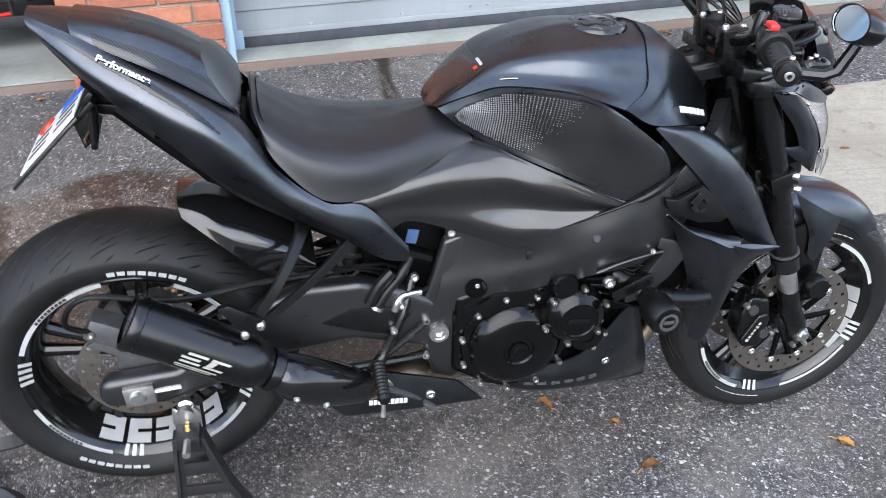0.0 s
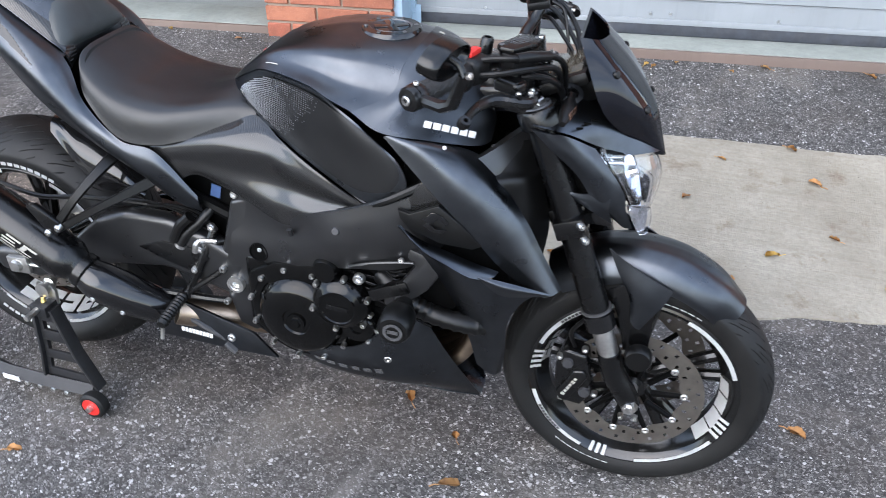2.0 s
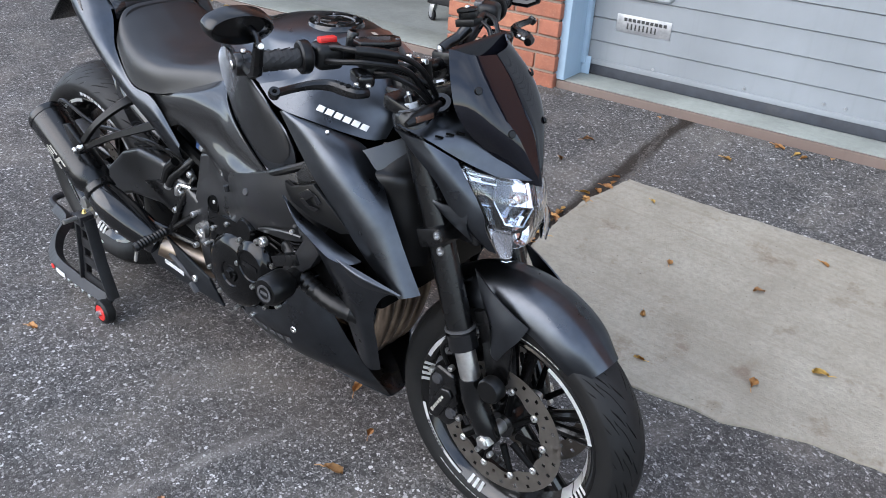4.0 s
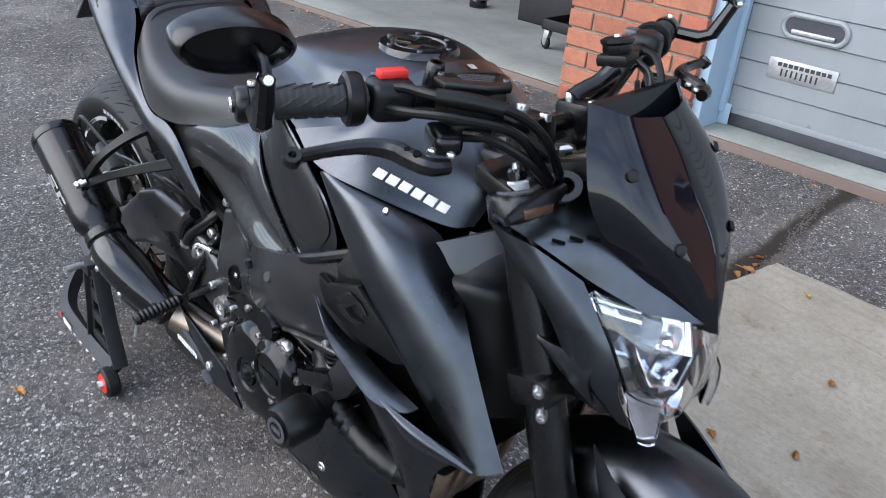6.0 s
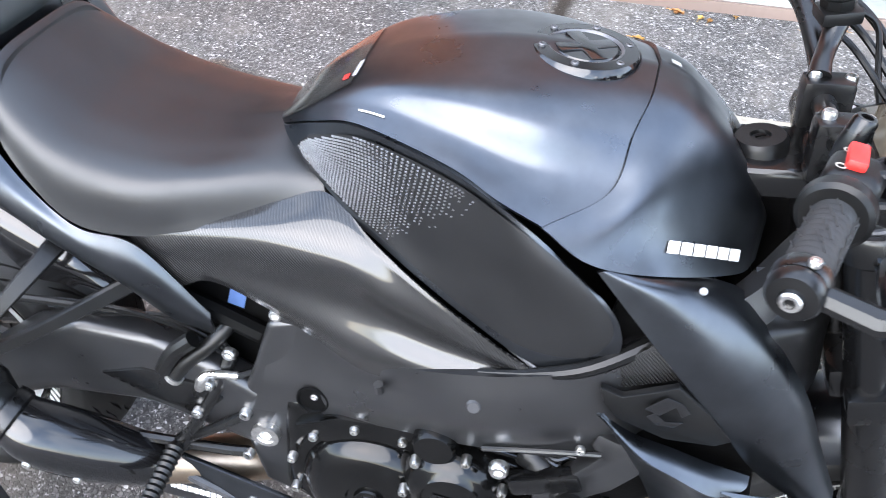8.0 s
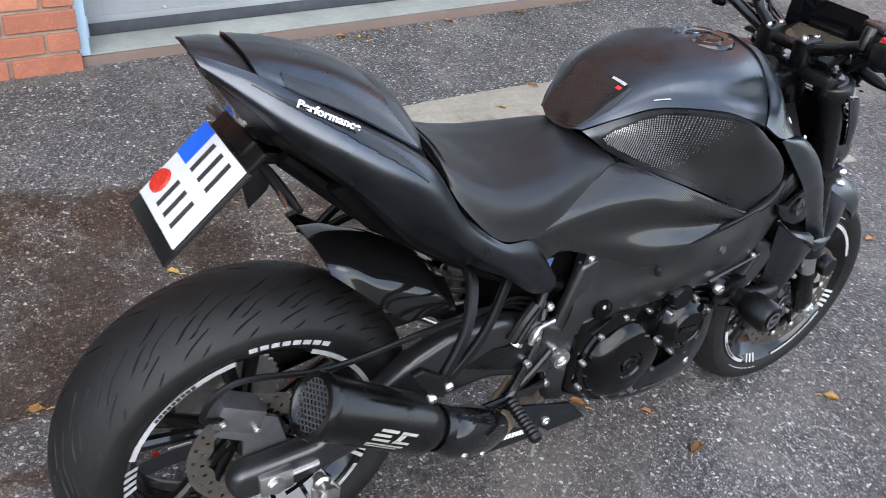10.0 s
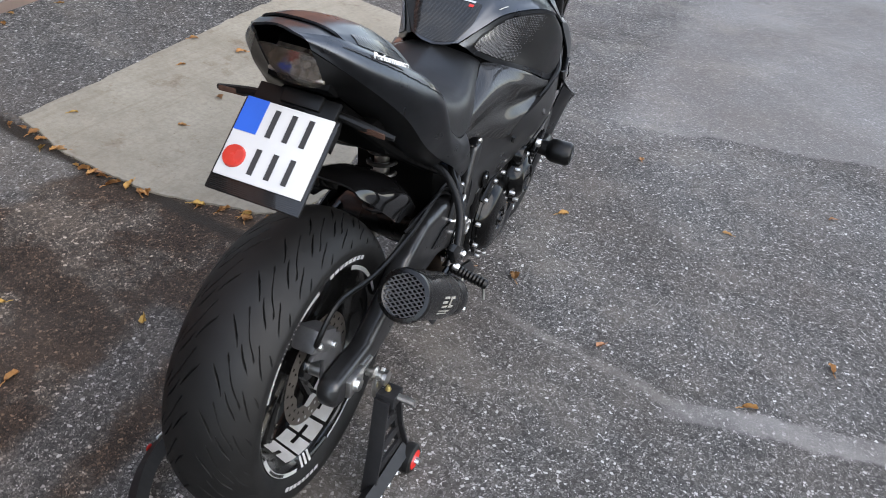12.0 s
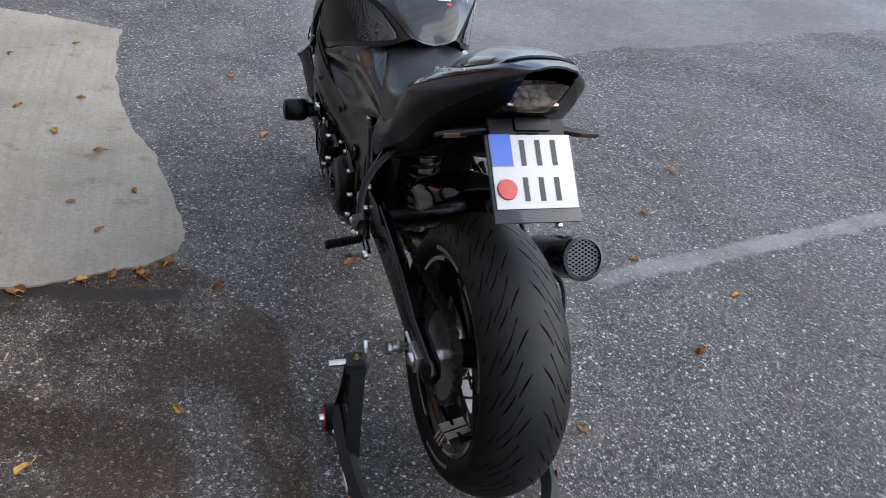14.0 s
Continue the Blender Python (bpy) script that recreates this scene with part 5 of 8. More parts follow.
    small = part("small_word", patch(tank_net, 0.39, 0.455, 0.812, 0.838, s, 0.0012, 4), M_LOGOGREY, tank, "small silver lettering")
# tank pad with red mark and tank badge
pad = part("tank_pad", patch(tank_net, 0.02, 0.34, 0.0, 0.72, -1, 0.0010, 16, None, tapered), M_CARBON, tank, "carbon weave tank pad")
part("tank_pad_half", patch(tank_net, 0.02, 0.34, 0.0, 0.72, 1, 0.0010, 16, None, tapered), M_CARBON, pad)
part("red_mark", patch(tank_net, 0.302, 0.320, 0.26, 0.34, -1, 0.0018, 4), M_RED, pad, "small red letter block")
part("white_mark", patch(tank_net, 0.332, 0.345, 0.12, 0.33, -1, 0.0018, 5), M_SILVERED, pad, "small white lettering")
part("cover_badge", patch(cover_net, 0.08, 0.15, 0.03, 0.085, 1, 0.0015, 4), M_LOGOGREY, tank, "small silvery badge")
# faded maker's word low on the bellypan as six plain blocks
for b, s in bellypans:
    for k in range(6):
        part("faded_word", patch(belly, 0.245 + 0.052 * k, 0.245 + 0.052 * k + 0.036, 0.385 + 0.006 * k, 0.455 + 0.008 * k, s, 0.0012, 4), M_GREY, b, "faded grey letter block")
# fuel cap
capm, capn = Vector((0.914, 0, 1.0155)), Vector((-0.02, 0, 1))
capm = capm - Vector((0, 0, 0.0035))
cap = part("fuel_cap", bm_lathe([(0, 0.006), (0.034, 0.006), (0.036, 0.003), (0.040, 0.003), (0.041, 0.007), (0.056, 0.006), (0.060, 0.001), (0.061, -0.008)], 56, capm, capn), M_GLOSS, tank, "gloss black ring fuel cap")
part("cap_ring", bm_lathe([(0.0375, 0.004), (0.0395, 0.0066), (0.0415, 0.0066), (0.042, 0.004)], 56, capm, capn), M_GREY, cap)
star = [(0.034 * (1.0 if k % 3 else 0.36) * math.cos(radians(30 * k + 15)), 0.034 * (1.0 if k % 3 else 0.36) * math.sin(radians(30 * k + 15))) for k in range(12)]
cap_star = bm_plate(star, -0.0015, 0.0010, 0.0008, 2)
bmesh.ops.transform(cap_star, matrix=Matrix.Translation(capm + Vector((0, 0, 0.0065))) @ pose(0, 0, 0, 90, 0, 0), verts=cap_star.verts)
part("cap_flap", cap_star, M_GLOSS, cap, "four-armed key flap")
for k in range(6):
    a = radians(60 * k + 20)
    bolt(cap, capm + Vector((0.048 * math.cos(a), 0.048 * math.sin(a), 0.0065)), (0, 0, 1), 0.0042, 0.0022, M_GREY)

# carbon side panels
panel = [[(0.428, 0.130, 0.760), (0.430, 0.140, 0.754), (0.440, 0.146, 0.740), (0.452, 0.146, 0.726), (0.468, 0.148, 0.708), (0.488, 0.147, 0.686)],
         [(0.505, 0.122, 0.788), (0.510, 0.143, 0.779), (0.517, 0.150, 0.760), (0.524, 0.147, 0.738), (0.530, 0.147, 0.720), (0.537, 0.142, 0.705)],
         [(0.600, 0.114, 0.818), (0.606, 0.145, 0.806), (0.614, 0.157, 0.778), (0.622, 0.151, 0.736), (0.628, 0.156, 0.702), (0.636, 0.150, 0.672)],
         [(0.664, 0.104, 0.841), (0.682, 0.140, 0.822), (0.700, 0.165, 0.787), (0.710, 0.158, 0.732), (0.718, 0.176, 0.684), (0.727, 0.172, 0.643)],
         [(0.730, 0.149, 0.822), (0.742, 0.164, 0.808), (0.756, 0.180, 0.772), (0.764, 0.170, 0.727), (0.771, 0.190, 0.688), (0.780, 0.183, 0.652)],
         [(0.792, 0.180, 0.799), (0.800, 0.186, 0.787), (0.812, 0.193, 0.758), (0.818, 0.182, 0.723), (0.824, 0.200, 0.692), (0.832, 0.192, 0.664)],
         [(0.878, 0.202, 0.760), (0.882, 0.204, 0.752), (0.888, 0.206, 0.740), (0.890, 0.199, 0.725), (0.894, 0.208, 0.710), (0.898, 0.204, 0.694)],
         [(0.938, 0.211, 0.733), (0.939, 0.211, 0.732), (0.940, 0.211, 0.731), (0.940, 0.210, 0.730), (0.940, 0.210, 0.729), (0.940, 0.209, 0.727)]]
for s in SIDES:
    p = part("side_panel", bm_sheet(panel, 7, s, 0.004), M_CARBON, bike, "glossy carbon fibre side panel")
    part("panel_edge", bm_tube([(0.668, s * 0.112, 0.832), (0.72, s * 0.128, 0.818), (0.80, s * 0.160, 0.788), (0.88, s * 0.188, 0.758), (0.938, s * 0.208, 0.737)], 0.0024, 5, 6), M_GREY, p, "bright moulded edge")

# seat, pillion cowl and tail
seat_net = [[(0.282, 0.0, 0.880), (0.282, 0.060, 0.878), (0.284, 0.098, 0.870), (0.290, 0.112, 0.852)],
            [(0.270, 0.0, 0.928), (0.270, 0.060, 0.926), (0.273, 0.098, 0.915), (0.281, 0.118, 0.886)],
            [(0.300, 0.0, 0.908), (0.297, 0.075, 0.905), (0.294, 0.124, 0.890), (0.303, 0.146, 0.845)],
            [(0.370, 0.0, 0.866), (0.365, 0.085, 0.864), (0.360, 0.146, 0.848), (0.373, 0.164, 0.778)],
            [(0.440, 0.0, 0.853), (0.440, 0.085, 0.849), (0.445, 0.146, 0.830), (0.450, 0.160, 0.768)],
            [(0.510, 0.0, 0.854), (0.515, 0.075, 0.849), (0.522, 0.126, 0.836), (0.526, 0.142, 0.784)],
            [(0.570, 0.0, 0.868), (0.580, 0.055, 0.862), (0.600, 0.100, 0.847), (0.606, 0.118, 0.803)],
            [(0.600, 0.0, 0.880), (0.615, 0.035, 0.872), (0.650, 0.084, 0.852), (0.666, 0.106, 0.828)]]
seat = part("rider_seat", bm_sheet(seat_net, 8, -1, 0.012, both=True), M_SEAT, bike, "black vinyl rider seat")
part("seat_base", bm_plate([(0.26, 0.89), (0.31, 0.83), (0.39, 0.765), (0.52, 0.77), (0.58, 0.80), (0.57, 0.83), (0.45, 0.82), (0.36, 0.83)], -0.10, 0.10, 0.01), M_DARK, seat)
cowl_net = [[(0.000, 0.0, 1.076), (0.000, 0.035, 1.074), (0.002, 0.062, 1.067), (0.006, 0.076, 1.056)],
            [(0.060, 0.0, 1.066), (0.060, 0.050, 1.062), (0.060, 0.082, 1.046), (0.062, 0.094, 1.030)],
            [(0.130, 0.0, 1.046), (0.130, 0.055, 1.040), (0.130, 0.090, 1.018), (0.135, 0.106, 0.996)],
            [(0.200, 0.0, 1.008), (0.200, 0.055, 1.001), (0.205, 0.092, 0.975), (0.214, 0.112, 0.948)],
            [(0.240, 0.0, 0.962), (0.240, 0.050, 0.957), (0.242, 0.085, 0.944), (0.246, 0.112, 0.926)],
            [(0.254, 0.0, 0.915), (0.254, 0.050, 0.912), (0.256, 0.085, 0.905), (0.260, 0.112, 0.893)]]
cowl = part("pillion_cowl", bm_sheet(cowl_net, 7, -1, 0.004, both=True), M_PAINT, bike, "matte black pillion seat cover with carbon flank")
for s in SIDES:
    part("cowl_flank", patch(cowl_net, 0.12, 0.96, 0.62, 0.98, s, 0.0012, 16, lambda a, b: True), M_CARBON, cowl, "carbon weave flank strip")
# egg-shaped pad wrapped round the front of the hump
pad_bm = bmesh.new()
rings = []
for i in range(13):
    r = i / 12
    ring = []
    for k in range(40):
        th = 2 * math.pi * k / 40
        p, q = r * math.cos(th), r * math.sin(th)
        u, v = 0.765 + 0.185 * p, 0.93 * q * (1.0 - 0.18 * p)
        place, nrm, _ = on_net(cowl_net, u, abs(v), -1 if v < 0 else 1)
        nrm = nrm if nrm.x + nrm.z > 0 else -nrm
        ring.append(place + nrm * (0.0002 + 0.0085 * (1 - r ** 5)))
    rings.append(ring)
bm_grid(rings, pad_bm, close_v=True)
bmesh.ops.remove_doubles(pad_bm, verts=pad_bm.verts, dist=0.0003)
part("cowl_bump_pad", pad_bm, M_HUMP, cowl, "grey-green rounded bump pad", 60)
tail_net = [[(-0.066, 0.030, 1.076), (-0.064, 0.042, 1.072), (-0.058, 0.050, 1.062), (-0.048, 0.050, 1.048)],
            [(0.010, 0.076, 1.055), (0.022, 0.100, 1.036), (0.026, 0.117, 1.008), (0.036, 0.112, 0.976)],
            [(0.132, 0.106, 0.993), (0.136, 0.138, 0.986), (0.130, 0.162, 0.950), (0.130, 0.146, 0.898)],
            [(0.250, 0.120, 0.918), (0.232, 0.160, 0.925), (0.216, 0.184, 0.895), (0.216, 0.156, 0.814)],
            [(0.300, 0.150, 0.838), (0.308, 0.170, 0.818), (0.314, 0.176, 0.780), (0.325, 0.155, 0.738)],
            [(0.380, 0.166, 0.772), (0.390, 0.174, 0.752), (0.400, 0.172, 0.720), (0.412, 0.153, 0.686)],
            [(0.452, 0.158, 0.752), (0.464, 0.166, 0.720), (0.472, 0.162, 0.680), (0.478, 0.150, 0.636)],
            [(0.530, 0.148, 0.656), (0.531, 0.151, 0.646), (0.532, 0.149, 0.634), (0.531, 0.143, 0.618)]]
tail = part("tail_fairing", bm_sheet(tail_net, 7, -1, 0.004), M_PAINT, bike, "matte black tail fairing")
part("tail_flank", bm_sheet(tail_net, 7, 1, 0.004), M_PAINT, tail)
part("tail_deck", bm_sheet([[(-0.066, 0.0, 1.082), (-0.066, 0.016, 1.080), (-0.066, 0.030, 1.076)], [(0.010, 0.0, 1.066), (0.010, 0.040, 1.064), (0.010, 0.076, 1.055)], [(0.132, 0.0, 1.01), (0.132, 0.055, 1.005), (0.132, 0.106, 0.993)], [(0.250, 0.0, 0.920), (0.250, 0.06, 0.920), (0.250, 0.120, 0.918)]], 5, -1, 0.004, both=True), M_PAINT, tail)
for s in SIDES:
    # gloss black spear-shaped patch laid on the flank
    part("tail_spear", patch(tail_net, 0.10, 0.45, 0.20, 0.62, s, 0.0016, 26, lambda a, b: abs(b - (0.25 + 0.55 * a)) < 0.16 * math.sin(math.pi * min(1.0, 0.08 + a * 0.95))), M_GLOSS, tail, "darker spear-shaped patch")
    part("under_tail", bm_sheet([[(-0.048, 0.050, 1.046), (-0.03, 0.052, 1.02), (0.0, 0.05, 0.975)], [(0.036, 0.112, 0.976), (0.045, 0.095, 0.955), (0.05, 0.06, 0.935)], [(0.130, 0.146, 0.898), (0.14, 0.12, 0.875), (0.15, 0.07, 0.86)], [(0.216, 0.156, 0.814), (0.225, 0.13, 0.785), (0.23, 0.08, 0.78)], [(0.325, 0.155, 0.738), (0.33, 0.13, 0.715), (0.335, 0.09, 0.71)]], 5, s, 0.004), M_PLASTIC, tail)
# the word on the flank
cu = bpy.data.curves.new("flank_word", 'FONT')
cu.body = "Performance"
cu.size, cu.extrude, cu.offset = 0.021, 0.0006, 0.0006
cu.align_x = 'LEFT'
tmp = new("flank_word", cu)
bpy.context.view_layer.update()
word_me = bpy.data.meshes.new_from_object(tmp)
bpy.data.objects.remove(tmp)
word_me.materials.append(M_WHITE)
for s in SIDES:
    a, b = (Vector((0.046, s * 0.106, 1.030)), Vector((0.142, s * 0.142, 0.990)))
    if s > 0:
        a, b = b, a
    t0 = (b - a).normalized()
    n0 = Vector((-0.15, s * 0.86, 0.50))
    n0 = (n0 - t0 * n0.dot(t0)).normalized()
    m = Matrix((t0, n0.cross(t0), n0)).transposed().to_4x4()
    m.translation = a + n0 * 0.0066 - n0.cross(t0) * 0.008
    w = new("flank_word", word_me)
    w.parent = tail
    w.matrix_basis = m @ Matrix.Diagonal((0.82, 0.70, 1, 1))
    tagged(w, "white printed word")
# tail light, indicators, plate
light = part("tail_light", bm_sheet([[(-0.045, 0.0, 1.040), (-0.042, 0.03, 1.038), (-0.036, 0.05, 1.034)], [(-0.028, 0.0, 1.005), (-0.022, 0.035, 1.005), (-0.006, 0.062, 1.004)], [(-0.004, 0.0, 0.968), (0.0, 0.03, 0.968), (0.012, 0.052, 0.972)]], 5, -1, 0.003, both=True), M_SMOKE, bike, "smoked tail light lens")
part("tail_reflector", bm_box((0.010, 0.105, 0.050), at(0.010, 0, 0.998, 0, 40, 0), 0.004), M_LAMPBACK, light, "dark lamp reflector")
for k in range(5):
    part("tail_bulb", bm_lathe([(0.0, 0.004), (0.006, 0.003), (0.0085, 0.008), (0.010, 0.0)], 16, (-0.002, -0.040 + 0.020 * k, 1.002), (-0.75, 0, 0.6)), M_LAMPBACK, light)
part("tail_housing", bm_box((0.05, 0.12, 0.08), at(0.040, 0, 0.985, 0, 35, 0), 0.01), M_DARK, light)
pm = at(-0.067, 0.0, 0.8745, 0, -45.5 + 90, 0)   # local x runs down the plate
pm = Matrix.Translation((-0.0665, -0.0, 0.8755)) @ Matrix(((-0.718, 0, -0.696), (0, 1, 0), (-0.696, 0, 0.718))).to_4x4()
holder = part("plate_holder", bm_box((0.172, 0.178, 0.006), pm @ at(0.012, 0, -0.007), 0.003), M_CARBON, bike, "carbon look number plate holder")
part("number_plate", bm_box((0.144, 0.166, 0.003), pm @ at(0, 0, -0.001), 0.001), M_PLATE, holder, "white number plate with unreadable black bars")
part("plate_band", bm_box((0.062, 0.042, 0.001), pm @ at(-0.041, 0.061, 0.0012), 0), M_BLUE, holder, "blue country band")
for k in range(3):
    part("plate_bar", bm_box((0.050, 0.010, 0.001), pm @ at(-0.036, 0.018 - 0.032 * k, 0.0012), 0), M_INK, holder)
    part("plate_bar", bm_box((0.046, 0.010, 0.001), pm @ at(0.035, 0.020 - 0.032 * k, 0.0012), 0), M_INK, holder)
part("plate_seal", bm_lathe([(0, 0.006), (0.019, 0.005), (0.0205, 0.0)], 32, pm @ Vector((0.035, 0.059, 0.0)), pm.to_3x3() @ Vector((0, 0, 1))), M_REDREFL, holder, "round red reflector")
part("plate_lamp", bm_box((0.028, 0.075, 0.018), pm @ at(-0.094, -0.01, -0.007), 0.004), M_PLASTIC, holder)
part("holder_clip", bm_box((0.05, 0.155, 0.010), pm @ at(-0.082, 0, -0.010), 0.003), M_PLASTIC, holder)
part("holder_arm", bm_box((0.14, 0.05, 0.02), at(0.055, 0, 0.905, 0, 10, 0), 0.005), M_PLASTIC, holder)
for s in SIDES:
    ind = part("rear_indicator", bm_tube([(0.012, s * 0.050, 0.925), (0.016, s * 0.088, 0.920), (0.021, s * 0.130, 0.912), (0.026, s * 0.172, 0.906)], [0.006, 0.0085, 0.0085, 0.005], 5, 10), M_PLASTIC, bike, "slim black indicator")
    part("indicator_lens", bm_box((0.004, 0.052, 0.010), at(0.0135, s * 0.135, 0.9115, 0, 0, s * 6), 0.002), M_AMBER, ind, "smoked amber lens")
part("plate_bracket", bm_plate([(0.005, 0.934), (0.029, 0.917), (0.019, 0.887), (-0.009, 0.861), (-0.021, 0.915)], -0.075, -0.070, 0.0015), M_PLASTIC, bike, "black steel bracket")

# ---- front end ----
for s in SIDES:
    y = s * 0.104
    leg = part("fork_leg", bm_tube([(1.225, y, 0.930), (1.306, y, 0.713), (1.388, y, 0.494)], 0.0275, 1, 24), M_SATIN, bike, "black upside-down fork leg")
    part("fork_collar", bm_tube([(1.380, y, 0.515), (1.392, y, 0.482)], 0.031, 1, 24), M_GLOSS, leg)
    part("fork_ring", bm_tube([(1.3765, y, 0.526), (1.378, y, 0.521)], 0.0315, 1, 24), M_GREY, leg)
    part("stanchion", bm_tube([(1.388, y, 0.494), (1.424, y, 0.395)], 0.0215, 1, 24), M_STEEL, leg, "bare steel fork tube")
    part("fork_foot", bm_tube([(1.416, y, 0.420), (1.430, y * 1.0, 0.370), (1.460, y * 0.97, 0.318), (1.478, y * 0.93, 0.282)], [0.0245, 0.0255, 0.0255, 0.022], 4, 16), M_SATIN, leg, "black cast fork foot")
    up_axis = (-0.35, 0, 0.94)
    part("yoke_collar", bm_lathe([(0.026, -0.030), (0.036, -0.030), (0.0395, -0.026), (0.0395, 0.002), (0.036, 0.007), (0.030, 0.008), (0.026, 0.006)], 36, (1.224, y, 0.932), up_axis, True), M_SATIN, leg, "round black yoke clamp")
    part("fork_cap", bm_lathe([(0, 0.010), (0.025, 0.010), (0.027, 0.008), (0.027, 0.0)], 32, (1.224, y, 0.932), up_axis), M_GREY, leg)
    part("cap_nut", bm_lathe([(0, 0.020), (0.015, 0.020), (0.0175, 0.018), (0.0185, 0.010)], 6, (1.224, y, 0.932), up_axis), M_STEEL, leg)
    part("preload_adjuster", bm_lathe([(0, 0.034), (0.009, 0.034), (0.0115, 0.031), (0.0115, 0.020)], 14, (1.224, y, 0.932), up_axis), M_GLOSS, leg)
    part("rebound_screw", bm_lathe([(0, 0.040), (0.004, 0.040), (0.005, 0.034)], 10, (1.224, y, 0.932), up_axis), M_STEEL, leg)
    clampp = part("lower_clamp", bm_box((0.060, 0.058, 0.040), at(1.308, s * 0.110, 0.712, 0, -20, 0), 0.007), M_SATIN, leg, "black lower fork clamp with zinc bolts")
    for z in (0.697, 0.727):
        bolt(clampp, (1.333 + (0.713 - z) * 0.36, s * 0.138, z), (0.6, s * 0.8, 0), 0.0075, 0.008)
    # caliper
    fc = part("front_caliper", bm_plate([(1.325, 0.405), (1.375, 0.398), (1.385, 0.35), (1.395, 0.29), (1.372, 0.258), (1.335, 0.262), (1.312, 0.30), (1.310, 0.36)], s * 0.052, s * 0.108, 0.010, 3), M_SATIN, bike, "black radial brake caliper with white lettering")
    part("caliper_word", join(*[bm_box((0.0072, 0.0014, 0.0085 if k in (0, 4) else 0.0062), at(1.334 + 0.0046 * k, s * 0.1165, 0.292 + 0.0089 * k, 0, -62, 0), 0.0006) for k in range(6)]), M_LOGOGREY, fc, "pale lettering")
    part("caliper_body", bm_plate([(1.326, 0.272), (1.346, 0.270), (1.382, 0.345), (1.372, 0.362), (1.350, 0.358), (1.318, 0.292)], s * 0.100, s * 0.116, 0.006, 3), M_SATIN, fc)
    for x, z in ((1.336, 0.372), (1.378, 0.300)):
        part("piston_cap", bm_lathe([(0, 0.008), (0.011, 0.008), (0.014, 0.0)], 24, (x, s * 0.106, z), (0, s, 0)), M_CAST, fc)
    for x, z in ((1.368, 0.415), (1.40, 0.30), (1.33, 0.275), (1.318, 0.385)):
        bolt(fc, (x, s * 0.106, z), (0, s, 0), 0.007, 0.007)
    part("caliper_hose", bm_tube([(1.345, s * 0.09, 0.405), (1.335, s * 0.10, 0.45), (1.365, s * 0.11, 0.52), (1.330, s * 0.10, 0.62), (1.28, s * 0.07, 0.72)], 0.0048, 6, 8), M_PLASTIC, fc)
    part("axle_nut", bm_lathe([(0, 0.014), (0.009, 0.014), (0.010, 0.008), (0.0155, 0.008), (0.0185, 0.0), (0.019, -0.02)], 6, (1.476, s * 0.118, 0.291), (0, s, 0)), M_BOLT, leg, "zinc axle nut")
    for x, z in ((1.462, 0.260), (1.492, 0.262)):
        bolt(leg, (x, s * 0.114, z), (0, s, 0), 0.006, 0.008)
    part("crash_bobbin", bm_lathe([(0, 0.030), (0.024, 0.030), (0.027, 0.025), (0.027, 0.003), (0.018, 0.0)], 28, (1.476, s * 0.100, 0.426), (0, s, 0)), M_PLASTIC, leg, "round black fork bobbin")
yoke = part("top_yoke", bm_plate([(1.165, 0.930), (1.165, 0.958), (1.235, 0.945), (1.240, 0.918)], -0.125, 0.125, 0.008), M_SATIN, bike, "black top yoke")
part("yoke_nut", bm_lathe([(0, 0.014), (0.012, 0.014), (0.018, 0.010), (0.019, 0.0)], 6, (1.198, 0, 0.952), (-0.3, 0, 0.95)), M_STEEL, yoke)
part("lower_yoke", bm_box((0.075, 0.20, 0.045), at(1.300, 0, 0.716, 0, -20, 0), 0.01), M_SATIN, yoke)
part("yoke_tongue", bm_plate([(1.098, 0.900), (1.096, 0.936), (1.150, 0.944), (1.200, 0.946), (1.205, 0.915)], -0.052, 0.052, 0.010, 3), M_SATIN, yoke)
ign = part("ignition_lock", bm_lathe([(0, 0.012), (0.010, 0.012), (0.011, 0.016), (0.026, 0.016), (0.030, 0.010), (0.031, -0.04)], 32, (1.120, -0.002, 0.938), (-0.25, 0, 0.97)), M_PLASTIC, yoke, "black ignition lock")
part("key_slot", bm_box((0.012, 0.003, 0.002), at(1.116, -0.002, 0.9525, 0, -14, 20), 0), M_DARK, ign)
# front mudguard
fend = []
for a, wk, rr in ((128, 0.80, 0.345), (113, 1.0, 0.349), (98, 1.0, 0.347), (81, 1.0, 0.338), (65, 0.95, 0.324), (51, 0.70, 0.309)):
    fend.append([(FW.x + (rr - d) * math.cos(radians(a)), f * wk, FW.z + (rr - d) * math.sin(radians(a))) for f, d in ((0.0, 0.0), (0.032, 0.004), (0.058, 0.018), (0.072, 0.045), (0.074, 0.066))])
mud = part("front_mudguard", bm_sheet(fend, 6, -1, 0.0035, both=True), M_PAINT, bike, "matte black front mudguard")
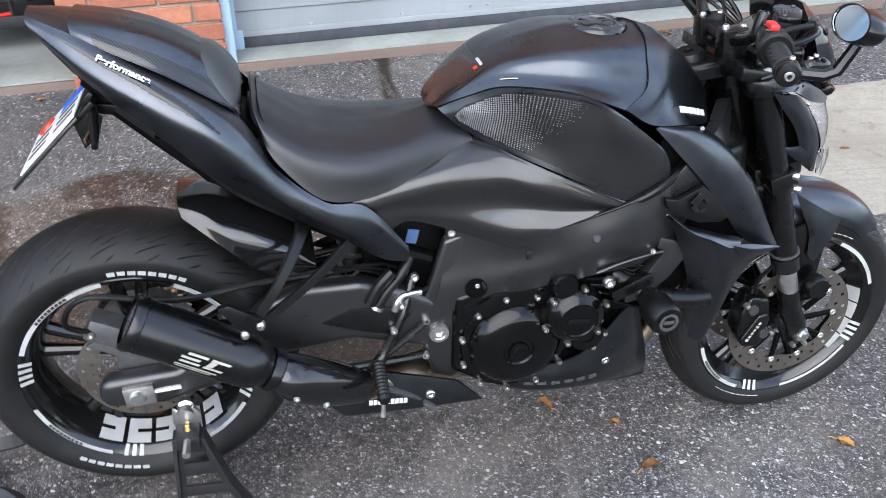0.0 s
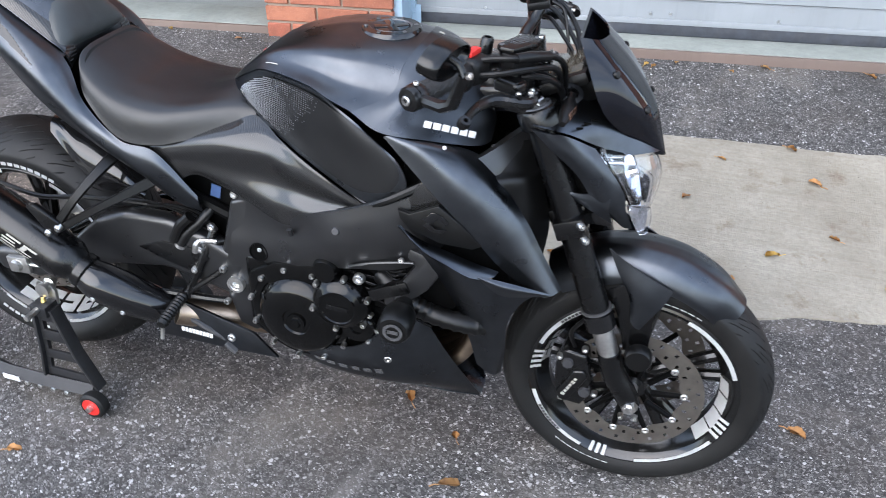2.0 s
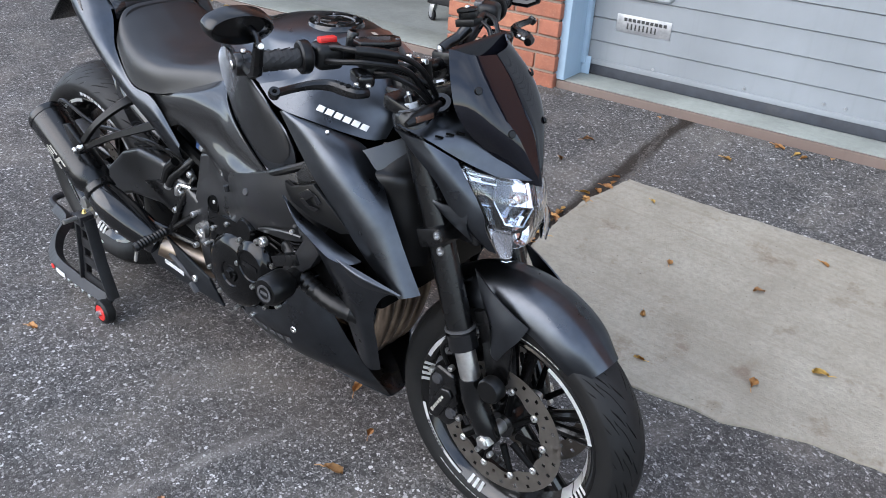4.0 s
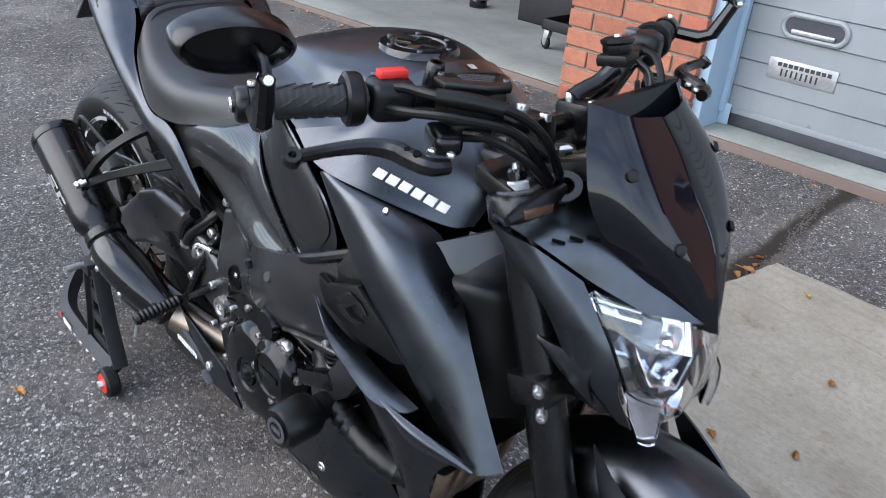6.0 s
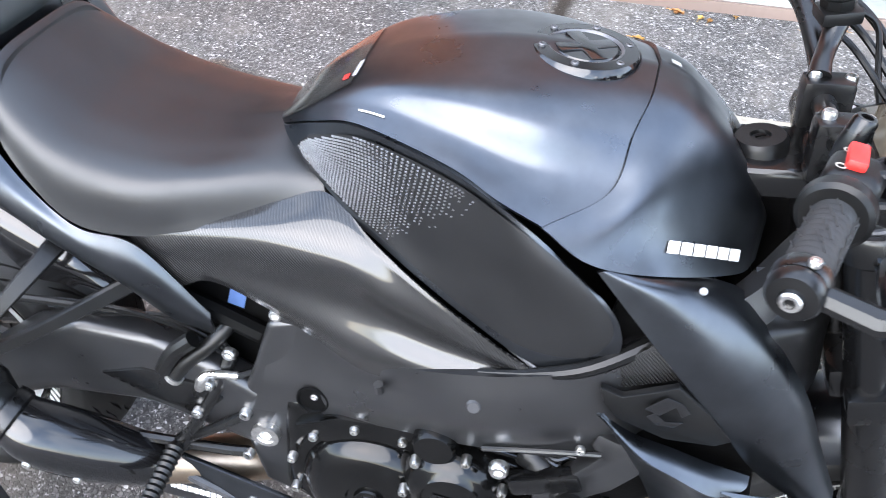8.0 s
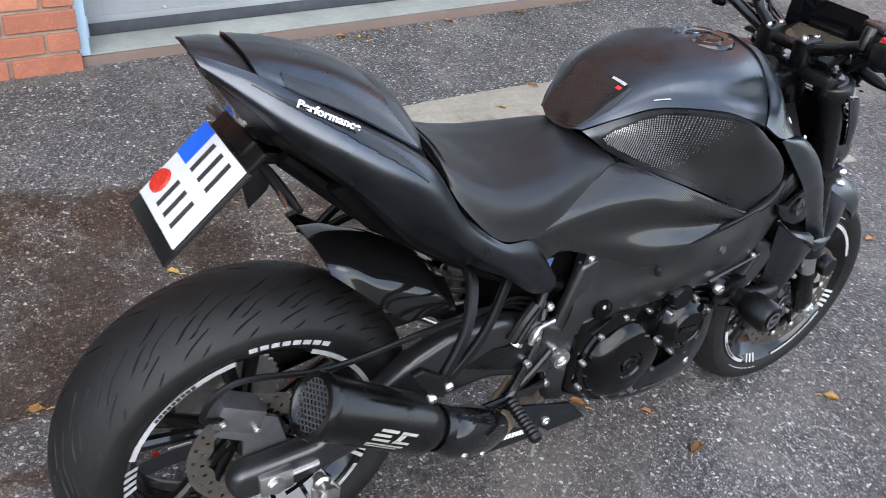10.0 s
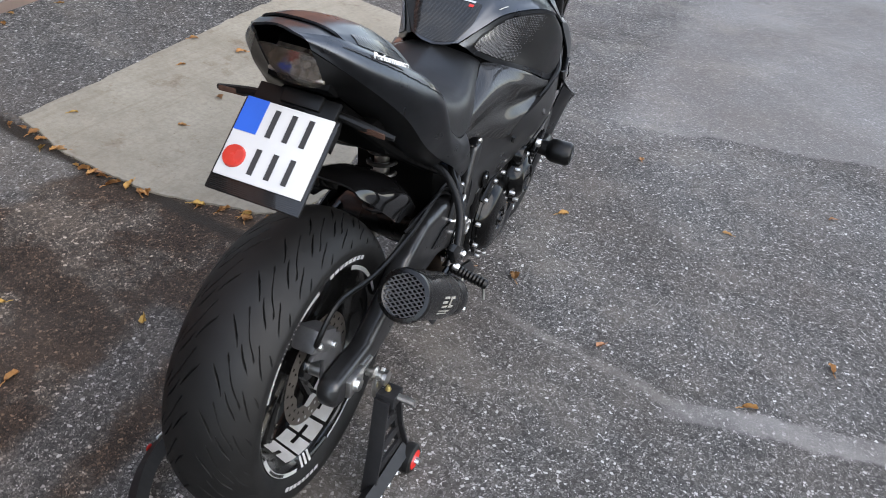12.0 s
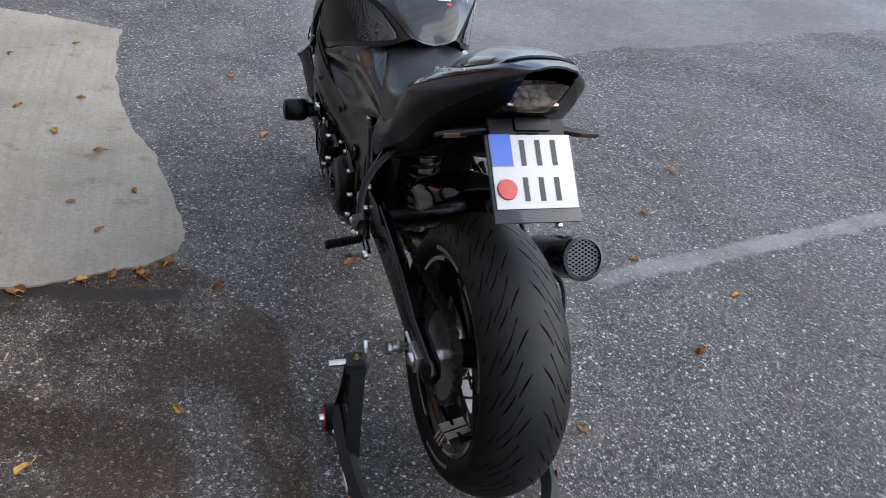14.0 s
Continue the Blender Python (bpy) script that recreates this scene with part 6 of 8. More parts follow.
for s in SIDES:
    part("mudguard_flank", bm_sheet([[(1.385, 0.084, 0.655), (1.430, 0.090, 0.628), (1.480, 0.088, 0.600), (1.519, 0.080, 0.577)],
                                     [(1.410, 0.090, 0.605), (1.440, 0.096, 0.585), (1.475, 0.096, 0.565), (1.506, 0.088, 0.545)],
                                     [(1.437, 0.092, 0.555), (1.452, 0.098, 0.540), (1.468, 0.098, 0.530), (1.488, 0.094, 0.518)],
                                     [(1.447, 0.094, 0.500), (1.453, 0.098, 0.492), (1.460, 0.098, 0.486), (1.468, 0.096, 0.482)]], 5, s, 0.0035), M_PAINT, mud)
    part("mudguard_stay", bm_plate([(1.395, 0.560), (1.440, 0.585), (1.492, 0.520), (1.492, 0.428), (1.470, 0.400), (1.442, 0.420), (1.425, 0.490)], s * 0.080, s * 0.087, 0.002), M_SATIN, mud, "black mudguard stay")

# radiator shrouds
blade = [[(0.966, 0.203, 0.884), (0.972, 0.202, 0.886), (0.978, 0.200, 0.887), (0.985, 0.197, 0.887)],
         [(1.003, 0.207, 0.847), (1.040, 0.201, 0.866), (1.078, 0.170, 0.862), (1.112, 0.125, 0.842)],
         [(1.068, 0.211, 0.781), (1.110, 0.204, 0.808), (1.145, 0.175, 0.812), (1.170, 0.130, 0.790)],
         [(1.132, 0.201, 0.710), (1.170, 0.198, 0.736), (1.202, 0.177, 0.742), (1.226, 0.150, 0.730)],
         [(1.200, 0.186, 0.628), (1.226, 0.188, 0.655), (1.250, 0.174, 0.664), (1.270, 0.151, 0.652)],
         [(1.280, 0.184, 0.582), (1.292, 0.180, 0.586), (1.302, 0.168, 0.588), (1.308, 0.150, 0.587)]]
wing = [[(1.003, 0.233, 0.725), (1.005, 0.235, 0.722), (1.007, 0.234, 0.719)],
        [(1.045, 0.222, 0.692), (1.050, 0.238, 0.690), (1.056, 0.246, 0.684)],
        [(1.095, 0.213, 0.671), (1.097, 0.234, 0.671), (1.098, 0.248, 0.665)],
        [(1.140, 0.206, 0.652), (1.142, 0.228, 0.651), (1.140, 0.243, 0.642)],
        [(1.190, 0.197, 0.634), (1.185, 0.214, 0.632), (1.168, 0.228, 0.630)]]
fin = [[(1.154, 0.232, 0.641), (1.155, 0.234, 0.639), (1.156, 0.232, 0.637)],
       [(1.212, 0.217, 0.626), (1.212, 0.226, 0.618), (1.205, 0.218, 0.594)],
       [(1.292, 0.192, 0.599), (1.290, 0.194, 0.596), (1.288, 0.190, 0.592)]]
lower = [[(1.012, 0.231, 0.710), (1.080, 0.243, 0.668), (1.150, 0.229, 0.632), (1.270, 0.186, 0.592)],
         [(1.056, 0.208, 0.632), (1.108, 0.220, 0.610), (1.165, 0.219, 0.585), (1.236, 0.188, 0.560)],
         [(1.100, 0.186, 0.540), (1.138, 0.196, 0.530), (1.178, 0.200, 0.515), (1.212, 0.182, 0.500)],
         [(1.132, 0.172, 0.445), (1.160, 0.178, 0.438), (1.190, 0.178, 0.424), (1.208, 0.160, 0.412)]]
lower.append([(1.150, 0.156, 0.360), (1.172, 0.160, 0.348), (1.190, 0.156, 0.340), (1.200, 0.138, 0.336)])
emblem = [(0.998, 0.751), (1.022, 0.747), (1.075, 0.768), (1.118, 0.728), (1.156, 0.683), (1.138, 0.676), (1.080, 0.690), (1.022, 0.716), (1.004, 0.734)]
duct = [(1.000, 0.756), (1.040, 0.806), (1.070, 0.806), (1.185, 0.690), (1.160, 0.676), (1.118, 0.720), (1.075, 0.760), (1.022, 0.742)]


def flank_plate(poly, y0, thick, bevel, side):
    """A plate that leans in towards the front as the shroud does."""
    bm = bm_plate(poly, 0.0, thick, bevel)
    for v in bm.verts:
        v.co.y = side * (y0 + v.co.y - 0.30 * max(0.0, v.co.x - 1.05) + 0.10 * min(0.0, v.co.x - 1.03) - 0.10 * max(0.0, v.co.z - 0.73))
    return bm


for s in SIDES:
    sh = part("radiator_shroud", bm_sheet(blade, 7, s, 0.0045), M_PAINT, bike, "matte black blade-shaped radiator shroud")
    bolt(sh, (1.073, s * 0.177, 0.866), (0.1, s * 0.65, 0.75), 0.0042, 0.002, M_STEEL)
    part("shroud_wing", bm_sheet(wing, 6, s, 0.0045), M_PAINT, sh, "matte black shroud wing")
    # dark plate added to close the see-through gap behind the blade
    part("shroud_inner", bm_plate([(1.00, 0.850), (1.11, 0.835), (1.19, 0.730), (1.24, 0.615), (1.06, 0.60), (0.98, 0.72)], s * 0.165, s * 0.172, 0.002), M_DARK, sh)
    for k in range(7):
        part("duct_rib", bm_box((0.052, 0.004, 0.003), at(1.045 + 0.012 * k, s * (0.190 - 0.004 * k), 0.800 - 0.010 * k, 0, -52, 0), 0), M_PLASTIC, sh)
    part("shroud_fin", bm_sheet(fin, 6, s, 0.004), M_PAINT, sh, "narrow matte black fin")
    part("shroud_lower", bm_sheet(lower, 6, s, 0.004), M_PAINT, sh, "black lower radiator cover")
    em = part("emblem_panel", flank_plate(emblem, 0.219, 0.010, 0.0025, s), M_PLASTIC, sh, "black panel with a raised plain emblem")
    for poly in ([(1.046, 0.741), (1.066, 0.757), (1.084, 0.748), (1.064, 0.732)], [(1.076, 0.746), (1.084, 0.748), (1.096, 0.734), (1.088, 0.728)], [(1.050, 0.731), (1.058, 0.736), (1.072, 0.722), (1.064, 0.717)], [(1.064, 0.717), (1.072, 0.722), (1.092, 0.720), (1.084, 0.712)]):
        part("emblem_bar", flank_plate(poly, 0.229, 0.0022, 0.0006, s), M_GLOSS, em)
    part("duct_panel", flank_plate(duct, 0.204, 0.006, 0.002, s), M_CARBON, sh, "carbon weave strip beside the duct")
    part("inner_duct", bm_sheet([[(1.140, 0.088, 0.842), (1.172, 0.078, 0.846), (1.205, 0.060, 0.850)], [(1.152, 0.122, 0.805), (1.192, 0.108, 0.806), (1.226, 0.068, 0.804)],
                                 [(1.164, 0.140, 0.792), (1.208, 0.118, 0.793), (1.240, 0.074, 0.790)], [(1.18, 0.138, 0.755), (1.220, 0.114, 0.755), (1.248, 0.072, 0.752)],
                                 [(1.21, 0.130, 0.690), (1.235, 0.108, 0.686), (1.262, 0.070, 0.682)], [(1.21, 0.125, 0.60), (1.235, 0.10, 0.60), (1.255, 0.070, 0.60)]], 5, s, 0.006), M_PLASTIC, sh, "grained black duct moulding")

# headlight nacelle, lamp and screen
nose = [[(1.222, 0.152, 0.914), (1.252, 0.147, 0.907), (1.284, 0.137, 0.902), (1.333, 0.101, 0.870)],
        [(1.262, 0.141, 0.872), (1.296, 0.137, 0.865), (1.336, 0.120, 0.847), (1.368, 0.098, 0.826)],
        [(1.308, 0.126, 0.825), (1.336, 0.123, 0.816), (1.368, 0.109, 0.801), (1.395, 0.092, 0.785)],
        [(1.345, 0.112, 0.768), (1.364, 0.110, 0.760), (1.386, 0.101, 0.752), (1.404, 0.088, 0.746)],
        [(1.400, 0.080, 0.706), (1.408, 0.078, 0.702), (1.414, 0.074, 0.700), (1.421, 0.070, 0.697)]]
deck = [[(1.222, 0.156, 0.916), (1.235, 0.110, 0.935), (1.240, 0.055, 0.945), (1.242, 0.0, 0.948)],
        [(1.282, 0.139, 0.901), (1.310, 0.095, 0.918), (1.325, 0.045, 0.932), (1.330, 0.0, 0.935)],
        [(1.334, 0.104, 0.870), (1.372, 0.066, 0.886), (1.392, 0.034, 0.893), (1.398, 0.0, 0.895)],
        [(1.395, 0.070, 0.850), (1.425, 0.044, 0.848), (1.444, 0.020, 0.844), (1.450, 0.0, 0.842)]]
nac = part("headlight_nacelle", bm_sheet(deck, 6, -1, 0.004, both=True), M_PAINT, bike, "matte black headlight cowl")
for s in SIDES:
    part("nacelle_cheek", bm_sheet(nose, 6, s, 0.004), M_PAINT, nac, "matte black cowl cheek")
    part("cheek_fin", bm_sheet([[(1.286, 0.125, 0.789), (1.287, 0.126, 0.788), (1.288, 0.124, 0.786)], [(1.318, 0.120, 0.784), (1.318, 0.121, 0.773), (1.320, 0.117, 0.762)], [(1.345, 0.115, 0.784), (1.345, 0.116, 0.765), (1.350, 0.111, 0.742)], [(1.374, 0.109, 0.775), (1.374, 0.109, 0.750), (1.382, 0.098, 0.718)]], 5, s, 0.004), M_PAINT, nac, "pointed cowl fin")
    # solid dark bars paint in the shade of three small slots
    for p, r in (((1.303, 0.121, 0.9135), -52), ((1.314, 0.104, 0.917), -50), ((1.325, 0.087, 0.918), -48)):
        part("cowl_slot", bm_box((0.016, 0.0035, 0.004), at(p[0], s * p[1], p[2], 0, 14, s * r), 0.001), M_DARK, nac)
    # dark plate added in place of the shade inside the cheek's gap
    part("vent_back", bm_plate([(1.26, 0.88), (1.32, 0.865), (1.36, 0.815), (1.385, 0.74), (1.30, 0.72)], s * 0.086, s * 0.091, 0.002), M_DARK, nac)
lens_net = [[(1.336, 0.098, 0.865), (1.388, 0.074, 0.849), (1.426, 0.040, 0.840), (1.438, 0.0, 0.837)],
            [(1.374, 0.096, 0.815), (1.416, 0.074, 0.806), (1.444, 0.038, 0.800), (1.454, 0.0, 0.797)],
            [(1.402, 0.088, 0.768), (1.428, 0.068, 0.756), (1.446, 0.037, 0.748), (1.452, 0.0, 0.744)],
            [(1.415, 0.066, 0.716), (1.426, 0.052, 0.708), (1.436, 0.030, 0.702), (1.440, 0.0, 0.699)]]
lens = part("headlight", bm_sheet(lens_net, 6, -1, 0.0025, both=True), M_GLASS, nac, "clear headlight lens over a chrome reflector")
lens.visible_shadow = False
bowl = bm_lathe([(0.0, -0.046), (0.014, -0.044), (0.018, -0.038), (0.036, -0.030), (0.039, -0.024), (0.052, -0.006), (0.058, 0.004), (0.062, 0.004)], 7, (1.396, 0, 0.783), (1, 0, 0.55))
part("reflector_bowl", bowl, M_CHROME, lens, "chrome reflector bowl with facets", 20)
part("bulb_shield", bm_lathe([(0, 0.012), (0.010, 0.008), (0.014, -0.006)], 20, (1.404, 0, 0.786), (1, 0, 0.5)), M_CHROME, lens)
part("bowl_rim", bm_lathe([(0.060, 0.002), (0.066, 0.004), (0.066, 0.009), (0.060, 0.007)], 40, (1.394, 0, 0.780), (1, 0, 0.45), True), M_GLOSS, lens)
part("lower_reflector", bm_lathe([(0, -0.012), (0.018, -0.008), (0.026, 0.002), (0.029, 0.004)], 28, (1.420, 0, 0.722), (1, 0, 0.35)), M_CHROME, lens, "small chrome reflector")
for s in SIDES:
    # fluted wing beside the bowl
    for k in range(7):
        f = k / 6
        a, b = Vector((1.334 + 0.058 * f, s * (0.094 - 0.010 * f), 0.858 - 0.092 * f)), Vector((1.388 + 0.018 * f, s * (0.040 + 0.020 * f), 0.842 - 0.080 * f))
        mid, run = (a + b) / 2, b - a
        m = Vector((1, 0, 0)).rotation_difference(run).to_matrix().to_4x4()
        m.translation = mid - Vector((0.008, 0, 0.004))
        part("reflector_wing", bm_box((run.length, 0.014, 0.010), m @ pose(0, 0, 0, 25 + 18 * (k % 2)), 0.002), M_CHROME if k in (0, 1, 4) else M_GLOSS, lens)
    pos = part("position_lamp", bm_sheet([[(1.408, 0.090, 0.758), (1.430, 0.082, 0.752), (1.448, 0.066, 0.748)], [(1.424, 0.084, 0.728), (1.440, 0.076, 0.724), (1.452, 0.064, 0.722)], [(1.436, 0.074, 0.690), (1.444, 0.068, 0.688), (1.450, 0.060, 0.690)]], 4, s, 0.003), M_GLASS, nac, "clear position lamp")
    pos.visible_shadow = False
    part("lamp_back", bm_sheet([[(1.402, 0.084, 0.756), (1.422, 0.074, 0.752), (1.440, 0.058, 0.748)], [(1.416, 0.080, 0.726), (1.428, 0.064, 0.724), (1.444, 0.056, 0.722)], [(1.430, 0.068, 0.692), (1.438, 0.060, 0.690), (1.444, 0.054, 0.692)]], 3, s, 0.002), M_CHROME, pos, "", 15)
part("lamp_backing", bm_plate([(1.31, 0.70), (1.28, 0.87), (1.330, 0.862), (1.365, 0.81), (1.385, 0.70)], -0.084, 0.084, 0.01), M_GLOSS, nac, "dark lamp housing")
screen_net = [[(1.282, 0.082, 1.062), (1.312, 0.050, 1.050), (1.324, 0.0, 1.045)],
              [(1.304, 0.105, 1.010), (1.356, 0.074, 1.000), (1.376, 0.0, 0.995)],
              [(1.322, 0.109, 0.962), (1.396, 0.068, 0.942), (1.420, 0.0, 0.936)],
              [(1.352, 0.080, 0.912), (1.424, 0.038, 0.886), (1.440, 0.0, 0.880)],
              [(1.442, 0.012, 0.836), (1.450, 0.006, 0.832), (1.455, 0.0, 0.829)]]
ws = part("windscreen", bm_sheet(screen_net, 7, -1, 0.003, both=True), M_SCREEN, bike, "glossy black smoked fly screen")
for s in SIDES:
    for p in ((1.352, 0.082, 1.004), (1.412, 0.052, 0.934)):
        part("screen_screw", bm_lathe([(0, 0.005), (0.006, 0.004), (0.0078, 0.0)], 16, (p[0], s * p[1], p[2]), (0.75, s * 0.55, 0.35)), M_PLASTIC, ws)
dash = part("instrument", bm_box((0.092, 0.156, 0.026), at(1.262, 0, 0.972, 0, -24, 0), 0.010), M_PLASTIC, bike, "instrument with a brown reflection tinted into its glass")
part("dash_glass", bm_box((0.070, 0.128, 0.003), at(1.2575, 0, 0.9850, 0, -24, 0), 0.001), M_LCD, dash)
part("dash_hood", bm_box((0.030, 0.090, 0.022), at(1.302, 0, 1.006, 0, -24, 0), 0.008), M_PLASTIC, dash)
part("dash_button", bm_box((0.012, 0.016, 0.006), at(1.240, -0.052, 0.980, 0, -24, 0), 0.002), M_PLASTIC, dash)
part("dash_bracket", bm_box((0.08, 0.10, 0.04), at(1.292, 0, 0.950, 0, -20, 0), 0.01), M_DARK, dash)

# handlebar and controls
bar_pts = [(1.082, -0.360, 1.042), (1.122, -0.262, 1.044), (1.152, -0.180, 1.040), (1.172, -0.105, 1.008), (1.174, -0.050, 0.988), (1.174, 0.0, 0.987),
           (1.174, 0.050, 0.988), (1.172, 0.105, 1.008), (1.152, 0.180, 1.040), (1.122, 0.262, 1.044), (1.082, 0.360, 1.042)]
hb = part("handlebar", bm_tube(bar_pts, 0.0125, 6, 14), M_SATIN, bike, "black tapered handlebar")
for s in SIDES:
    cl = part("bar_clamp", bm_box((0.056, 0.036, 0.070), at(1.180, s * 0.046, 0.976, 0, -8, 0), 0.010), M_SATIN, hb, "black bar clamp")
    for x in (1.160, 1.197):
        bolt(cl, (x, s * 0.046, 1.010), (-0.1, 0, 1), 0.0075, 0.006)
    e0, e1 = Vector(bar_pts[0]), Vector(bar_pts[1])
    d = (e1 - e0).normalized()
    rings = [(0.0155, 0.0)] + [(0.0165 + (0.0008 if k % 3 == 0 else 0.0), 0.003 + 0.0026 * k) for k in range(36)] + [(0.019, 0.0985), (0.021, 0.1010), (0.021, 0.1045), (0.0125, 0.1055)]
    g = Vector((e0.x, s * abs(e0.y), e0.z))
    dd = Vector((d.x, -s * abs(d.y), d.z))
    gr = part("grip", bm_lathe(rings, 24, g, dd), M_GRIP, hb, "black rubber grip with wavy ribs")
    for k in range(9):
        for q in range(5):
            a = 2 * math.pi * q / 5 + 0.3 * (k % 2)
            sd = dd.cross(Vector((0, 0, 1))).normalized()
            upv = sd.cross(dd)
            c = g + dd * (0.012 + 0.0090 * k) + 0.0172 * (math.cos(a) * sd + math.sin(a) * upv)
            c2 = c + dd * 0.013 + 0.006 * (-math.sin(a) * sd + math.cos(a) * upv)
            part("grip_rib", bm_tube([c, c2], 0.0008, 1, 4), M_GRIP, gr)
    part("bar_end", bm_lathe([(0, -0.033), (0.008, -0.033), (0.009, -0.030), (0.017, -0.029), (0.0195, -0.025), (0.0195, -0.017), (0.013, -0.016), (0.013, 0.002)], 28, g, dd), M_SATIN, gr, "black bar end weight")
    bolt(gr, g - dd * 0.031, -dd, 0.008, 0.004)
    # bar-end mirror
    stem = part("mirror", bm_tube([(1.078, s * 0.372, 1.042), (1.126, s * 0.392, 1.041), (1.143, s * 0.399, 1.050), (1.161, s * 0.407, 1.098)], [0.0090, 0.0100, 0.0105, 0.0088], 1, 8), M_SATIN, bike, "black bar-end mirror")
    part("mirror_collar", bm_lathe([(0.014, -0.016), (0.0195, -0.016), (0.0205, -0.013), (0.0205, -0.003), (0.0195, 0.0), (0.014, 0.0)], 28, g, dd, True), M_SATIN, stem)
    bolt(stem, (1.080, s * 0.373, 1.064), (0, 0, 1), 0.0045, 0.003)
    part("mirror_rod", bm_tube([(1.161, s * 0.407, 1.096), (1.152, s * 0.404, 1.112), (1.138, s * 0.406, 1.122)], 0.0060, 3, 10), M_SATIN, stem)
    bolt(stem, (1.169, s * 0.410, 1.100), (0.9, s * 0.4, 0.2), 0.0055, 0.004)
    mx = Vector((-0.93, -s * 0.20, 0.27)).normalized()      # the way the glass looks
    my = (Vector((0, 1, 0)) - mx * mx.y).normalized()
    mm = Matrix((mx, my, mx.cross(my))).transposed().to_4x4()
    mm.translation = (1.134, s * 0.424, 1.128)
    flat = Matrix(((0, 0.85, 0, 0), (0.95, 0, 0, 0), (0, 0, 0.45, 0), (0, 0, 0, 1)))
    shell = bm_lathe([(0, -0.006), (0.046, -0.007), (0.0495, -0.011), (0.0515, -0.020), (0.054, -0.022), (0.0575, -0.018), (0.0595, -0.006), (0.0595, 0.006), (0.0585, 0.013), (0.055, 0.014)], 56)
    bmesh.ops.transform(shell, matrix=mm @ flat, verts=shell.verts)
    part("mirror_shell", shell, M_SATIN, stem, "oval black mirror shell")
    glass = bm_lathe([(0, 0.0105), (0.055, 0.0105), (0.056, 0.0115)], 40)
    bmesh.ops.transform(glass, matrix=mm @ flat, verts=glass.verts)
    part("mirror_glass", glass, M_MIRROR, stem, "mirror glass")
    # switchgear
    swm = Matrix.Translation((1.133, s * 0.236, 1.044)) @ pose(0, 0, 0, 0, 0, s * 22)
    sw = part("switchgear", bm_box((0.046, 0.052, 0.046), swm, 0.016, 4), M_PLASTIC, hb, "black switch housing")
    part("switch_collar", bm_lathe([(0.015, 0.0), (0.027, 0.0), (0.029, 0.004), (0.029, 0.016), (0.025, 0.019), (0.015, 0.019)], 28, Vector((1.120, s * 0.266, 1.044)), -dd, True), M_PLASTIC, sw)
    if s < 0:
        part("kill_switch", bm_box((0.016, 0.034, 0.011), swm @ at(-0.004, 0.002, 0.026, 0, 0, 8), 0.004), M_RED, sw, "red kill switch")
        for dx in (-0.018, 0.018):
            part("switch_mark", bm_lathe([(0.003, 0), (0.0045, 0.0006), (0.003, 0.0006)], 14, swm @ Vector((-0.012, dx * 0.8, 0.0228)), (0, 0, 1)), M_LOGOGREY, sw)
    else:
        part("switch_rocker", bm_box((0.018, 0.024, 0.014), swm @ at(-0.022, -0.004, 0.018), 0.004), M_GREY, sw, "grey rocker switch")
        part("horn_button", bm_box((0.012, 0.018, 0.014), swm @ at(-0.028, 0.0, -0.012), 0.004), M_PLASTIC, sw)
    # lever and perch
    perch = part("lever_perch", bm_box((0.052, 0.032, 0.024), at(1.190, s * 0.206, 1.012, 0, 0, s * 25), 0.010, 4), M_SATIN, hb, "black lever perch")
    run = [(1.236, 0.240, 1.005), (1.229, 0.259, 1.006), (1.208, 0.266, 1.008), (1.187, 0.270, 1.010), (1.173, 0.281, 1.011), (1.164, 0.299, 1.012), (1.157, 0.331, 1.012), (1.155, 0.371, 1.012)]
    part("lever", bm_tube([(x, s * y, z) for x, y, z in run], [0.0085, 0.0100, 0.0110, 0.0110, 0.0100, 0.0085, 0.0072, 0.0072], 4, 10), M_SATIN, perch, "black short brake lever" if s < 0 else "black clutch lever")
    part("lever_tip", bm_lathe([(0.004, -0.007), (0.009, -0.007), (0.0105, 0.0), (0.009, 0.007), (0.004, 0.007)], 18, (1.155, s * 0.374, 1.012), (0.5, s * 0.3, 0.8), True), M_SATIN, perch)
    # the lever is not pierced: dark discs paint in its shaded holes
    for x, y, r in ((1.214, 0.264, 0.0042), (1.201, 0.266, 0.0034), (1.190, 0.268, 0.0027)):
        part("lever_hole", bm_lathe([(0, 0.0005), (r, 0.0005), (r + 0.0003, -0.002)], 14, (x + 0.004, s * (y + 0.004), 1.0186), (0.35, s * 0.35, 0.87)), M_DARK, perch)
    for x, y in ((1.211, 0.242), (1.229, 0.231)):
        bolt(perch, (x, s * y, 1.013), (0, 0, 1), 0.0048, 0.003)
    # cables from the bar into the nacelle
    for k, (a, zz) in enumerate(((0.205, 1.050), (0.188, 1.032), (0.172, 1.015)) if s > 0 else ((0.160, 1.005),)):
        part("cable", bm_tube([(1.150 + 0.012 * k, s * a, zz), (1.205, s * (a - 0.045), zz + 0.004), (1.255, s * (a - 0.095), zz - 0.035), (1.270, s * 0.065, 0.965), (1.268, s * 0.055, 0.90)], 0.0052 - 0.0006 * k, 7, 8), M_PLASTIC, hb, "black cable")
part("throttle_cable", bm_tube([(1.128, -0.243, 1.054), (1.160, -0.240, 1.064), (1.206, -0.233, 1.068), (1.246, -0.178, 1.059), (1.266, -0.135, 1.030), (1.266, -0.085, 0.965)], 0.0055, 7, 10), M_PLASTIC, hb, "black throttle cable")
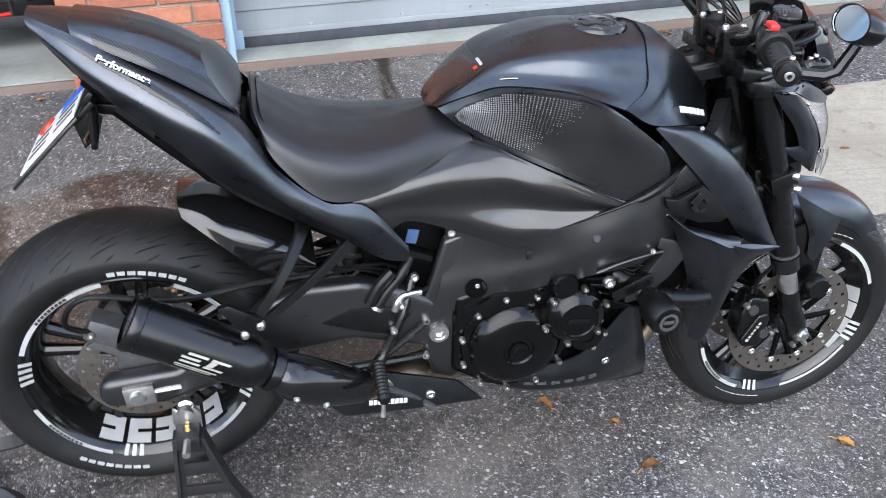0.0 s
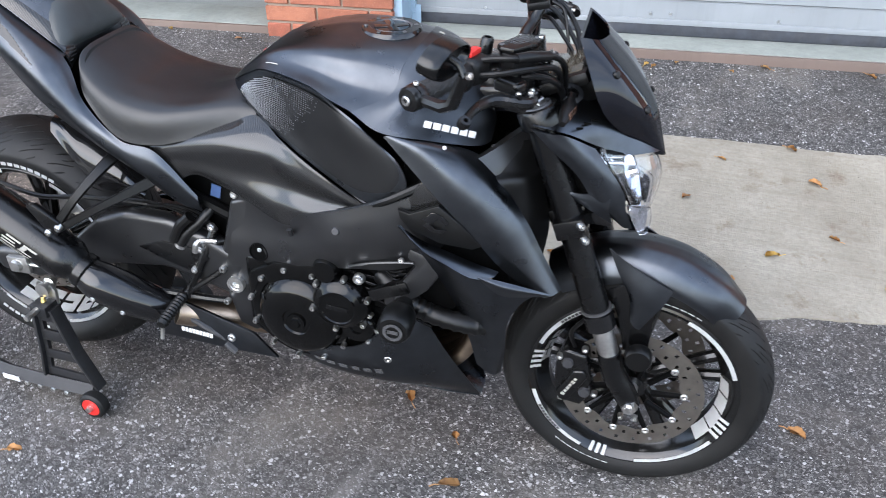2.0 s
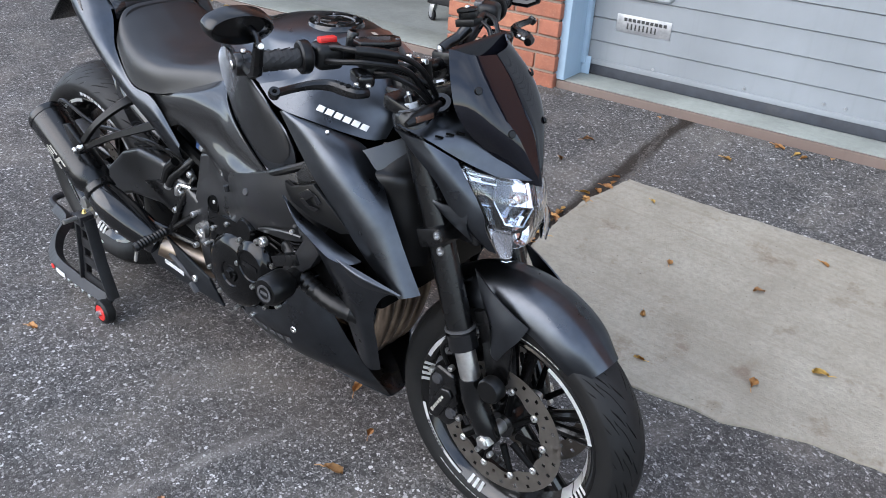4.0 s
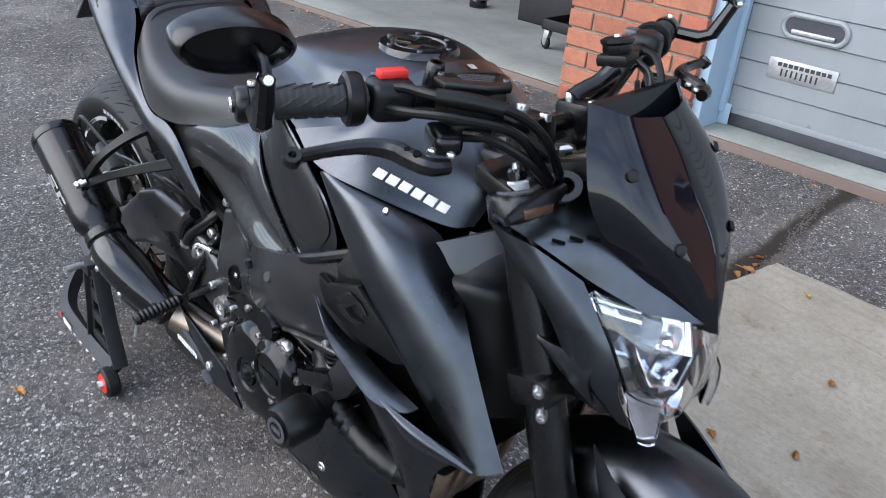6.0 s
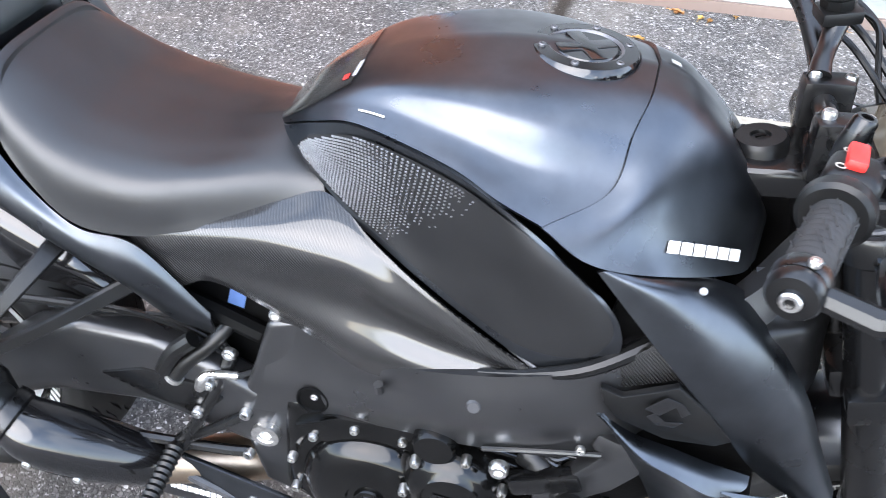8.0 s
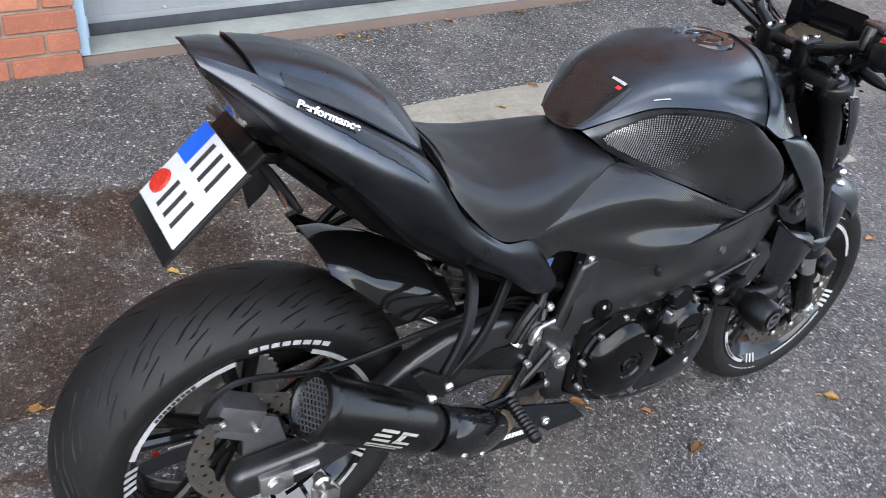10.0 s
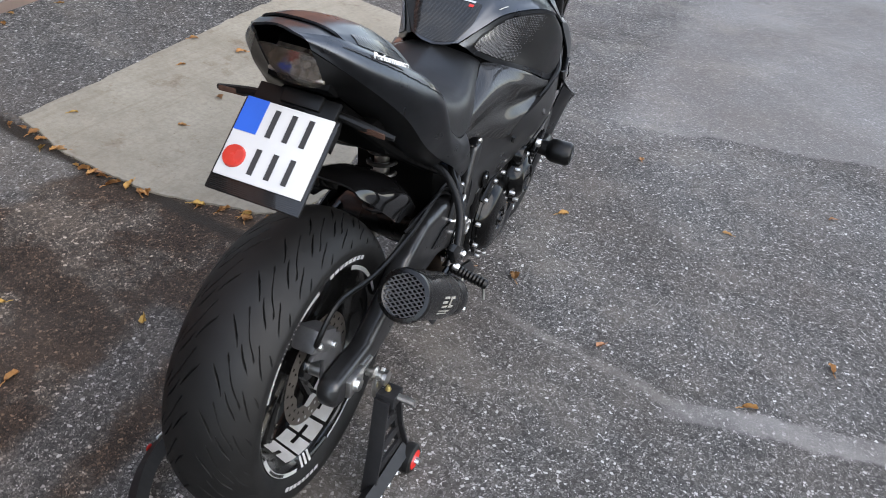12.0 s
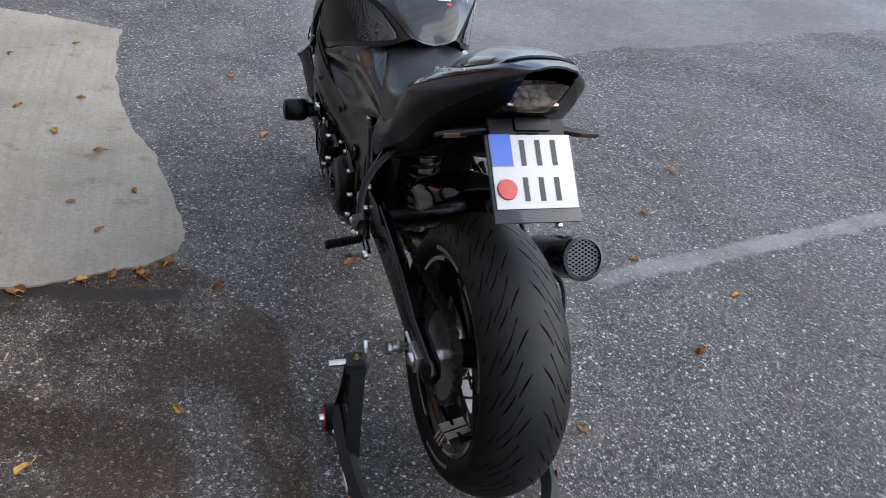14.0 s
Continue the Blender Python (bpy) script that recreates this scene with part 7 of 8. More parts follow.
part("cable_sleeve", bm_tube([(1.202, -0.235, 1.068), (1.224, -0.212, 1.066), (1.246, -0.180, 1.059)], [0.0085, 0.0095, 0.0085], 4, 12), M_PLASTIC, hb)
part("throttle_cable", bm_tube([(1.136, -0.252, 1.038), (1.180, -0.250, 1.046), (1.226, -0.223, 1.050), (1.258, -0.165, 1.032), (1.262, -0.100, 0.965)], 0.0055, 7, 10), M_PLASTIC, hb, "black throttle cable")
part("brake_hose", bm_tube([(1.205, -0.190, 1.020), (1.235, -0.180, 1.022), (1.262, -0.140, 0.995), (1.268, -0.075, 0.93)], 0.0055, 7, 10), M_PLASTIC, hb, "black brake hose")
# mirror boss left unused on the brake perch
part("mirror_boss", bm_lathe([(0.0055, 0.020), (0.0055, 0.030), (0.0085, 0.030), (0.0105, 0.027), (0.0115, 0.0), (0.010, -0.012)], 24, (1.139, -0.182, 1.050), (0.15, 0.03, 1)), M_SATIN, hb, "hollow black mirror boss")
# brake fluid reservoir with a six-sided lid
lay_flat = Matrix(((1, 0, 0, 0), (0, 0, -1, 0), (0, 1, 0, 0), (0, 0, 0, 1)))
lid_poly = [(1.162, -0.196), (1.170, -0.211), (1.194, -0.216), (1.223, -0.174), (1.229, -0.150), (1.207, -0.130), (1.190, -0.134)]
mid = (sum(p[0] for p in lid_poly) / 7, sum(p[1] for p in lid_poly) / 7)


def lid_plate(scale, z0, z1, bevel):
    bm = bm_plate([(mid[0] + (x - mid[0]) * scale, -(mid[1] + (y - mid[1]) * scale)) for x, y in lid_poly], z0, z1, bevel, 2)
    bmesh.ops.transform(bm, matrix=lay_flat, verts=bm.verts)
    return bm


res = part("brake_reservoir", lid_plate(0.90, 1.028, 1.066, 0.006), M_PLASTIC, hb, "black brake fluid reservoir")
part("reservoir_neck", lid_plate(0.62, 1.008, 1.030, 0.004), M_PLASTIC, res)
part("reservoir_lid", lid_plate(1.0, 1.065, 1.0765, 0.0042), M_SATIN, res, "satin black lid with faint lettering")
along = (Vector((1.205, -0.133, 0)) - Vector((1.164, -0.190, 0))).normalized()
ang = math.degrees(math.atan2(along.y, along.x))
for k in range(4):
    c = Vector((mid[0], mid[1], 1.0768)) + Vector((along.y, -along.x, 0)) * (0.006 * k - 0.009)
    part("lid_bar", bm_box((0.044 - 0.004 * k, 0.0024, 0.0005), at(c.x, c.y, c.z, 0, 0, ang), 0), M_GREY, res)
for x, y in ((1.171, -0.200), (1.219, -0.150)):
    bolt(res, (x, y, 1.0765), (0, 0, 1), 0.004, 0.002, M_GREY)
# phone mount on the clamp
pmnt = part("phone_mount", bm_tube([(1.164, 0.045, 1.008), (1.166, 0.062, 1.018), (1.172, 0.085, 1.028), (1.178, 0.105, 1.046)], [0.013, 0.011, 0.011, 0.013], 4, 12), M_SATIN, hb, "black phone mount")
part("mount_body", bm_box((0.044, 0.040, 0.016), at(1.176, 0.110, 1.056, 0, -12, 10), 0.005), M_PLASTIC, pmnt)
part("mount_head", bm_lathe([(0, 0.0), (0.017, 0.0), (0.019, 0.004), (0.019, 0.012), (0.022, 0.015), (0.022, 0.019), (0.016, 0.022), (0, 0.022)], 8, (1.174, 0.110, 1.062), (-0.25, 0.0, 0.96)), M_PLASTIC, pmnt)
bolt(pmnt, (1.169, 0.110, 1.0835), (-0.25, 0, 0.96), 0.005, 0.003)
part("mount_cable", bm_tube([(1.200, 0.120, 1.060), (1.225, 0.118, 1.045), (1.24, 0.10, 1.0), (1.25, 0.07, 0.965)], 0.0035, 6, 8), M_PLASTIC, pmnt)
for s in SIDES:
    pod = part("front_indicator", bm_tube([(1.281, s * 0.098, 0.964), (1.281, s * 0.112, 0.961), (1.281, s * 0.126, 0.957), (1.280, s * 0.158, 0.951), (1.279, s * 0.186, 0.946)], [0.0075, 0.0080, 0.0125, 0.0115, 0.0055], 5, 12), M_PLASTIC, bike, "slim black front indicator")
    part("indicator_lens", bm_box((0.004, 0.042, 0.011), at(1.2905, s * 0.150, 0.9535, 0, -10, s * 6), 0.002), M_AMBER, pod, "smoked amber lens")
    part("indicator_bracket", bm_lathe([(0.012, -0.002), (0.021, -0.002), (0.021, 0.002), (0.012, 0.002)], 24, (1.280, s * 0.098, 0.966), (0.2, s * 0.5, 0.8), True), M_SATIN, pod)

# ---- paddock stand ----
stand = thing("paddock_stand", YARD, "black steel rear paddock stand with red wheels under the rear axle", "paddock stand")
for s in SIDES:
    strips = [[(0.070, 0.300), (0.082, 0.300), (0.073, 0.15), (0.060, 0.045), (0.045, 0.045), (0.060, 0.15)],
              [(0.106, 0.300), (0.118, 0.300), (0.155, 0.17), (0.200, 0.070), (0.186, 0.070), (0.142, 0.17)],
              [(0.070, 0.300), (0.118, 0.300), (0.130, 0.255), (0.067, 0.255)],
              [(0.066, 0.228), (0.138, 0.228), (0.148, 0.195), (0.063, 0.195)],
              [(0.062, 0.165), (0.156, 0.165), (0.168, 0.138), (0.058, 0.138)],
              [(0.053, 0.105), (0.183, 0.105), (0.200, 0.070), (0.175, 0.030), (0.045, 0.045)]]
    up_ = part("upright", join(*[bm_plate(q, s * 0.222, s * 0.228 + s * 0.0002 * k, 0.001) for k, q in enumerate(strips)]), M_TOOL, stand, "black punched upright")
    part("upright_flange", bm_plate([(0.064, 0.300), (0.072, 0.300), (0.062, 0.15), (0.047, 0.045), (0.039, 0.045), (0.054, 0.15)], s * 0.205, s * 0.240, 0.002), M_TOOL, up_)
    part("upright_flange", bm_plate([(0.116, 0.300), (0.124, 0.300), (0.161, 0.17), (0.206, 0.070), (0.198, 0.070), (0.153, 0.17)], s * 0.205, s * 0.240, 0.002), M_TOOL, up_)
    for f, g in ((0.18, 0.27), (0.42, 0.205), (0.68, 0.14), (0.9, 0.09)):
        part("punched_hole", bm_lathe([(0, 0.0008), (0.0075, 0.0008), (0.0085, 0.0)], 16, (0.0685 - 0.018 * f * f, s * 0.222, g), (-1, 0, 0.08)), M_GREY, up_)
    part("hook_plate", bm_plate([(0.072, 0.295), (0.118, 0.295), (0.120, 0.335), (0.108, 0.352), (0.096, 0.338), (0.080, 0.338), (0.068, 0.350), (0.066, 0.320)], s * 0.196, s * 0.206, 0.002), M_STEEL, up_, "bare steel hook")
    part("hook_block", bm_box((0.046, 0.046, 0.030), at(0.094, s * 0.224, 0.297), 0.003), M_TOOL, up_)
    part("adjuster_rod", bm_tube([(0.094, s * 0.20, 0.305), (0.094, s * 0.285, 0.303)], 0.0075, 1, 8), M_STEEL, up_)
    part("grease_nipple", bm_lathe([(0, 0.010), (0.004, 0.010), (0.007, 0.0)], 12, (0.094, s * 0.222, 0.312), (0, 0, 1)), M_BRASS, up_)
    rail = part("rail", bm_tube([(0.19, s * 0.232, 0.062), (0.02, s * 0.236, 0.062), (-0.12, s * 0.226, 0.062), (-0.24, s * 0.165, 0.062), (-0.33, s * 0.085, 0.066), (-0.43, s * 0.066, 0.070)], 0.021, 6, 4), M_TOOL, stand, "black square tube rail", flat=True)
    part("rail_word", bm_box((0.050, 0.002, 0.014), at(-0.045, s * 0.2565, 0.062, 0, 0, s * 1), 0), M_WHITE, rail, "white lettering")
    part("rail_dot", bm_lathe([(0, 0.001), (0.009, 0.001), (0.009, 0.0)], 16, (-0.098, s * 0.2535, 0.062), (0, s, 0)), M_RED, rail, "red dot")
    for x in (0.0, 0.04, 0.08, 0.12):
        bolt(rail, (x, s * 0.252, 0.055), (0, s, 0), 0.007, 0.006)
    whl = part("roller", bm_lathe([(0.008, -0.016), (0.030, -0.016), (0.036, -0.011), (0.037, 0.0), (0.036, 0.011), (0.030, 0.016), (0.008, 0.016)], 32, (0.195, s * 0.250, 0.037), (0, 1, 0), True), M_RUBBER, stand, "rubber roller with red hub")
    part("roller_hub", bm_lathe([(0, 0.017), (0.024, 0.017), (0.027, 0.010)], 28, (0.195, s * 0.250, 0.037), (0, s, 0)), M_RED, whl, "red hub")
    part("roller_nut", bm_lathe([(0, 0.028), (0.008, 0.028), (0.009, 0.016)], 6, (0.195, s * 0.250, 0.037), (0, s, 0)), M_BOLT, whl)
part("handle", bm_tube([(-0.42, -0.062, 0.070), (-0.47, -0.060, 0.075), (-0.50, -0.035, 0.078), (-0.50, 0.035, 0.078), (-0.47, 0.060, 0.075), (-0.42, 0.062, 0.070)], 0.012, 5, 10), M_TOOL, stand)
part("foot", bm_box((0.03, 0.10, 0.05), at(-0.40, 0, 0.0255), 0.004), M_TOOL, stand)

# ---- the yard ----
WALL = YARD @ pose(0.15, 2.2, 0, 0, 0, 5) @ pose(0, 0, 0, 0, -1.9, 0)
COS5, SIN5 = math.cos(radians(5)), math.sin(radians(5))


def wall_uv(x, y):
    return (x - 0.15) * COS5 + (y - 2.2) * SIN5, -(x - 0.15) * SIN5 + (y - 2.2) * COS5


def yard_z(x, y):
    """Height of the asphalt: flat under the motorcycle, rising to the sill of the building."""
    u, v = wall_uv(x, y)
    u, v = max(-6.0, min(8.0, u)), min(v, 0.15)
    k = 0.10
    ramp = 0.142 * k * math.log1p(math.exp((v + 1.5) / k)) if v < 3 else 0.142 * (v + 1.5)
    near = min(1.0, max(0.0, (v + 0.9) / 0.9))
    z = ramp + 0.030 * (u - 0.3) * near * near * (3 - 2 * near)
    z += 0.004 * (noise.noise((x * 1.3, y * 1.3, 0)) + 0.5 * noise.noise((x * 4.0, y * 4.0, 3))) * min(1.0, max(0.0, abs(y) * 1.2 - 0.2) + max(0.0, abs(x - 0.7) - 0.9))
    return z


def steps(a, b, n):
    return [a + (b - a) * k / n for k in range(n + 1)]


xs = [-300, -80, -30, -14, -8, -5] + steps(-4, 6, 200) + [7, 9, 14, 30, 80, 300]
ys = [-300, -80, -30, -14, -9, -7] + steps(-6, 2.7, 190) + [4, 8, 20, 80, 300]
ground_bm = bm_grid([[Vector((x, y, yard_z(x, y))) for y in ys] for x in xs])
ground = part("ground", ground_bm, M_ASPHALT, None, "", 180)
ground.matrix_world = YARD
tagged(ground, "grey patched asphalt yard with pale specks and damp stains", "ground", kind="structure")

# concrete slab let into the asphalt, with broken edges
edge = [(0.852, 1.640), (0.820, 1.50), (0.802, 1.36), (0.800, 1.20), (0.82, 1.05), (0.90, 0.86), (0.95, 0.72), (1.03, 0.610), (1.16, 0.585), (1.40, 0.62), (1.72, 0.685), (1.95, 0.77), (2.25, 0.83), (2.70, 0.87), (3.15, 0.86),
        (3.22, 1.20), (3.20, 1.84), (2.70, 1.80), (2.24, 1.765), (1.48, 1.695)]
rng = random.Random(11)
ring = []
for k, (x, y) in enumerate(edge):
    x1, y1 = edge[(k + 1) % len(edge)]
    for q in range(9):
        t = q / 9
        px, py = x + (x1 - x) * t, y + (y1 - y) * t
        ring.append((px + 0.012 * noise.noise((px * 9, py * 9, 1)) + rng.uniform(-1, 1) * 0.0035, py + 0.012 * noise.noise((px * 9, py * 9, 7)) + rng.uniform(-1, 1) * 0.0035))
slab_bm = bmesh.new()
top = [slab_bm.verts.new((x, y, yard_z(x, y) + 0.007 + 0.002 * noise.noise((x * 14, y * 14, 5)))) for x, y in ring]
bot = [slab_bm.verts.new((x, y, yard_z(x, y) - 0.03)) for x, y in ring]
cx, cy = 1.9, 1.22
prev = top
for f in (0.9, 0.75, 0.55, 0.3):
    row = [slab_bm.verts.new((cx + (x - cx) * f, cy + (y - cy) * f, yard_z(cx + (x - cx) * f, cy + (y - cy) * f) + 0.010)) for x, y in ring]
    for k in range(len(ring)):
        m = (k + 1) % len(ring)
        slab_bm.faces.new((prev[k], prev[m], row[m], row[k]))
    prev = row
mid = slab_bm.verts.new((cx, cy, yard_z(cx, cy) + 0.010))
for k in range(len(ring)):
    m = (k + 1) % len(ring)
    slab_bm.faces.new((prev[k], prev[m], mid))
    slab_bm.faces.new((top[m], top[k], bot[k], bot[m]))
slab = part("concrete_slab", slab_bm, M_SLAB, None, "", 40)
slab.matrix_world = YARD
tagged(slab, "pale worn concrete slab with brown stains and a broken edge", "concrete slab", kind="structure")

# ---- the building, in its own level frame: x along the wall, y into it ----


def setting(name, bm, material, label, category, angle=35, m=None):
    ob = part(name, bm, material, None, "", angle)
    ob.matrix_world = WALL if m is None else m
    return tagged(ob, label, category, kind="structure")


def block(x0, x1, y0, y1, z0, z1, bevel=0.004):
    return bm_box((x1 - x0, y1 - y0, z1 - z0), Matrix.Translation(((x0 + x1) / 2, (y0 + y1) / 2, (z0 + z1) / 2)), bevel)


sill = setting("sill", join(block(-6.0, -0.66, 0.012, 0.30, 0.05, 0.243, 0.006), block(-0.04, 3.42, 0.012, 0.30, 0.05, 0.243, 0.006)), M_SILL, "worn green-grey concrete door sill", "sill")
strip = setting("sill_edge", join(block(-6.0, -0.675, -0.008, 0.012, 0.10, 0.240, 0.003), block(-0.03, 3.42, -0.008, 0.012, 0.10, 0.240, 0.003)), M_RUST, "rusty steel angle along the sill edge", "steel edge")
floor = setting("floor", block(-6.0, -0.66, 0.30, 6.0, 0.05, 0.240, 0.0), M_FLOOR, "stained grey garage floor", "floor")
setting("wall_back", block(-6.1, -0.30, 6.0, 6.2, 0.0, 3.2, 0.0), M_WALL, "plain garage back wall", "wall")
setting("wall_side", block(-6.2, -6.0, 0.0, 6.2, 0.0, 3.2, 0.0), M_WALL, "plain garage side wall", "wall")
setting("wall_partition", block(-0.36, -0.16, 0.36, 6.0, 0.0, 3.2, 0.0), M_WALL, "plain partition wall", "wall")
setting("ceiling", block(-6.2, 3.9, 0.30, 6.2, 3.2, 3.4, 0.0), M_WALL, "plain garage ceiling", "ceiling")
setting("wall_facade", join(block(-6.2, 8.0, 0.02, 0.34, 2.72, 4.3, 0.0), block(4.02, 8.0, 0.02, 0.34, -0.6, 2.72, 0.0), block(-9.0, -6.0, 0.02, 0.34, -0.6, 4.3, 0.0)), M_FACADE, "red brick facade above the doors", "wall")
setting("roof_edge", block(-9.2, 8.2, -0.25, 0.4, 4.3, 4.5, 0.02), M_TOOL, "dark roof edge", "roof")

# sectional door
door = setting("garage_door", block(-0.005, 3.40, 0.215, 0.245, 0.262, 2.72, 0.0), M_DOOR, "grey-white ribbed steel sectional garage door, closed", "garage door")
zr = 0.300
ribs = 0
while zr < 2.6:
    # each section: three flat bands with stepped grooves between
    for h in (0.105, 0.110, 0.105):
        b = bm_plate([(0.0, 0.0), (0.0, h - 0.006), (0.010, h - 0.001), (0.010, 0.006)], 0.0, 3.385, 0.0)
        bmesh.ops.transform(b, matrix=Matrix(((0, 1, 0, 0.004), (-1, 0, 0, 0.216), (0, 0, 1, zr), (0, 0, 0, 1))), verts=b.verts)
        pn = part("door_panel", b, M_DOOR, door)
        zr += h + 0.003
        ribs += 1
    zr += 0.004
part("door_seal", block(0.0, 3.39, 0.200, 0.232, 0.244, 0.300, 0.006), M_SEAL, door, "dark rubber bottom seal")
part("bottom_rail", block(0.0, 3.39, 0.196, 0.206, 0.296, 0.322, 0.003), M_DOOR, door)
# recessed handle: a rounded rim and a dark cup
hx, hz = 0.288, 0.692
rim_pts = [(hx + 0.082 * (1 if math.cos(a) > 0 else -1) + 0.042 * math.cos(a), 0.203, hz + 0.042 * math.sin(a)) for a in (2 * math.pi * k / 28 for k in range(28))]
hd = part("door_handle", bm_tube(rim_pts + rim_pts[:1], 0.0115, 1, 8, cap=False), M_DOOR, door, "grey recessed pull handle")
part("handle_cup", bm_plate([(x, z) for x, _, z in rim_pts], 0.2005, 0.2035, 0.0), M_SEAL, hd)
part("handle_lip", block(hx - 0.085, hx + 0.085, 0.190, 0.203, hz - 0.030, hz - 0.012, 0.004), M_CASTER, hd)
plate = part("maker_plate", block(0.148, 0.422, 0.2015, 0.2045, 0.478, 0.560, 0.001), M_CASTER, door, "etched metal maker's plate")
part("plate_marks", join(*([block(0.185 + 0.022 * k, 0.201 + 0.022 * k, 0.2000, 0.2016, 0.531, 0.546, 0) for k in range(10)] + [block(0.203 + 0.020 * k, 0.210 + 0.020 * k, 0.2000, 0.2016, 0.494, 0.522, 0) for k in range(8)])), M_INK, plate, "dark worn marks")
for u, z in ((0.367, 0.331), (0.805, 0.336), (1.15, 0.345), (1.24, 0.345), (1.72, 0.336), (2.4, 0.336)):
    bolt(door, (u, 0.203, z), (0, -1, 0), 0.007, 0.003, M_CASTER)
for s_, u0, u1 in ((1, -0.042, 0.004), (-1, 3.392, 3.438)):
    jb = setting("door_jamb", block(u0, u1, 0.000, 0.260, 0.243, 2.72, 0.004), M_JAMB, "chipped pale blue steel door frame", "door frame")
    part("jamb_lip", block(u0 + s_ * 0.030 if s_ > 0 else u0 - 0.03, u1 + s_ * 0.022 if s_ > 0 else u1 - 0.03, 0.165, 0.198, 0.30, 2.72, 0.003), M_JAMB, jb)
    part("floor_bracket", block(0.002 if s_ > 0 else 3.345, 0.050 if s_ > 0 else 3.394, 0.178, 0.184, 0.245, 0.335, 0.0025), M_JAMB, jb, "pale blue angle bracket")

# things on the garage floor
trolley = thing("tool_trolley", WALL @ pose(-0.86, 0.72, 0.240), "low black tool trolley on casters in the open bay", "trolley")
part("tray", join(block(-0.34, 0.30, -0.22, 0.25, 0.105, 0.117, 0.003), block(-0.34, 0.30, -0.22, -0.21, 0.105, 0.160, 0.002), block(-0.34, 0.30, 0.24, 0.25, 0.105, 0.160, 0.002), block(-0.34, -0.33, -0.22, 0.25, 0.105, 0.160, 0.002), block(0.29, 0.30, -0.22, 0.25, 0.105, 0.160, 0.002)), M_TOOL, trolley)
part("upper_box", block(-0.10, 0.28, -0.10, 0.24, 0.30, 0.90, 0.01), M_TOOL, trolley)
for x in (-0.09, 0.27):
    for y in (-0.19, 0.23):
        part("post", bm_tube([(x, y, 0.11), (x, y, 0.88)], 0.010, 1, 8), M_TOOL, trolley)
part("red_tool", bm_tube([(-0.25, -0.10, 0.130), (-0.12, -0.05, 0.130)], 0.012, 1, 8), M_RED, trolley)
for x in (-0.31, 0.27):
    for y in (-0.19, 0.22):
        c = part("caster", bm_lathe([(0.006, -0.011), (0.028, -0.011), (0.033, -0.006), (0.033, 0.006), (0.028, 0.011), (0.006, 0.011)], 28, (x - 0.012, y, 0.033), (0.4, 1, 0), True), M_RUBBER, trolley, "black caster wheel")
        part("caster_hub", bm_lathe([(0, -0.013), (0.014, -0.013), (0.014, 0.013), (0, 0.013)], 18, (x - 0.012, y, 0.033), (0.4, 1, 0)), M_CASTER, c)
        part("caster_fork", bm_plate([(x - 0.026, 0.030), (x - 0.004, 0.030), (x + 0.014, 0.100), (x - 0.020, 0.100)], y - 0.018, y + 0.018, 0.002), M_CASTER, c)
crate = thing("crate", WALL @ pose(-1.52, 1.12, 0.240), "plain black plastic crate on the garage floor", "crate")
part("crate_body", join(block(-0.20, 0.20, -0.16, 0.16, 0.0, 0.012, 0.003), block(-0.20, 0.20, -0.16, -0.15, 0.0, 0.26, 0.003), block(-0.20, 0.20, 0.15, 0.16, 0.0, 0.26, 0.003), block(-0.20, -0.19, -0.16, 0.16, 0.0, 0.26, 0.003), block(0.19, 0.20, -0.16, 0.16, 0.0, 0.26, 0.003)), M_TOOL, crate)
part("crate_lid", block(-0.21, 0.21, -0.17, 0.17, 0.262, 0.285, 0.006), M_TOOL, crate)
roll = setting("tape_roll", bm_lathe([(0.026, 0.0), (0.055, 0.0), (0.056, 0.004), (0.056, 0.044), (0.055, 0.048), (0.026, 0.048)], 36, (-2.08, 1.00, 0.2405), (0, 0, 1), True), M_GLOSS, "roll of shiny black tape on the floor", "tape roll")
roll["kind"] = "object"
bx = setting("blue_cloth", bm_sheet([[(-1.42, 1.00, 0.535), (-1.36, 1.02, 0.54), (-1.31, 1.05, 0.53)], [(-1.43, 1.12, 0.54), (-1.37, 1.13, 0.555), (-1.31, 1.12, 0.54)], [(-1.42, 1.24, 0.535), (-1.36, 1.22, 0.54), (-1.32, 1.2, 0.53)]], 5, 1, 0.006), M_BLUE, "bright blue cloth on the crate", "cloth")
bx["kind"] = "object"

# ---- fallen leaves ----
LEAVES = []
for k in range(4):
    rl = random.Random(30 + k)
    bm = bmesh.new()
    n = 9
    rows = []
    for i in range(n + 1):
        t = i / n
        w = 0.013 * math.sin(math.pi * t ** 0.8) * (1 + 0.28 * math.sin(9 * t + k)) + 0.0006
        curl = 0.006 * math.sin(math.pi * t) * (1 if k % 2 else 0.4)
        x = (t - 0.5) * 0.045
        rows.append([Vector((x, w * f * (1 + 0.15 * rl.uniform(-1, 1)), 0.0015 + curl + abs(f) * 0.006 * (0.5 + rl.random()))) for f in (-1, -0.5, 0, 0.5, 1)])
    bm_grid(rows, bm)
    st = bm_tube([(0.022, 0, 0.002), (0.032, 0.002, 0.004), (0.042, 0.006, 0.002)], 0.0007, 2, 5)
    bm = join(bm, st)
    bmesh.ops.solidify(bm, geom=list(bm.faces), thickness=0.0005)
    ob = part("leaf_shape", bm, M_LEAF, None)
    LEAVES.append(ob.data)
    bpy.data.objects.remove(ob)
rl = random.Random(77)


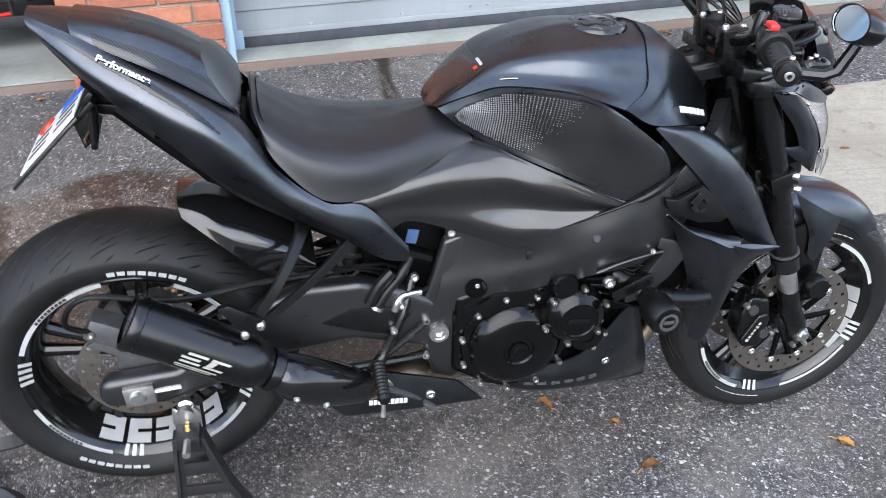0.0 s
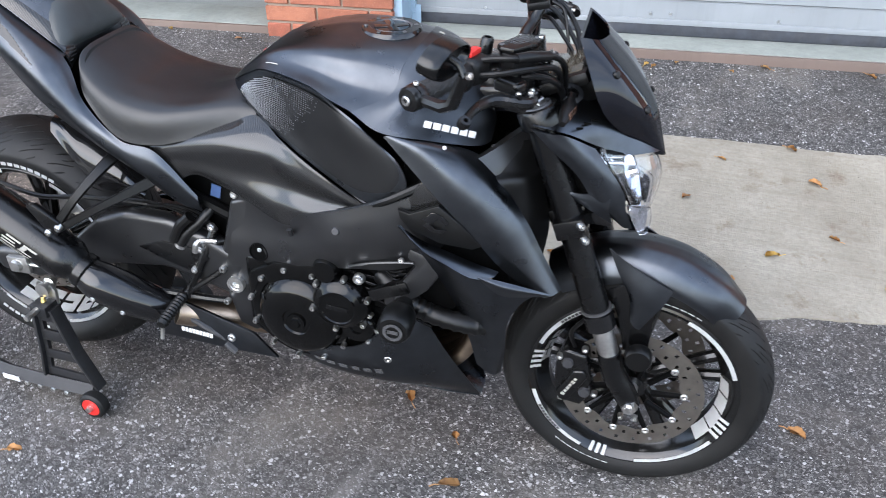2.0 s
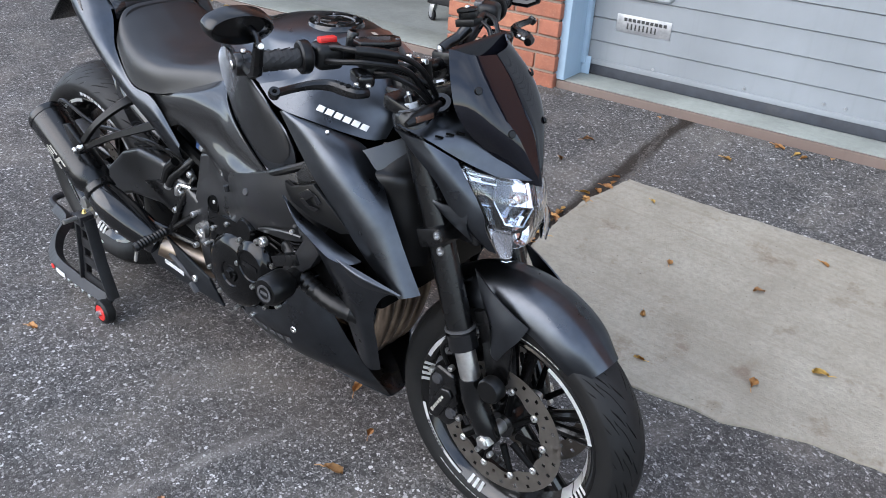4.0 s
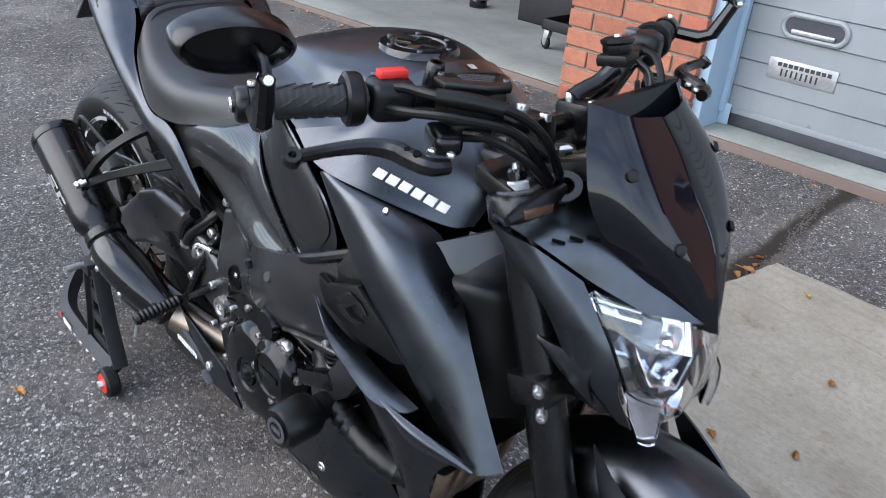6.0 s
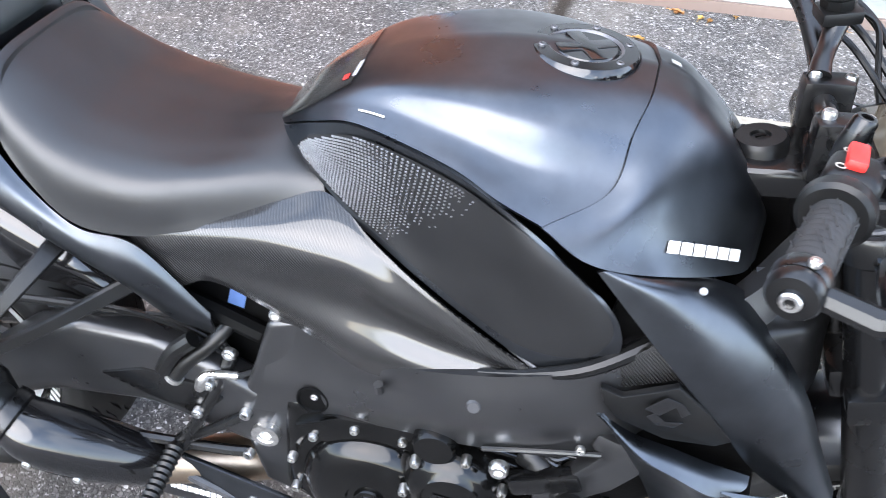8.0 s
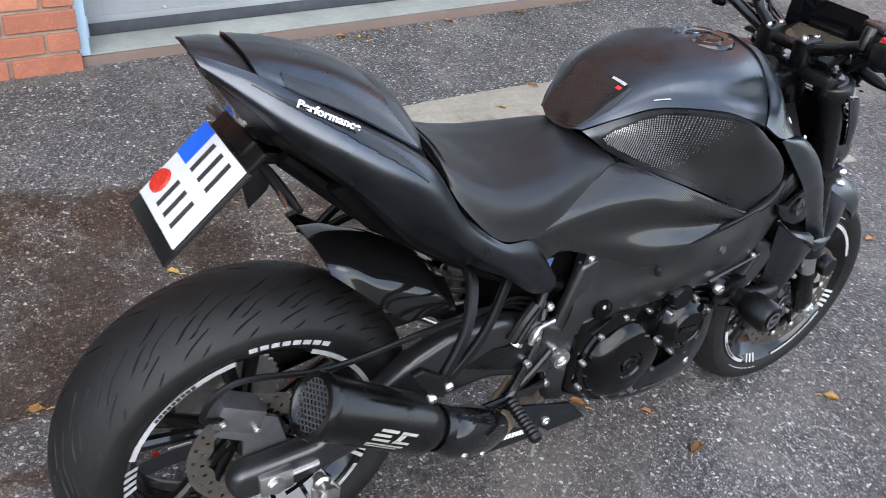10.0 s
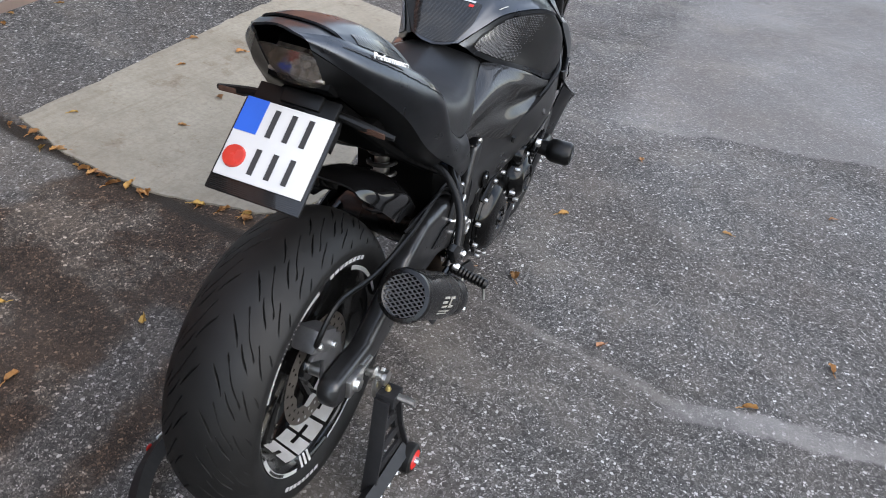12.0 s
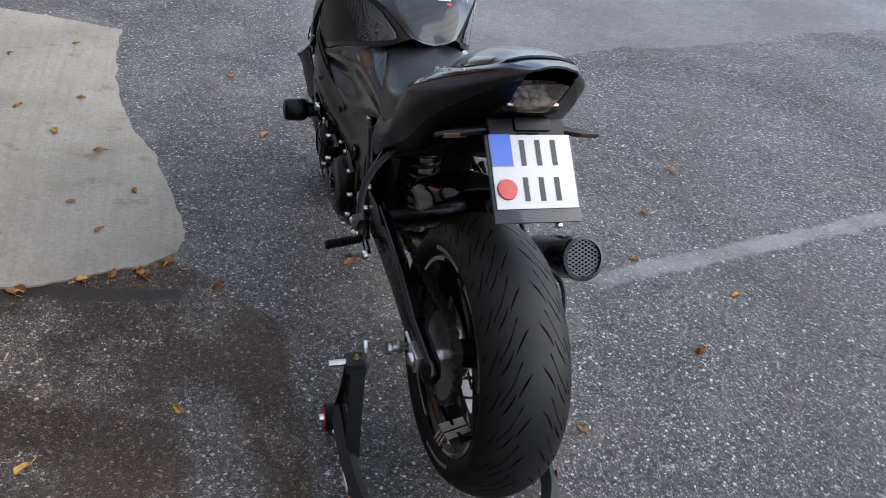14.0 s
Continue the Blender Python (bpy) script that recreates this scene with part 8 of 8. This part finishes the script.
def leaf(x, y, z=None, size=1.0, inside=False):
    m = YARD @ pose(x, y, (yard_z(x, y) if z is None else z) + 0.0015, rl.uniform(-8, 8), rl.uniform(-8, 8), rl.uniform(0, 360))
    ob = new("fallen_leaf", rl.choice(LEAVES))
    ob.matrix_world = m @ Matrix.Diagonal((size, size * rl.uniform(0.8, 1.15), size, 1))
    return tagged(ob, "dry orange-brown birch leaf lying flat", "leaf", "fallen leaves")


ON_ASPHALT = [(0.929, 0.063), (1.111, -0.190), (1.082, -0.035), (0.085, -0.417), (0.914, -0.533), (0.867, -0.974), (1.195, -1.181), (0.832, 0.492), (0.544, 1.820), (0.540, 1.614), (1.081, 2.030), (1.209, 2.250),
              (1.62, -0.20), (1.85, -0.78), (2.25, -1.15), (0.35, -0.95), (-0.25, -0.65), (-0.05, 0.72), (0.12, 0.95), (0.30, 0.62), (-0.3, 0.55), (1.9, 0.25), (2.3, -0.35), (2.55, 0.35), (1.55, -1.5), (0.62, -1.25)]
for x, y in ON_ASPHALT:
    leaf(x, y, None, rl.uniform(0.75, 1.15))
for k in range(26):       # along the broken edge of the slab
    t = rl.random()
    a, b = edge[int(t * 7)], edge[int(t * 7) + 1]
    f = rl.random()
    leaf(a[0] + (b[0] - a[0]) * f - rl.uniform(0.0, 0.05), a[1] + (b[1] - a[1]) * f + rl.uniform(-0.02, 0.02), None, rl.uniform(0.6, 1.2))
for x, y in ((1.012, 1.548), (1.996, 1.515), (1.914, 1.716), (1.32, 0.95), (1.55, 1.30), (1.72, 0.88), (1.85, 1.05), (2.05, 1.20), (2.2, 0.98), (1.42, 0.75), (2.6, 1.3), (2.45, 1.6), (1.25, 1.25), (1.66, 1.58), (2.85, 1.05), (1.15, 0.85)):
    leaf(x, y, yard_z(x, y) + 0.010, rl.uniform(0.7, 1.2))
for k in range(22):       # swept against the sill
    u = rl.uniform(-2.6, -0.75) if k % 3 else rl.uniform(0.0, 2.4)
    v = -rl.uniform(0.02, 0.09)
    leaf(0.15 + u * COS5 - v * SIN5, 2.2 + u * SIN5 + v * COS5, None, rl.uniform(0.6, 1.1))

# dirt in the joint between slab, asphalt and sill
dirt = bmesh.new()
rd = random.Random(5)


def crumbs(x, y, n, spread, size):
    for _ in range(n):
        px, py = x + rd.gauss(0, spread), y + rd.gauss(0, spread)
        r = size * rd.uniform(0.5, 1.4)
        c = Vector((px, py, yard_z(px, py) + r * 0.3))
        vs = [dirt.verts.new(c + Vector((r * math.cos(a) * rd.uniform(0.6, 1.2), r * math.sin(a) * rd.uniform(0.6, 1.2), -r * 0.4))) for a in (0, 1.26, 2.5, 3.8, 5.0)]
        tp = dirt.verts.new(c + Vector((0, 0, r * 0.5)))
        for q in range(5):
            dirt.faces.new((vs[q], vs[(q + 1) % 5], tp))


crack = [(0.800, 1.30), (0.845, 1.62), (0.84, 1.72), (0.80, 1.85), (0.79, 1.95), (0.755, 2.10), (0.73, 2.22)]
for k in range(len(crack) - 1):
    (x0, y0), (x1, y1) = crack[k], crack[k + 1]
    for q in range(12):
        crumbs(x0 + (x1 - x0) * q / 12, y0 + (y1 - y0) * q / 12, 8, 0.011, 0.004)
for k in range(120):
    u = rd.uniform(-2.5, 3.3)
    crumbs(0.15 + u * COS5 + 0.03 * SIN5, 2.2 + u * SIN5 - 0.03, 9, 0.020, 0.004)
for k in range(60):
    u = rd.uniform(-0.70, 0.02)
    crumbs(0.15 + u * COS5, 2.2 + u * SIN5 - 0.07, 12, 0.018, 0.006)
db = part("debris", dirt, M_DIRT, None, "", 30, True)
db.matrix_world = YARD
tagged(db, "dark grit and rotted leaf crumbs in the joints", "debris", kind="stuff")

# ---- brick pillar ----
core = block(-0.664, -0.046, -0.020, 0.352, 0.0, 2.715, 0.0)
pillar = setting("wall_pillar", core, M_MORTAR, "red brick pillar with pale mortar joints", "wall")
PITCH, LEN, JOINT, HIGH = 0.0835, 0.253, 0.012, 0.0705
BRICKS = {}


def brick_mesh(w, d, h, k):
    key = (round(w, 3), round(d, 3), k)
    if key not in BRICKS:
        rb = random.Random(hash(key) % 1000)
        bm = bm_box((w, d, h), None, 0.0035, 1)
        for v in bm.verts:
            v.co += Vector((rb.uniform(-1, 1), rb.uniform(-1, 1), rb.uniform(-1, 1))) * 0.0013
        ob = part("brick", bm, M_BRICK, None, "", 30)
        BRICKS[key] = ob.data
        bpy.data.objects.remove(ob)
    return BRICKS[key]


def lay(x0, x1, y0, y1, z, k):
    ob = new("brick", brick_mesh(x1 - x0, y1 - y0, HIGH, k % 5))
    ob.parent = pillar
    ob.matrix_basis = pose((x0 + x1) / 2, (y0 + y1) / 2, z + HIGH / 2, 0, 0, rb_.uniform(-0.25, 0.25))


rb_ = random.Random(8)
z, course = 0.197, 0
while z < 2.66:
    # front: the end bricks alternate between a header and a stretcher
    offs = (0.118, 0.253) if course % 2 == 0 else (0.253, 0.118)
    x, k = -0.675, 0
    cuts = [offs[0]]
    while x < -0.035:
        w = offs[0] if k == 0 else LEN
        x1 = min(x + w, -0.035)
        if x1 - x > 0.03:
            lay(x, x1, -0.032, 0.075, z, course * 3 + k)
        x, k = x1 + JOINT, k + 1
    # left return into the open bay
    y, k = 0.075 + JOINT, 0
    while y < 0.36:
        y1 = min(y + (LEN if (k + course) % 2 else 0.118), 0.362)
        if y1 - y > 0.03:
            lay(-0.675, -0.562, y, y1, z, course + k)
        y, k = y1 + JOINT, k + 1
    z += PITCH
    course += 1
